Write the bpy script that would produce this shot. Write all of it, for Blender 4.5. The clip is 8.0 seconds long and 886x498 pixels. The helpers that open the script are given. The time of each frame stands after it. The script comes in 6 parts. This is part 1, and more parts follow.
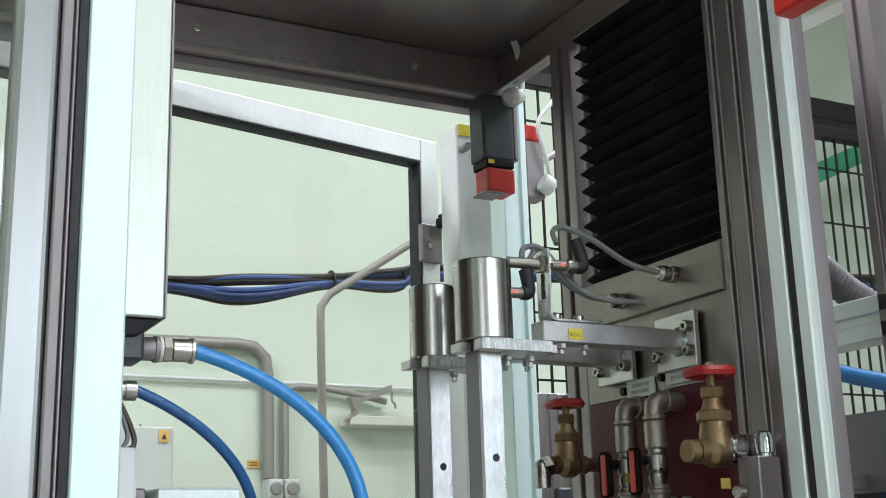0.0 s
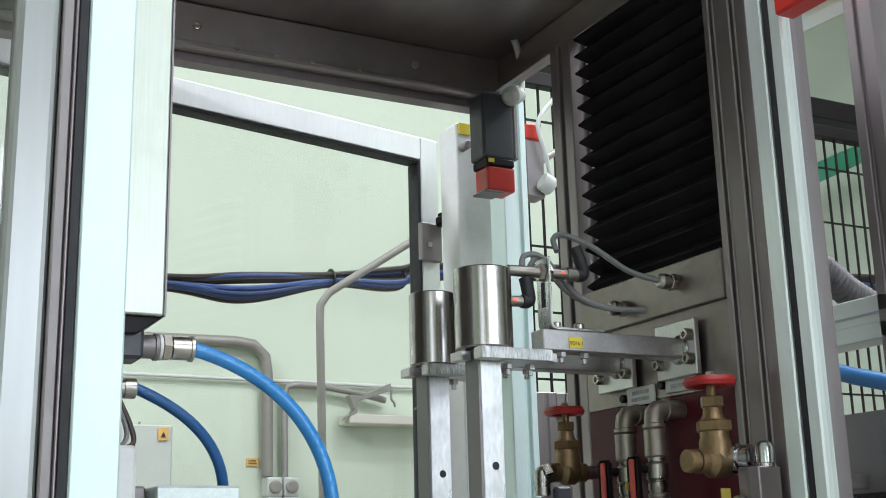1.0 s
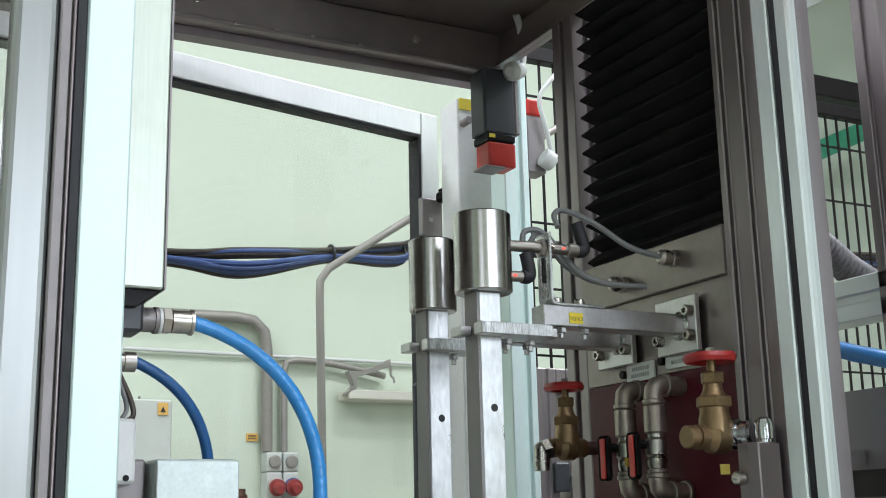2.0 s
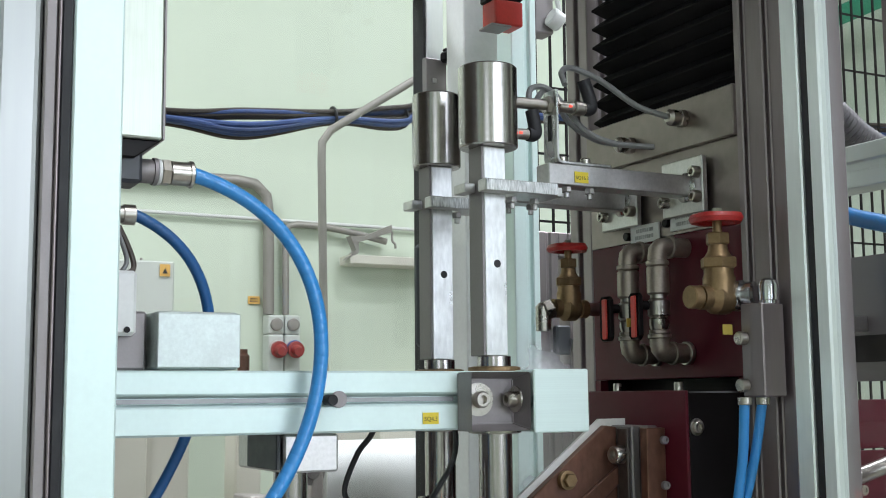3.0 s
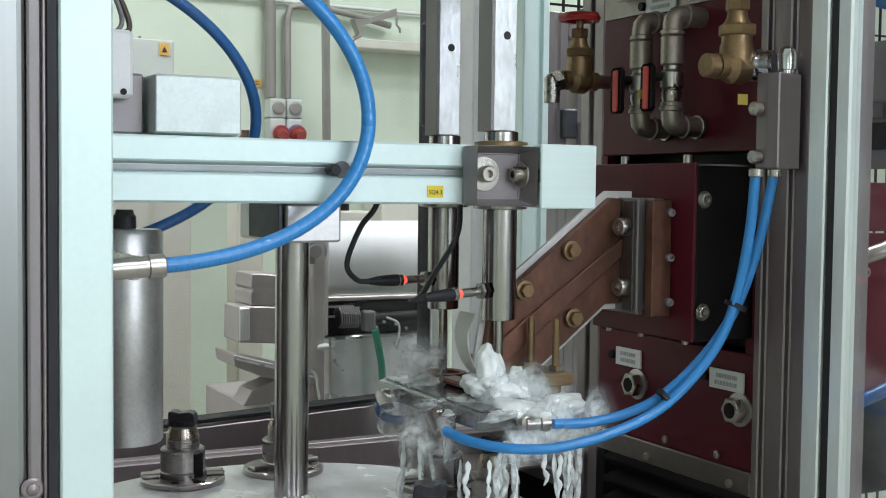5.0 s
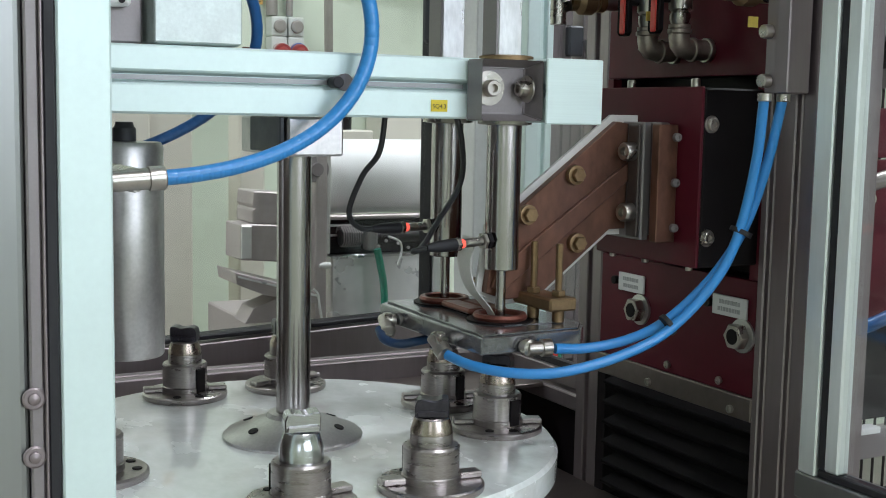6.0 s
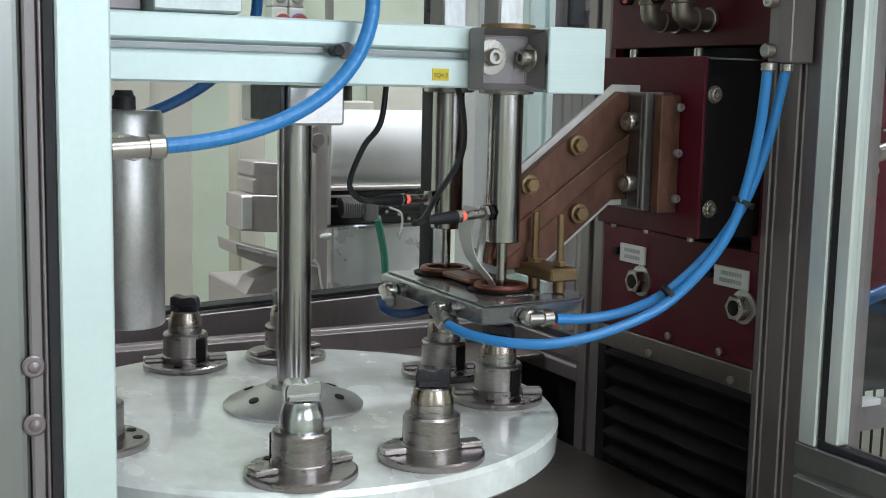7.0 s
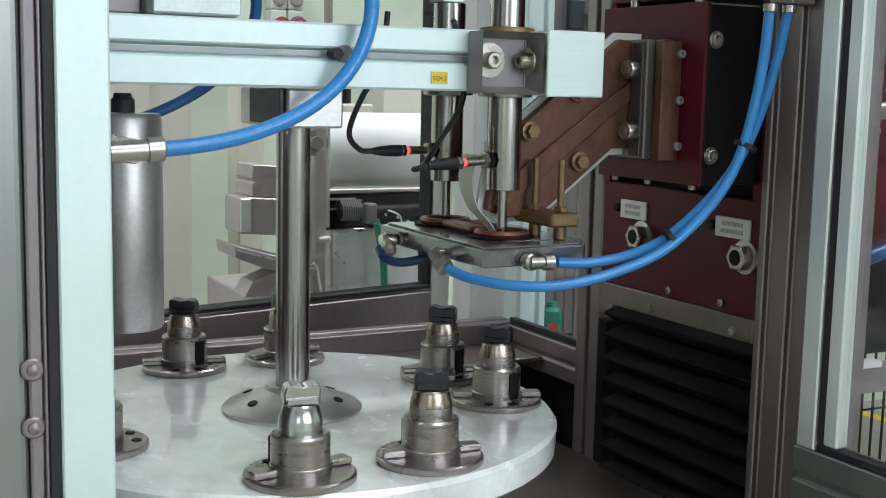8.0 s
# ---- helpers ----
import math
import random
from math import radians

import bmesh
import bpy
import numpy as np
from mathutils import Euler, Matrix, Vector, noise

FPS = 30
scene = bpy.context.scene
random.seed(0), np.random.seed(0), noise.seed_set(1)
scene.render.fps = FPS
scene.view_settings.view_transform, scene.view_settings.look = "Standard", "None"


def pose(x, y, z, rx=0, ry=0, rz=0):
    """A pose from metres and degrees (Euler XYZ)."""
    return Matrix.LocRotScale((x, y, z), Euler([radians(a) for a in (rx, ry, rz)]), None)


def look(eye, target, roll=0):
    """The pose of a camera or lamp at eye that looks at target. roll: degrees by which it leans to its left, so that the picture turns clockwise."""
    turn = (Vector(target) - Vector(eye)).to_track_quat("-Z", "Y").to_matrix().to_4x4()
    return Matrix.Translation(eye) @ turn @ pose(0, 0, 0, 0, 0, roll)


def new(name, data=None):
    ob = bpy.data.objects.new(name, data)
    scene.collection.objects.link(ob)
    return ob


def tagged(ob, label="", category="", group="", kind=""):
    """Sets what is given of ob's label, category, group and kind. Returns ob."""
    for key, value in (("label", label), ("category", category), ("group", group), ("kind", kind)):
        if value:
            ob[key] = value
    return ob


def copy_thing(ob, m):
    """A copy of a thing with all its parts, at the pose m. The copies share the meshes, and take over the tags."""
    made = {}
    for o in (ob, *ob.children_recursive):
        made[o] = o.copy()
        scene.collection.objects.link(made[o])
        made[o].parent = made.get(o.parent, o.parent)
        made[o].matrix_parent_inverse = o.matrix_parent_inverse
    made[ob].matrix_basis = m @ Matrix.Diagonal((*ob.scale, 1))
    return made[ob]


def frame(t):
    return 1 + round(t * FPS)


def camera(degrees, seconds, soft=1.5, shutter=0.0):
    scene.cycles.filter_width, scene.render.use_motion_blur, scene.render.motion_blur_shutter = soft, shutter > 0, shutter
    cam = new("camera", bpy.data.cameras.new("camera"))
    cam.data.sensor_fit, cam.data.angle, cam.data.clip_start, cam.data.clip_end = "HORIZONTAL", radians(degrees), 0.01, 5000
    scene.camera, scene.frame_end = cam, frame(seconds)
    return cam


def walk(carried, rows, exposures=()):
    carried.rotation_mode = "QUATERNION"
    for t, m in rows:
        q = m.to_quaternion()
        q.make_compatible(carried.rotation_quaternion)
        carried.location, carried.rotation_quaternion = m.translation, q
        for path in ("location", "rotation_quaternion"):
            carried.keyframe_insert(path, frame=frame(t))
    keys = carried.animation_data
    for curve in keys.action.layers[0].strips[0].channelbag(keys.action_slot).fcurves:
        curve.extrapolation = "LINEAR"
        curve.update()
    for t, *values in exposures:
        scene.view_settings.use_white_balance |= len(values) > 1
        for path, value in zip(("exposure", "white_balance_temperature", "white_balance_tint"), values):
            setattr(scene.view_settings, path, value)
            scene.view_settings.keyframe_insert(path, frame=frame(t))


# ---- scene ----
# Tripod shot through the open front of an induction hardening machine.
# x runs along the crossbeam, y into the machine, z up.
cam = camera(40.33, 8.0, soft=1.0)
ARM, RISE = 0.1216, 0.1694   # lens ahead of and above the tilt axis
TILT = ((0, 14.23, 1.66, -27.69), (0.5, 14.29, 1.56, -27.75), (1, 14.17, 1.52, -27.75), (1.2, 14.12, 1.48, -27.77), (2.3, 11.66, 1.02, -27.89),
        (2.5, 10.25, 0.93, -27.87), (3, 6.92, 0.53, -27.88), (3.5, 4.11, 0.17, -27.9), (4, 1.76, -0.08, -27.86), (4.5, -0.43, -0.36, -27.83),
        (5, -2.83, -0.68, -27.83), (5.2, -3.74, -0.77, -27.78), (6.3, -7.25, -1.18, -27.69), (6.5, -7.64, -1.22, -27.67), (7, -7.74, -1.23, -27.67),
        (7.5, -7.67, -1.22, -27.71), (8, -7.61, -1.25, -27.72))
HEAD = Vector((-0.06435, -0.12909, 1.13898))


def tripod(p, r, yaw):
    m = pose(0, 0, 0, 90 + p, r, yaw)
    return Matrix.Translation(HEAD + m.to_3x3() @ Vector((0, RISE, -ARM))) @ m


walk(cam, [(t, tripod(p, r, yaw)) for t, p, r, yaw in TILT],
     exposures=[(0, -0.21, 5880, 13.5), (8, -0.21, 5880, 13.5)])

# ---- light: workshop windows behind the camera, and unseen ceiling luminaires added as fill ----
world = bpy.data.worlds.new("world")
scene.world = world
world.use_nodes = True
wn = world.node_tree.nodes
sky = wn.new("ShaderNodeTexSky")
sky.sky_type, sky.sun_disc = "NISHITA", False
sky.sun_elevation, sky.sun_rotation = radians(40), radians(200)
wn["Background"].inputs[1].default_value = 0.08
world.node_tree.links.new(sky.outputs[0], wn["Background"].inputs[0])


def area(name, eye, target, w, h, power, color):
    d = bpy.data.lights.new(name, "AREA")
    d.shape, d.size, d.size_y, d.energy, d.color = "RECTANGLE", w, h, power, color
    ob = new(name, d)
    ob.matrix_world = look(eye, target)
    return ob


area("window_light", (1.35, -2.95, 2.1), (0.7, 0, 1.5), 2.6, 1.6, 54, (0.93, 0.98, 1.0))
# weak second window light, added out of view
area("window_light", (-2.2, -2.95, 2.1), (-1.6, 0, 1.7), 1.4, 1.6, 3, (0.93, 0.98, 1.0))
# lamps added out of view to brighten table, back wall and door stile
for lx, ly, lp in ((1.1, -0.9, 48), (-1.1, 2.3, 64), (1.9, 1.7, 66), (3.0, 0.4, 48), (-1.7, 0.80, 58)):
    area("added_fill_glow", (lx, ly, 3.86), (lx, ly, 0), 1.4, 0.25, lp, (1.0, 1.0, 0.96))


# ---- materials ----
def mat(name, color, rough=0.5, metal=0.0, var=0.15, scale=30.0, bump=0.05, stretch=(1, 1, 1), fine=6.0, rvar=0.15, dirt=0.0,
        dirt_color=(0.12, 0.1, 0.08), coat=0.0, random_tint=0.0, dirt_lo=0.5, spec=0.5):
    m = bpy.data.materials.new(name)
    m.use_nodes = True
    nt = m.node_tree
    n, l = nt.nodes, nt.links
    b = n["Principled BSDF"]
    tc, mp = n.new("ShaderNodeTexCoord"), n.new("ShaderNodeMapping")
    mp.inputs["Scale"].default_value = stretch
    l.new(tc.outputs["Object"], mp.inputs[0])
    n1, n2 = n.new("ShaderNodeTexNoise"), n.new("ShaderNodeTexNoise")
    n1.inputs["Scale"].default_value, n1.inputs["Detail"].default_value = scale, 4
    n2.inputs["Scale"].default_value, n2.inputs["Detail"].default_value = scale * fine, 3
    l.new(mp.outputs[0], n1.inputs[0]), l.new(mp.outputs[0], n2.inputs[0])
    add = n.new("ShaderNodeMath")
    add.operation = "MULTIPLY_ADD"
    add.inputs[1].default_value = 0.5
    half = n.new("ShaderNodeMath")
    half.operation = "MULTIPLY"
    half.inputs[1].default_value = 0.5
    l.new(n2.outputs[0], half.inputs[0])
    l.new(n1.outputs[0], add.inputs[0]), l.new(half.outputs[0], add.inputs[2])
    ramp = n.new("ShaderNodeValToRGB")
    lo, hi = [max(0.0, c * (1 - var)) for c in color], [min(1.0, c * (1 + var)) for c in color]
    ramp.color_ramp.elements[0].position, ramp.color_ramp.elements[1].position = 0.3, 0.7
    ramp.color_ramp.elements[0].color, ramp.color_ramp.elements[1].color = (*lo, 1), (*hi, 1)
    l.new(add.outputs[0], ramp.inputs[0])
    out = ramp.outputs[0]
    if dirt:
        n3 = n.new("ShaderNodeTexNoise")
        n3.inputs["Scale"].default_value, n3.inputs["Detail"].default_value = scale * 0.35, 6
        l.new(tc.outputs["Object"], n3.inputs[0])
        r3 = n.new("ShaderNodeMapRange")
        r3.inputs[1].default_value, r3.inputs[2].default_value, r3.inputs[4].default_value = dirt_lo, dirt_lo + 0.22, dirt
        l.new(n3.outputs[0], r3.inputs[0])
        mx = n.new("ShaderNodeMix")
        mx.data_type = "RGBA"
        mx.inputs[7].default_value = (*dirt_color, 1)
        l.new(r3.outputs[0], mx.inputs[0]), l.new(out, mx.inputs[6])
        out = mx.outputs[2]
    if random_tint:
        oi, hs = n.new("ShaderNodeObjectInfo"), n.new("ShaderNodeHueSaturation")
        mr = n.new("ShaderNodeMapRange")
        mr.inputs[3].default_value, mr.inputs[4].default_value = 1 - random_tint, 1 + random_tint
        l.new(oi.outputs["Random"], mr.inputs[0]), l.new(mr.outputs[0], hs.inputs["Value"]), l.new(out, hs.inputs["Color"])
        out = hs.outputs[0]
    l.new(out, b.inputs["Base Color"])
    rr = n.new("ShaderNodeMapRange")
    rr.inputs[3].default_value, rr.inputs[4].default_value = max(0.03, rough - rvar), min(1, rough + rvar)
    l.new(n1.outputs[0], rr.inputs[0]), l.new(rr.outputs[0], b.inputs["Roughness"])
    b.inputs["Metallic"].default_value = metal
    b.inputs["Specular IOR Level"].default_value = spec
    b.inputs["Coat Weight"].default_value = coat
    if bump:
        bp = n.new("ShaderNodeBump")
        bp.inputs["Strength"].default_value, bp.inputs["Distance"].default_value = bump, 0.002
        l.new(add.outputs[0], bp.inputs["Height"]), l.new(bp.outputs[0], b.inputs["Normal"])
    return m


def clear(name, color, rough, alpha_mix):
    """Thin clear sheet: mostly see-through, with a gloss that grows at a slant."""
    m = bpy.data.materials.new(name)
    m.use_nodes = True
    nt = m.node_tree
    n, l = nt.nodes, nt.links
    n.remove(n["Principled BSDF"])
    tr, gl, mx, fr = n.new("ShaderNodeBsdfTransparent"), n.new("ShaderNodeBsdfGlossy"), n.new("ShaderNodeMixShader"), n.new("ShaderNodeLayerWeight")
    tr.inputs[0].default_value, gl.inputs["Roughness"].default_value = (*color, 1), rough
    fr.inputs[0].default_value = 0.5
    p4, mul = n.new("ShaderNodeMath"), n.new("ShaderNodeMath")
    p4.operation, mul.operation = "POWER", "MULTIPLY_ADD"
    p4.inputs[1].default_value = 4.0
    mul.inputs[1].default_value, mul.inputs[2].default_value = 0.6, alpha_mix
    l.new(fr.outputs["Facing"], p4.inputs[0]), l.new(p4.outputs[0], mul.inputs[0]), l.new(mul.outputs[0], mx.inputs[0])
    l.new(tr.outputs[0], mx.inputs[1]), l.new(gl.outputs[0], mx.inputs[2])
    l.new(mx.outputs[0], n["Material Output"].inputs[0])
    return m


def glow(name, color, strength):
    m = mat(name, color, 0.3, 0, 0.02)
    b = m.node_tree.nodes["Principled BSDF"]
    b.inputs["Emission Color"].default_value, b.inputs["Emission Strength"].default_value = (*color, 1), strength
    return m


M_ALU = mat("anodised_aluminium", (0.80, 0.82, 0.82), 0.42, 0.75, 0.04, 40, 0.03, (1, 1, 0.15), rvar=0.06)
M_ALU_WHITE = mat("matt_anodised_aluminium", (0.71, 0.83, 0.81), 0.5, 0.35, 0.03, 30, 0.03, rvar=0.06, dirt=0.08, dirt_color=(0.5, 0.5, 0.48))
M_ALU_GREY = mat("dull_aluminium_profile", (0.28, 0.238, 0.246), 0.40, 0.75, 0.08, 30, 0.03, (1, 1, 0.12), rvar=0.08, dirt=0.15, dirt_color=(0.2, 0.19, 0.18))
# grey tone for the shade down in the crossbeam slot
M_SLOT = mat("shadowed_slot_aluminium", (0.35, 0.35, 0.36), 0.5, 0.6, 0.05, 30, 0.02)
M_BLACK = mat("black_rubber", (0.012, 0.011, 0.014), 0.6, 0, 0.2, 60, 0.05)
M_STEEL = mat("turned_steel", (0.50, 0.47, 0.45), 0.22, 1.0, 0.06, 20, 0.04, (1, 1, 14), rvar=0.06)
M_CHROME = mat("polished_shaft_steel", (0.47, 0.435, 0.435), 0.19, 1.0, 0.04, 20, 0.015, rvar=0.04)
M_MILLED = mat("milled_bright_steel", (0.62, 0.62, 0.615), 0.3, 1.0, 0.22, 45, 0.14, (1, 1, 0.3), rvar=0.16, dirt=0.6, dirt_color=(0.30, 0.285, 0.28))
M_ZINC = mat("galvanised_steel", (0.57, 0.55, 0.545), 0.36, 0.9, 0.14, 50, 0.08, rvar=0.12)
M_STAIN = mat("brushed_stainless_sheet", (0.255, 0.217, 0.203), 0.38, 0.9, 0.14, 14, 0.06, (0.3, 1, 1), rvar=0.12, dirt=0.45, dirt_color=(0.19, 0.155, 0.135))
M_WETSTEEL = mat("wet_dark_steel", (0.29, 0.285, 0.30), 0.16, 0.8, 0.3, 30, 0.1, rvar=0.12, dirt=0.4, dirt_color=(0.42, 0.42, 0.42))
M_SAWN = mat("saw_cut_aluminium", (0.75, 0.87, 0.845), 0.5, 0.15, 0.04, 30, 0.05, (0.06, 1, 6), rvar=0.08)
M_ROOF = mat("roof_stainless_sheet", (0.33, 0.29, 0.285), 0.4, 0.85, 0.14, 5, 0.05, (1, 0.3, 1), rvar=0.12, dirt=0.3, dirt_color=(0.16, 0.14, 0.13))
M_RED = mat("dark_red_paint", (0.095, 0.0072, 0.018), 0.42, 0, 0.14, 12, 0.05, rvar=0.1, dirt=0.25, dirt_color=(0.085, 0.013, 0.018), spec=0.25)
M_RED_BRIGHT = mat("red_plastic", (0.55, 0.03, 0.02), 0.35, 0, 0.1, 40, 0.03)
M_WHEEL = mat("red_painted_handwheel", (0.42, 0.022, 0.02), 0.38, 0, 0.2, 60, 0.08, dirt=0.3, dirt_color=(0.16, 0.02, 0.015))
M_BRASS = mat("raw_brass", (0.285, 0.19, 0.10), 0.45, 0.85, 0.18, 50, 0.1, dirt=0.4, dirt_color=(0.17, 0.125, 0.08))
M_NICKEL = mat("nickel_plated_brass", (0.47, 0.44, 0.40), 0.3, 1.0, 0.1, 40, 0.05, dirt=0.2, dirt_color=(0.36, 0.31, 0.25))
M_COPPER = mat("tarnished_copper", (0.165, 0.078, 0.052), 0.40, 0.5, 0.4, 22, 0.14, (1, 1, 0.5), rvar=0.2, dirt=0.75, dirt_color=(0.075, 0.043, 0.038), dirt_lo=0.46)
M_COPPER_RING = mat("heated_copper_ring", (0.20, 0.07, 0.05), 0.35, 0.5, 0.25, 60, 0.1)
M_CASTGREY = mat("diecast_grey_bracket", (0.27, 0.243, 0.247), 0.48, 0.5, 0.06, 80, 0.06)
M_DARK = mat("dark_grey_plastic", (0.045, 0.047, 0.055), 0.45, 0, 0.1, 60, 0.05)
M_BLACKPAINT = mat("black_paint", (0.008, 0.0058, 0.0066), 0.5, 0, 0.2, 20, 0.04, dirt=0.2, dirt_color=(0.03, 0.025, 0.025), spec=0.2)
M_BELLOWS = mat("black_bellows_cloth", (0.0075, 0.006, 0.007), 0.75, 0, 0.25, 20, 0.05, dirt=0.35, dirt_color=(0.028, 0.023, 0.023), spec=0.15)
M_HOSE = mat("blue_polyurethane_hose", (0.045, 0.265, 0.66), 0.3, 0, 0.05, 30, 0.02, rvar=0.05, coat=0.25)
M_HOSE_DARK = mat("dark_blue_hose", (0.03, 0.13, 0.36), 0.3, 0, 0.06, 30, 0.02, rvar=0.05, coat=0.2)
M_HOSE_NAVY = mat("navy_hose", (0.012, 0.04, 0.11), 0.35, 0, 0.06, 30, 0.02, rvar=0.05)
# yellow tag darkened in its colour for the weaker light on the head
M_TAG = mat("shaded_yellow_tag", (0.36, 0.27, 0.04), 0.55, 0, 0.1, 60, 0.02)
M_CONDUIT_DARK = mat("dark_grey_corrugated_plastic", (0.085, 0.078, 0.08), 0.5, 0, 0.15, 40, 0.04)
M_BACKPLATE = mat("dark_stained_steel", (0.13, 0.11, 0.105), 0.4, 0.7, 0.2, 40, 0.08, dirt=0.4, dirt_color=(0.09, 0.06, 0.05))
M_CABLE = mat("grey_cable", (0.20, 0.20, 0.20), 0.5, 0, 0.08, 60, 0.03)
M_CABLE_W = mat("white_cable", (0.62, 0.62, 0.60), 0.45, 0, 0.06, 60, 0.03)
M_CABLE_B = mat("black_cable", (0.02, 0.02, 0.022), 0.45, 0, 0.1, 60, 0.03)
M_CABLE_BLUE = mat("blue_wire_bundle", (0.035, 0.065, 0.19), 0.5, 0, 0.25, 40, 0.06, random_tint=0.3)
M_CABLE_BROWN = mat("brown_wire_bundle", (0.06, 0.045, 0.035), 0.5, 0, 0.2, 40, 0.06, random_tint=0.3)
M_CABLE_YELLOW = mat("yellow_green_wire", (0.22, 0.20, 0.05), 0.5, 0, 0.2, 40, 0.06)
M_YELLOW = mat("yellow_label", (0.75, 0.58, 0.03), 0.5, 0, 0.06, 40, 0.02)
M_PRINT = mat("faded_grey_print", (0.46, 0.46, 0.46), 0.6, 0, 0.1, 60, 0.0)
M_DOOR_ALU = mat("door_frame_aluminium", (0.84, 0.89, 0.88), 0.35, 0.6, 0.05, 40, 0.03, (1, 1, 0.12), rvar=0.06, dirt=0.12, dirt_color=(0.5, 0.5, 0.49))
M_SCREEN = mat("dull_satin_guard_strip", (0.33, 0.335, 0.328), 0.36, 0.85, 0.06, 20, 0.03, (1, 1, 0.05), rvar=0.06)
M_COVER = mat("brushed_pale_cover", (0.62, 0.66, 0.585), 0.42, 0.5, 0.08, 60, 0.06, (8, 8, 0.15), rvar=0.08, dirt=0.3, dirt_color=(0.5, 0.5, 0.42))
M_BOX = mat("bead_blasted_aluminium_box", (0.60, 0.655, 0.64), 0.45, 0.4, 0.12, 60, 0.10, rvar=0.12, dirt=0.5, dirt_color=(0.44, 0.46, 0.45))
M_ORANGE = mat("faded_orange_sticker", (0.72, 0.42, 0.10), 0.5, 0, 0.06, 40, 0.02)
M_INK = mat("black_ink", (0.02, 0.02, 0.02), 0.6, 0, 0.05, 40, 0.0)
M_WHITE = mat("white_plastic_plate", (0.78, 0.78, 0.77), 0.45, 0, 0.05, 30, 0.02, dirt=0.15, dirt_color=(0.5, 0.48, 0.45))
M_TABLE = mat("wet_pale_table", (0.89, 0.935, 0.905), 0.22, 0.05, 0.10, 24, 0.16, (1, 0.55, 1), fine=5, rvar=0.2, dirt=0.65, dirt_color=(0.37, 0.325, 0.30), dirt_lo=0.475, coat=0.7)
M_FLANGE = mat("fixture_steel", (0.38, 0.345, 0.335), 0.30, 0.95, 0.22, 40, 0.08, (1, 1, 6), rvar=0.14, dirt=0.5, dirt_color=(0.22, 0.185, 0.17))
M_BLANK = mat("bare_bright_steel", (0.62, 0.62, 0.64), 0.2, 1.0, 0.12, 50, 0.05, (1, 1, 5), rvar=0.1)
M_WORK = mat("heat_blued_steel", (0.075, 0.07, 0.085), 0.3, 0.9, 0.3, 40, 0.06, rvar=0.12)
M_WORK_RIM = mat("straw_tempered_steel", (0.42, 0.35, 0.30), 0.26, 1.0, 0.2, 40, 0.06, rvar=0.1)
M_WALL = mat("pale_green_painted_wall", (0.60, 0.66, 0.54), 0.75, 0, 0.03, 2.0, 0.08, fine=20, dirt=0.08, dirt_color=(0.45, 0.47, 0.40))
M_PIPE = mat("grey_conduit", (0.275, 0.255, 0.23), 0.45, 0.2, 0.08, 12, 0.03)
M_FLOOR = mat("grey_concrete_floor", (0.33, 0.31, 0.27), 0.6, 0, 0.15, 3.0, 0.08, dirt=0.3)
M_CEIL = mat("white_ceiling", (0.7, 0.7, 0.68), 0.8, 0, 0.03, 2.0, 0.03)
M_GREEN = mat("green_painted_steel", (0.03, 0.22, 0.12), 0.45, 0, 0.1, 10, 0.03)
M_GREEN_TUBE = mat("green_tube", (0.01, 0.20, 0.13), 0.3, 0, 0.08, 30, 0.02)
M_CREAM = mat("cream_cabinet_paint", (0.66, 0.63, 0.55), 0.5, 0, 0.04, 6, 0.03, dirt=0.15, dirt_color=(0.36, 0.33, 0.27))
M_GREYCAB = mat("light_grey_cabinet_paint", (0.55, 0.57, 0.53), 0.5, 0, 0.03, 6, 0.02)
M_PLUGRED = mat("red_socket_plastic", (0.30, 0.045, 0.04), 0.4, 0, 0.1, 30, 0.02)
M_PLUGBLUE = mat("blue_socket_plastic", (0.04, 0.12, 0.4), 0.4, 0, 0.1, 30, 0.02)
M_INSUL = mat("white_insulation_sheet", (0.72, 0.70, 0.67), 0.55, 0, 0.06, 40, 0.04)
M_GLASS = clear("clear_polycarbonate", (0.97, 0.975, 0.97), 0.03, 0.03)
M_GLASS_DOOR = clear("door_polycarbonate", (0.95, 0.95, 0.96), 0.06, 0.07)
M_LED = glow("orange_led", (1.0, 0.10, 0.06), 1.3)
M_FEED = mat("weathered_aluminium_casting", (0.41, 0.365, 0.355), 0.42, 0.35, 0.14, 24, 0.08, rvar=0.14, dirt=0.5, dirt_color=(0.30, 0.27, 0.25))
M_FEED_BRIGHT = mat("bare_aluminium_box", (0.78, 0.775, 0.77), 0.3, 0.5, 0.14, 12, 0.06, rvar=0.14, dirt=0.35, dirt_color=(0.42, 0.40, 0.38))
M_FITTING = mat("dull_nickel_fitting", (0.38, 0.325, 0.285), 0.42, 0.8, 0.16, 50, 0.08, rvar=0.12, dirt=0.4, dirt_color=(0.29, 0.24, 0.20))
M_MILLCUT = mat("rough_milled_cut", (0.62, 0.62, 0.60), 0.42, 0.8, 0.75, 160, 0.9, (1, 1, 0.12), rvar=0.2)
M_LAMP = glow("luminaire_diffuser", (1.0, 1.0, 0.95), 3.0)
M_SKYPANE = glow("daylight_window_pane", (0.93, 0.98, 1.0), 2.0)


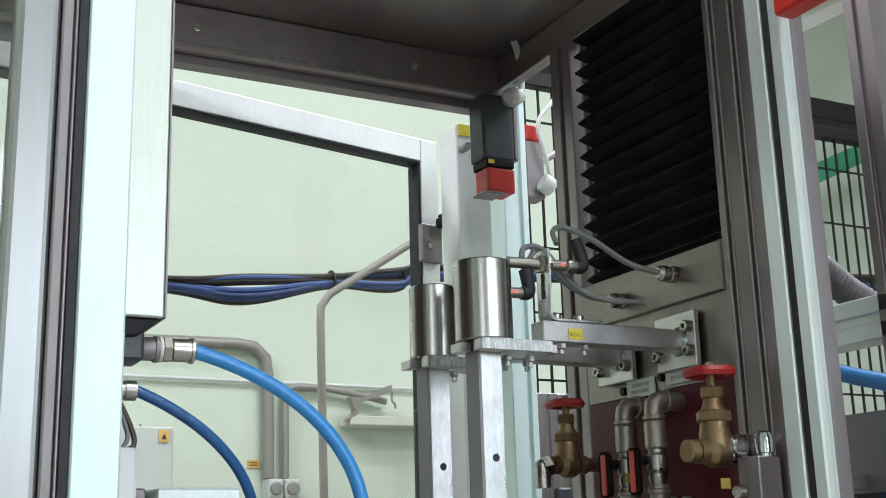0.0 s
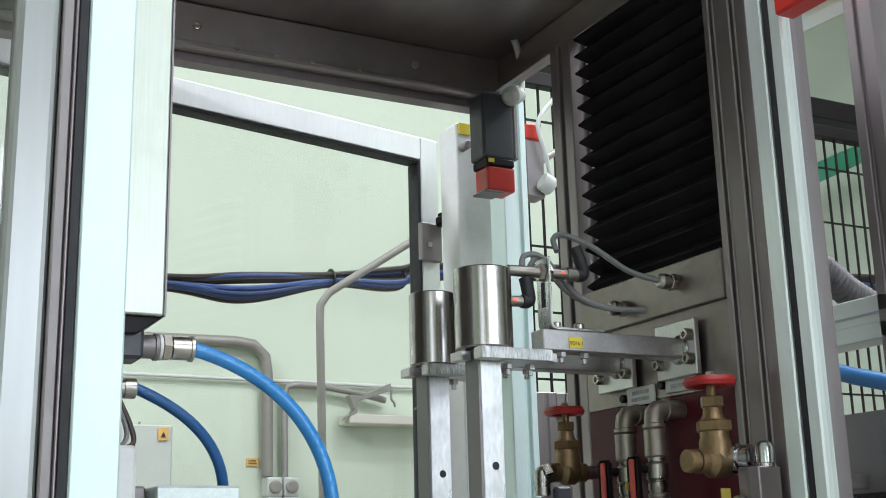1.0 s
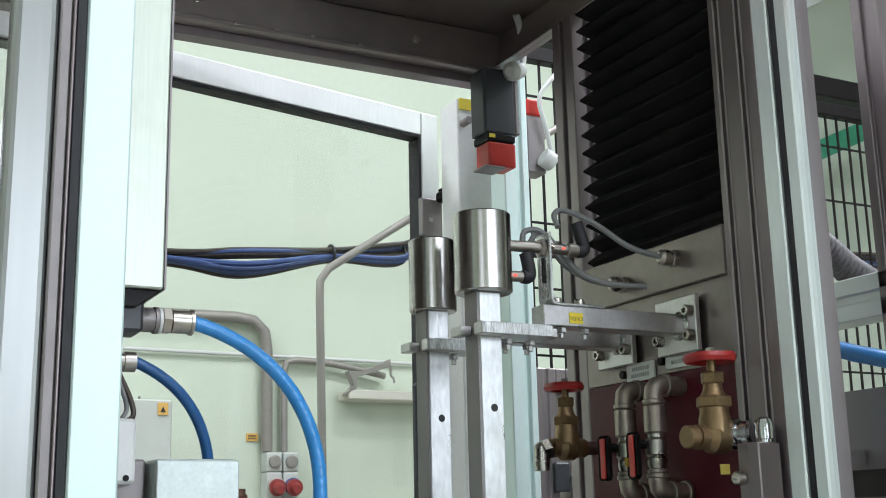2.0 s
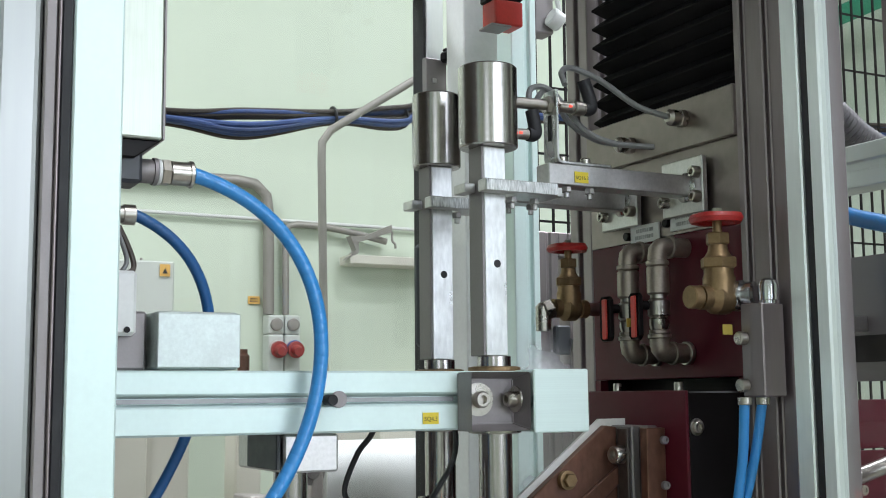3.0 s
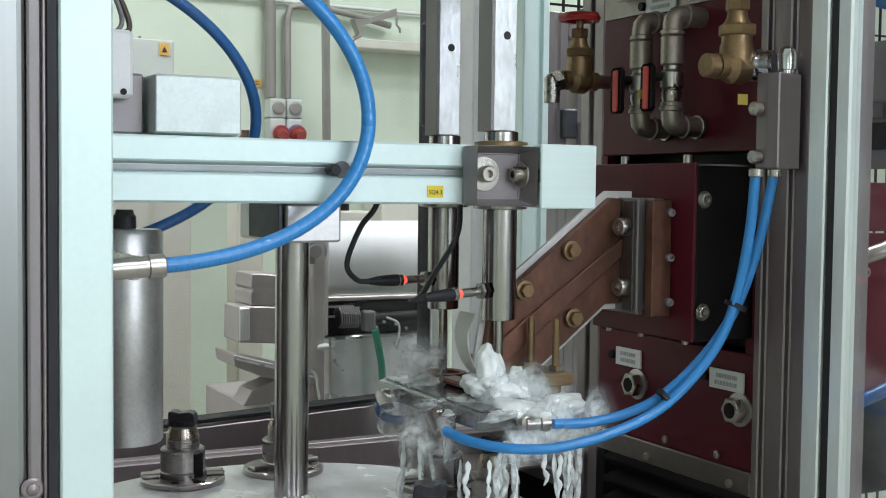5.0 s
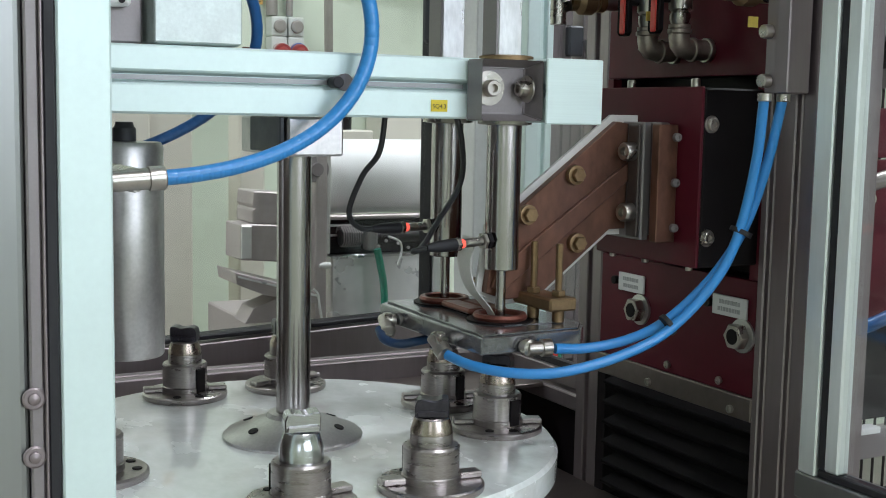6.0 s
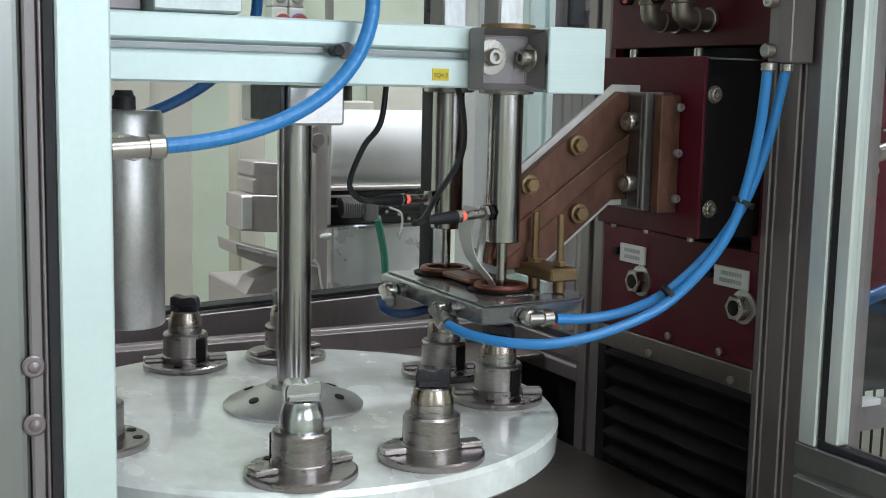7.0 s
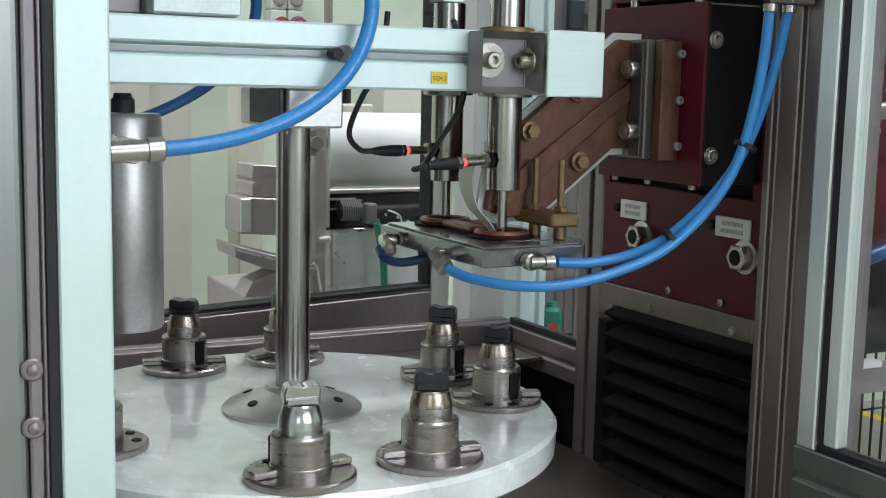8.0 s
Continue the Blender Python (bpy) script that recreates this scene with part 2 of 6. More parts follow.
# ---- mesh helpers: builders add to a bmesh in world places ----
def box(bm, x0, x1, y0, y1, z0, z1, bev=0.0015, seg=1):
    r = bmesh.ops.create_cube(bm, size=1)
    vs = r["verts"]
    for v in vs:
        v.co = Vector(((x0 + x1) / 2 + v.co.x * (x1 - x0), (y0 + y1) / 2 + v.co.y * (y1 - y0), (z0 + z1) / 2 + v.co.z * (z1 - z0)))
    if bev:
        es = {e for v in vs for e in v.link_edges}
        bmesh.ops.bevel(bm, geom=list(es), offset=bev, segments=seg, affect="EDGES", profile=0.5)
    return bm


def frame_of(d):
    return Vector(d).to_track_quat("Z", "Y").to_matrix()


def lathe(bm, base, axis, prof, seg=24, caps=True):
    """Turned body: prof is rows of (height along the axis, radius)."""
    q = frame_of(axis)
    base = Vector(base)
    rings = []
    for h, r in prof:
        rings.append([bm.verts.new(base + q @ Vector((r * math.cos(2 * math.pi * i / seg), r * math.sin(2 * math.pi * i / seg), h))) for i in range(seg)])
    for a, b in zip(rings, rings[1:]):
        for i in range(seg):
            f = bm.faces.new((a[i], a[(i + 1) % seg], b[(i + 1) % seg], b[i]))
            f.smooth = True
    if caps:
        bm.faces.new(list(reversed(rings[0])))
        bm.faces.new(rings[-1])
    return bm


def rod(bm, p, q, r, seg=16, bev=0.0):
    d = Vector(q) - Vector(p)
    n = d.length
    b = bev or min(r * 0.15, n * 0.1)
    return lathe(bm, p, d, [(0, r - b), (b, r), (n - b, r), (n, r - b)], seg)


def hexa(bm, p, q, r):
    d = Vector(q) - Vector(p)
    k0 = len(bm.faces)
    lathe(bm, p, d, [(0, r * 0.92), (d.length * 0.12, r), (d.length * 0.88, r), (d.length, r * 0.92)], 6)
    bm.faces.ensure_lookup_table()
    for f in bm.faces[k0:]:
        f.smooth = False
    return bm


def spline(pts, n):
    """Smooth path (Catmull-Rom) of n points through pts."""
    P = [Vector(p) for p in pts]
    P = [2 * P[0] - P[1]] + P + [2 * P[-1] - P[-2]]
    out = []
    m = len(P) - 3
    for k in range(n):
        u = k / (n - 1) * m
        i = min(int(u), m - 1)
        f = u - i
        a, b, c, d = P[i:i + 4]
        out.append(0.5 * ((2 * b) + (c - a) * f + (2 * a - 5 * b + 4 * c - d) * f * f + (3 * b - a - 3 * c + d) * f ** 3))
    return out


def tube(bm, pts, r, seg=12, n=0):
    path = spline(pts, n) if n else [Vector(p) for p in pts]
    rings = []
    up = Vector((0.13, 0.31, 0.94))
    for i, p in enumerate(path):
        d = (path[min(i + 1, len(path) - 1)] - path[max(i - 1, 0)]).normalized()
        a = d.cross(up)
        if a.length < 0.05:
            a = d.cross(Vector((1, 0, 0)))
        a.normalize()
        b = a.cross(d)
        up = b
        rings.append([bm.verts.new(p + r * (math.cos(2 * math.pi * k / seg) * a + math.sin(2 * math.pi * k / seg) * b)) for k in range(seg)])
    for s, e in zip(rings, rings[1:]):
        for k in range(seg):
            f = bm.faces.new((s[k], s[(k + 1) % seg], e[(k + 1) % seg], e[k]))
            f.smooth = True
    bm.faces.new(list(reversed(rings[0])))
    bm.faces.new(rings[-1])
    return bm


def prism(bm, poly, axis, a, b, bev=0.0008):
    """A flat outline (in the two other axes, in order) pulled from a to b along x, y or z."""
    def at(u, v, w):
        return {"x": (w, u, v), "y": (u, w, v), "z": (u, v, w)}[axis]
    lo = [bm.verts.new(at(u, v, a)) for u, v in poly]
    hi = [bm.verts.new(at(u, v, b)) for u, v in poly]
    fs = [bm.faces.new(lo), bm.faces.new(list(reversed(hi)))]
    for i in range(len(poly)):
        j = (i + 1) % len(poly)
        fs.append(bm.faces.new((lo[j], lo[i], hi[i], hi[j])))
    bmesh.ops.recalc_face_normals(bm, faces=fs)
    if bev:
        es = {e for f in fs for e in f.edges}
        bmesh.ops.bevel(bm, geom=list(es), offset=bev, segments=1, affect="EDGES")
    return bm


def mesh_of(name, bm, material, sharp=True):
    me = bpy.data.meshes.new(name)
    bmesh.ops.recalc_face_normals(bm, faces=bm.faces)
    for e in bm.edges:
        if sharp and len(e.link_faces) == 2 and e.calc_face_angle(0) > 0.6:
            e.smooth = False
    bm.to_mesh(me)
    bm.free()
    me.materials.append(material)
    return me


def origin_of(ob):
    p = Vector(ob.location)
    while ob.parent:
        ob = ob.parent
        p += Vector(ob.location)
    return p


def thing(name, loc, label, category, group="", kind=""):
    ob = new(name)
    ob.empty_display_size = 0.02
    ob.location = loc
    return tagged(ob, label, category, group, kind)


def part(name, bm, material, parent, label="", at=None):
    o = origin_of(parent)
    p = Vector(at) if at else o
    for v in bm.verts:
        v.co -= p
    ob = new(name, mesh_of(name, bm, material))
    ob.parent = parent
    ob.location = p - o
    if label:
        tagged(ob, label)
    return ob


def single(name, bm, material, label="", category="", group="", kind="", at=(0, 0, 0)):
    for v in bm.verts:
        v.co -= Vector(at)
    ob = new(name, mesh_of(name, bm, material))
    ob.location = at
    return tagged(ob, label, category, group, kind)


def B():
    return bmesh.new()


def profile_bm(bm, axis, a, b, u0, u1, v0, v1, slots=(), slot_w=0.010, slot_d=0.008, bev=0.0015):
    """Slotted aluminium extrusion along an axis; slots: side ('u0','u1','v0','v1') and centre of each groove."""
    pts = []
    def side(s):
        return sorted(c for k, c in slots if k == s)
    h = slot_w / 2
    pts.append((u0, v0))
    for c in side("v0"):
        pts += [(c - h, v0), (c - h, v0 + slot_d), (c + h, v0 + slot_d), (c + h, v0)]
    pts.append((u1, v0))
    for c in side("u1"):
        pts += [(u1, c - h), (u1 - slot_d, c - h), (u1 - slot_d, c + h), (u1, c + h)]
    pts.append((u1, v1))
    for c in reversed(side("v1")):
        pts += [(c + h, v1), (c + h, v1 - slot_d), (c - h, v1 - slot_d), (c - h, v1)]
    pts.append((u0, v1))
    for c in reversed(side("u0")):
        pts += [(u0, c + h), (u0 + slot_d, c + h), (u0 + slot_d, c - h), (u0, c - h)]
    return prism(bm, pts, axis, a, b, bev)


def socket_screw(parent, p, d, r=0.0065, h=0.008, washer=0.0, material=None, name="socket_screw"):
    """Cap screw: the head stands out along d from p."""
    material = material or M_NICKEL
    p, d = Vector(p), Vector(d).normalized()
    bm = B()
    lathe(bm, p, d, [(0, r), (h * 0.85, r), (h, r * 0.85), (h, r * 0.5), (h * 0.55, r * 0.5), (h * 0.55, 0.0002)], 14, caps=False)
    s = part(name, bm, material, parent)
    if washer:
        bm = B()
        lathe(bm, p - d * 0.0002, d, [(0, washer), (0.0018, washer), (0.002, r * 0.9)], 18)
        part("washer", bm, material, s)
    return s


def label_bars(bm, x0, x1, z0, z1, rows, y, axis="y"):
    """Unreadable print: rows of short bars on a plate."""
    rnd = random.Random(int((x0 + z0) * 10000))
    dz = (z1 - z0) / rows
    for r in range(rows):
        u = x0
        while u < x1 - 0.002:
            w = rnd.uniform(0.0016, 0.0042)
            zc = z0 + (r + 0.5) * dz
            if axis == "y":
                box(bm, u, min(u + w, x1), y - 0.0003, y + 0.0002, zc - dz * 0.28, zc + dz * 0.28, 0)
            else:
                box(bm, y - 0.0003, y + 0.0002, u, min(u + w, x1), zc - dz * 0.28, zc + dz * 0.28, 0)
            u += w + 0.0012
    return bm


# ---- the workshop: floor, walls, ceiling ----
def room():
    single("floor", box(B(), -4.2, 5.2, -3.2, 3.75, -0.1, 0.0, 0), M_FLOOR, "grey concrete workshop floor", "floor", kind="structure")
    single("ceiling", box(B(), -4.2, 5.2, -3.2, 3.75, 4.0, 4.1, 0), M_CEIL, "white workshop ceiling", "ceiling", kind="structure")
    single("wall_north", box(B(), -4.2, 5.2, 3.6, 3.75, 0, 4.0, 0), M_WALL, "pale green painted workshop wall", "wall", kind="structure")
    single("wall_west", box(B(), -4.2, -4.05, -3.05, 3.6, 0, 4.0, 0), M_WALL, "pale green painted workshop wall", "wall", kind="structure")
    single("wall_east", box(B(), 5.05, 5.2, -3.05, 3.6, 0, 4.0, 0), M_WALL, "pale green painted workshop wall", "wall", kind="structure")
    bm = B()
    for x0, x1, z0, z1 in ((-4.05, -2.9, 0, 4), (-1.5, 0.05, 0, 4), (2.65, 5.05, 0, 4), (-2.9, -1.5, 0, 1.3), (-2.9, -1.5, 2.9, 4), (0.05, 2.65, 0, 1.3), (0.05, 2.65, 2.9, 4)):
        box(bm, x0, x1, -3.2, -3.05, z0, z1, 0)
    single("wall_south", bm, M_WALL, "pale green painted wall with two windows", "wall", kind="structure")
    # the left window is added, unseen; the wide one lights the front
    for i, (x0, x1) in enumerate(((-2.9, -1.5), (0.05, 2.65))):
        w = thing("window_%d" % (i + 1), (x0, -3.15, 1.3), "wide workshop window with grey metal frame", "window", kind="structure")
        bm = B()
        box(bm, x0, x1, -3.16, -3.10, 1.3, 1.36), box(bm, x0, x1, -3.16, -3.10, 2.84, 2.9)
        for x in (x0, (x0 + x1) / 2 - 0.03, x1 - 0.06):
            box(bm, x, x + 0.06, -3.16, -3.10, 1.36, 2.84)
        part("window_frame", bm, M_ALU_GREY, w)
        part("pane", box(B(), x0 + 0.06, x1 - 0.06, -3.14, -3.135, 1.36, 2.84, 0), M_SKYPANE, w)
    # invented luminaires that house the added fill lamps
    lum = thing("ceiling_light", (1.1, -0.9, 3.9), "long white ceiling luminaire, unseen, added for fill light", "ceiling light", "ceiling luminaires")
    part("housing", box(B(), 0.38, 1.82, -1.04, -0.76, 3.92, 4.0), M_WHITE, lum)
    part("diffuser", box(B(), 0.40, 1.80, -1.02, -0.78, 3.885, 3.918), M_LAMP, lum)
    for lx, ly in ((-1.1, 2.3), (1.9, 1.7), (3.0, 0.4), (-1.7, 0.80)):
        copy_thing(lum, pose(lx, ly, 3.9))


# ---- frame of the machine ----
def post(name, x0, x1, y0, y1, z0, z1, slots, label, material=None):
    ob = thing(name, ((x0 + x1) / 2, (y0 + y1) / 2, z0), label, "frame post", "machine frame posts")
    part("profile", profile_bm(B(), "z", z0, z1, x0, x1, y0, y1, slots), material or M_ALU_GREY, ob)
    return ob


def machine_frame():
    # front left post with its black seal and the closed polycarbonate panel beside it
    p = post("frame_post", 0.141, 0.176, 0.80, 0.845, 0.0, 2.2, (), "smooth bright anodised aluminium front post", M_ALU_WHITE)
    part("rubber_seal", box(B(), 0.1328, 0.1405, 0.800, 0.83, 0.0, 2.2, 0.001), M_BLACK, p, "black rubber seal strip")
    pn = thing("guard_screen", (0.05, 0.80, 0.4), "clear guard panel in an aluminium frame, closed", "guard panel")
    part("stile", box(B(), 0.1215, 0.1305, 0.802, 0.83, 0.0, 2.2, 0.0015), M_CASTGREY, pn)
    part("stile_lip", box(B(), 0.1306, 0.1325, 0.799, 0.83, 0.0, 2.2, 0.0006), M_ALU_GREY, pn)
    # satin strip standing in for the hazy reflection in the pane
    part("pane_sheen_strip", box(B(), 0.0885, 0.1213, 0.803, 0.830, 0.0, 2.2, 0.006, 3), M_SCREEN, pn)
    part("pane", box(B(), -0.35, 0.088, 0.812, 0.816, 0.0, 2.2, 0), M_GLASS_DOOR, pn)
    for z in (1.103, 1.064):
        k = part("screw_washer", lathe(B(), (0.1235, 0.8019, z), (0, -1, 0), [(0, 0.0075), (0.0012, 0.0075), (0.0022, 0.0062)], 20), M_ALU_GREY, pn)
        part("screw_dome", lathe(B(), (0.1235, 0.7996, z), (0, -1, 0), [(0, 0.0042), (0.0014, 0.0038), (0.0024, 0.0024), (0.0028, 0.0008)], 16), M_ALU_GREY, k)
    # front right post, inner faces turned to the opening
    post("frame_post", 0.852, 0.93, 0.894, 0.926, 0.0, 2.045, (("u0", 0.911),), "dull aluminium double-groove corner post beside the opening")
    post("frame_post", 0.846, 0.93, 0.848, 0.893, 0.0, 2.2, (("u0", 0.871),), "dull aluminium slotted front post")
    # the right front door, swung open towards the viewer
    d = thing("machine_door", (0.84, 0.84, 0.9), "open guard door with aluminium frame and clear pane", "machine door")
    part("stile", box(B(), 0.826, 0.842, 0.808, 0.8300, 0.9595, 2.2, 0.0015), M_DOOR_ALU, d)
    part("edge_lip", box(B(), 0.8275, 0.842, 0.8303, 0.8335, 0.9595, 2.2, 0.0006), M_ALU_GREY, d)
    part("rubber_seal", box(B(), 0.829, 0.842, 0.7985, 0.8077, 0.9675, 2.2, 0.001), M_BLACK, d, "black rubber seal strip")
    part("inner_stile", box(B(), 0.827, 0.842, 0.7805, 0.7982, 0.9675, 2.2, 0.002), M_DOOR_ALU, d)
    part("bottom_rail", profile_bm(B(), "y", 0.25, 0.834, 0.826, 0.866, 0.875, 0.959, (("u0", 0.930),), 0.008, 0.005), M_SCREEN, d)
    part("rubber_seal", box(B(), 0.829, 0.842, 0.25, 0.8077, 0.9595, 0.967, 0.001), M_BLACK, d)
    part("pane", box(B(), 0.834, 0.838, 0.25, 0.780, 0.9675, 2.2, 0), M_GLASS_DOOR, d)
    part("latch_body", box(B(), 0.80, 0.826, 0.700, 0.762, 1.846, 1.905, 0.003), M_RED_BRIGHT, d, "red safety latch with screw heads")
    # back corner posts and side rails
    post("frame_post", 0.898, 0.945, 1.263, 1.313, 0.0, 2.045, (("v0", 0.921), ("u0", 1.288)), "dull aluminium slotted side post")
    post("frame_post", 0.925, 0.970, 1.502, 1.547, 0.0, 2.10, (("v0", 0.953),), "bright slotted aluminium back corner post", M_ALU_WHITE)
    post("frame_post", 0.06, 0.105, 1.502, 1.547, 0.0, 2.08, (("v0", 0.082),), "bright slotted aluminium back corner post", M_ALU)
    ss = thing("slide_guard", (0.92, 1.253, 0.3), "black sheet guard between the side post and the bellows", "sheet guard")
    part("sheet", box(B(), 0.897, 0.944, 1.2435, 1.2622, 0.3, 1.0, 0.001), M_BLACKPAINT, ss)
    r = thing("side_rail", (0.92, 1.41, 0.95), "dull aluminium rail between the side posts", "frame rail")
    part("profile", profile_bm(B(), "y", 1.314, 1.501, 0.90, 0.945, 0.898, 0.948, (("u0", 0.923),), 0.008, 0.005), M_ALU_GREY, r)
    part("sheet", box(B(), 0.915, 0.919, 1.314, 1.501, 0.3, 0.897, 0), M_BLACKPAINT, r, "dark sheet metal below the rail")
    part("pane", box(B(), 0.918, 0.922, 1.314, 1.501, 0.949, 1.28, 0), M_GLASS, r)
    part("inner_seal", box(B(), 0.908, 0.9175, 1.314, 1.501, 0.9485, 0.957, 0), M_BLACK, r)
    br = thing("back_rail", (0.5, 1.52, 0.9), "low back rail of brushed aluminium", "frame rail")
    part("profile", profile_bm(B(), "x", 0.106, 0.921, 1.502, 1.547, 0.905, 0.95, (("v1", 1.525),), 0.008, 0.005), M_ALU_GREY, br)
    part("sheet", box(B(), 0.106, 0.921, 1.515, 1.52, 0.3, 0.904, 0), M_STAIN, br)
    part("drip_tray", box(B(), 0.106, 0.90, 1.395, 1.50, 0.915, 0.921, 0.001), M_STAIN, br, "bent stainless drip tray along the back")
    # roof
    roof = thing("machine_roof", (0.5, 1.15, 2.03), "brushed stainless roof with folded edges", "machine roof")
    part("sheet", box(B(), 0.06, 0.93, 0.86, 1.5, 2.102, 2.107, 0), M_ROOF, roof)
    bm = B()
    box(bm, 0.06, 0.915, 1.488, 1.501, 2.030, 2.1015, 0.002), box(bm, 0.06, 0.915, 1.470, 1.4875, 2.0285, 2.036, 0.002)
    part("back_edge", bm, M_ROOF, roof)
    part("back_seal", box(B(), 0.06, 0.92, 1.502, 1.53, 2.018, 2.05, 0.001), M_ALU_GREY, roof)
    bm = B()
    box(bm, 0.916, 0.93, 0.90, 1.5, 2.047, 2.1015, 0.002), box(bm, 0.905, 0.9155, 0.90, 1.487, 2.045, 2.053, 0.001)
    part("side_edge", bm, M_ROOF, roof)
    part("front_edge", box(B(), 0.06, 0.93, 0.846, 0.859, 2.047, 2.1015, 0.002), M_ROOF, roof)
    for x in (0.765, 0.42):
        socket_screw(roof, (x, 1.488, 2.067), (0, -1, 0), 0.006, 0.003)
    bm = B()
    for x in (0.47, 0.53, 0.585, 0.66):
        box(bm, x, x + 0.006, 1.4685, 1.4699, 2.032, 2.035, 0)
    part("drip_drops", bm, M_NICKEL, roof)
    socket_screw(roof, (0.915, 1.235, 2.035), (-1, 0, 0), 0.006, 0.008)
    socket_screw(roof, (0.915, 1.12, 2.037), (-1, 0, 0), 0.006, 0.008)
    # sheet out of view, added to block light from the left
    side = thing("side_cladding", (0.07, 1.17, 1.0), "unseen stainless sheet added to keep side light off the head", "cladding")
    part("sheet", box(B(), 0.062, 0.067, 0.848, 1.5, 1.001, 2.1, 0), M_STAIN, side)
    # machine base under the table
    base = thing("machine_base", (0.45, 1.1, 0.0), "stainless machine base with a coolant tank", "machine base")
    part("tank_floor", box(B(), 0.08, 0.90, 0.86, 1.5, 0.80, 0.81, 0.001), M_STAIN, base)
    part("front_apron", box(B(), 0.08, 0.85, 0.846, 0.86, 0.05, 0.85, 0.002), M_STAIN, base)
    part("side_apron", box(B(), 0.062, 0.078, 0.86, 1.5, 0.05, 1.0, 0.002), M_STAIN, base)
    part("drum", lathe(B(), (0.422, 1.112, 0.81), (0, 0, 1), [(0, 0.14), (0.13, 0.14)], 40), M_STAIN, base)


def back_door():
    """Back door of the cell, standing open at a small angle, with a clear pane."""
    a = radians(11.5)
    d = Vector((math.cos(a), math.sin(a), 0))
    n = Vector((-math.sin(a), math.cos(a), 0))
    h = Vector((0.1657, 1.561, 0))
    door = thing("cell_door", (h.x, h.y, 0.86), "open aluminium-framed cell door with clear pane", "machine door")

    def slab(name, u0, u1, z0, z1, th, off, m, label="", bev=0.0015):
        bm = box(B(), u0, u1, off, off + th, z0, z1, bev)
        for v in bm.verts:
            v.co = h + d * v.co.x + n * v.co.y + Vector((0, 0, v.co.z))
        return part(name, bm, m, door, label)

    W, top, bot = 0.778, 2.037, 0.907
    slab("top_rail", 0, W - 0.0455, top - 0.041, top, 0.035, 0, M_ALU)
    slab("stile", W - 0.045, W - 0.008, bot, top, 0.035, 0, M_ALU)
    slab("stile", -0.046, -0.001, bot, top, 0.035, 0, M_ALU)
    slab("bottom_rail", 0, W - 0.0455, bot, bot + 0.058, 0.035, 0, M_ALU_GREY)
    slab("rubber_seal", 0, W - 0.0455, top - 0.046, top - 0.0415, 0.03, 0.002, M_BLACK)
    slab("rubber_seal", W - 0.050, W - 0.0455, bot + 0.07, top - 0.0465, 0.03, 0.002, M_BLACK)
    slab("rubber_seal", 0, W - 0.0455, bot + 0.0625, bot + 0.0695, 0.03, 0.002, M_BLACK)
    slab("pane", 0, W - 0.051, bot + 0.07, top - 0.0465, 0.004, 0.016, M_GLASS)
    slab("handle", W - 0.080, W - 0.054, 1.40, 1.565, 0.018, -0.0195, M_DARK, "dark plastic pull handle", 0.006)
    slab("latch_plate", W - 0.056, W - 0.012, 1.815, 1.880, 0.012, -0.0125, M_CASTGREY)
    slab("latch_body", W - 0.030, W + 0.012, 1.874, 1.892, 0.020, -0.034, M_BLACKPAINT, "black latch handle with a lug", 0.004)
    slab("latch_lug", W - 0.026, W + 0.004, 1.8925, 1.898, 0.014, -0.031, M_BLACKPAINT, "", 0.002)
    slab("latch_tongue", W + 0.0125, W + 0.032, 1.886, 1.895, 0.010, -0.030, M_BLACKPAINT, "", 0.002)
    slab("latch_screw", W - 0.044, W - 0.036, 1.838, 1.846, 0.003, -0.0157, M_ZINC, "", 0.001)


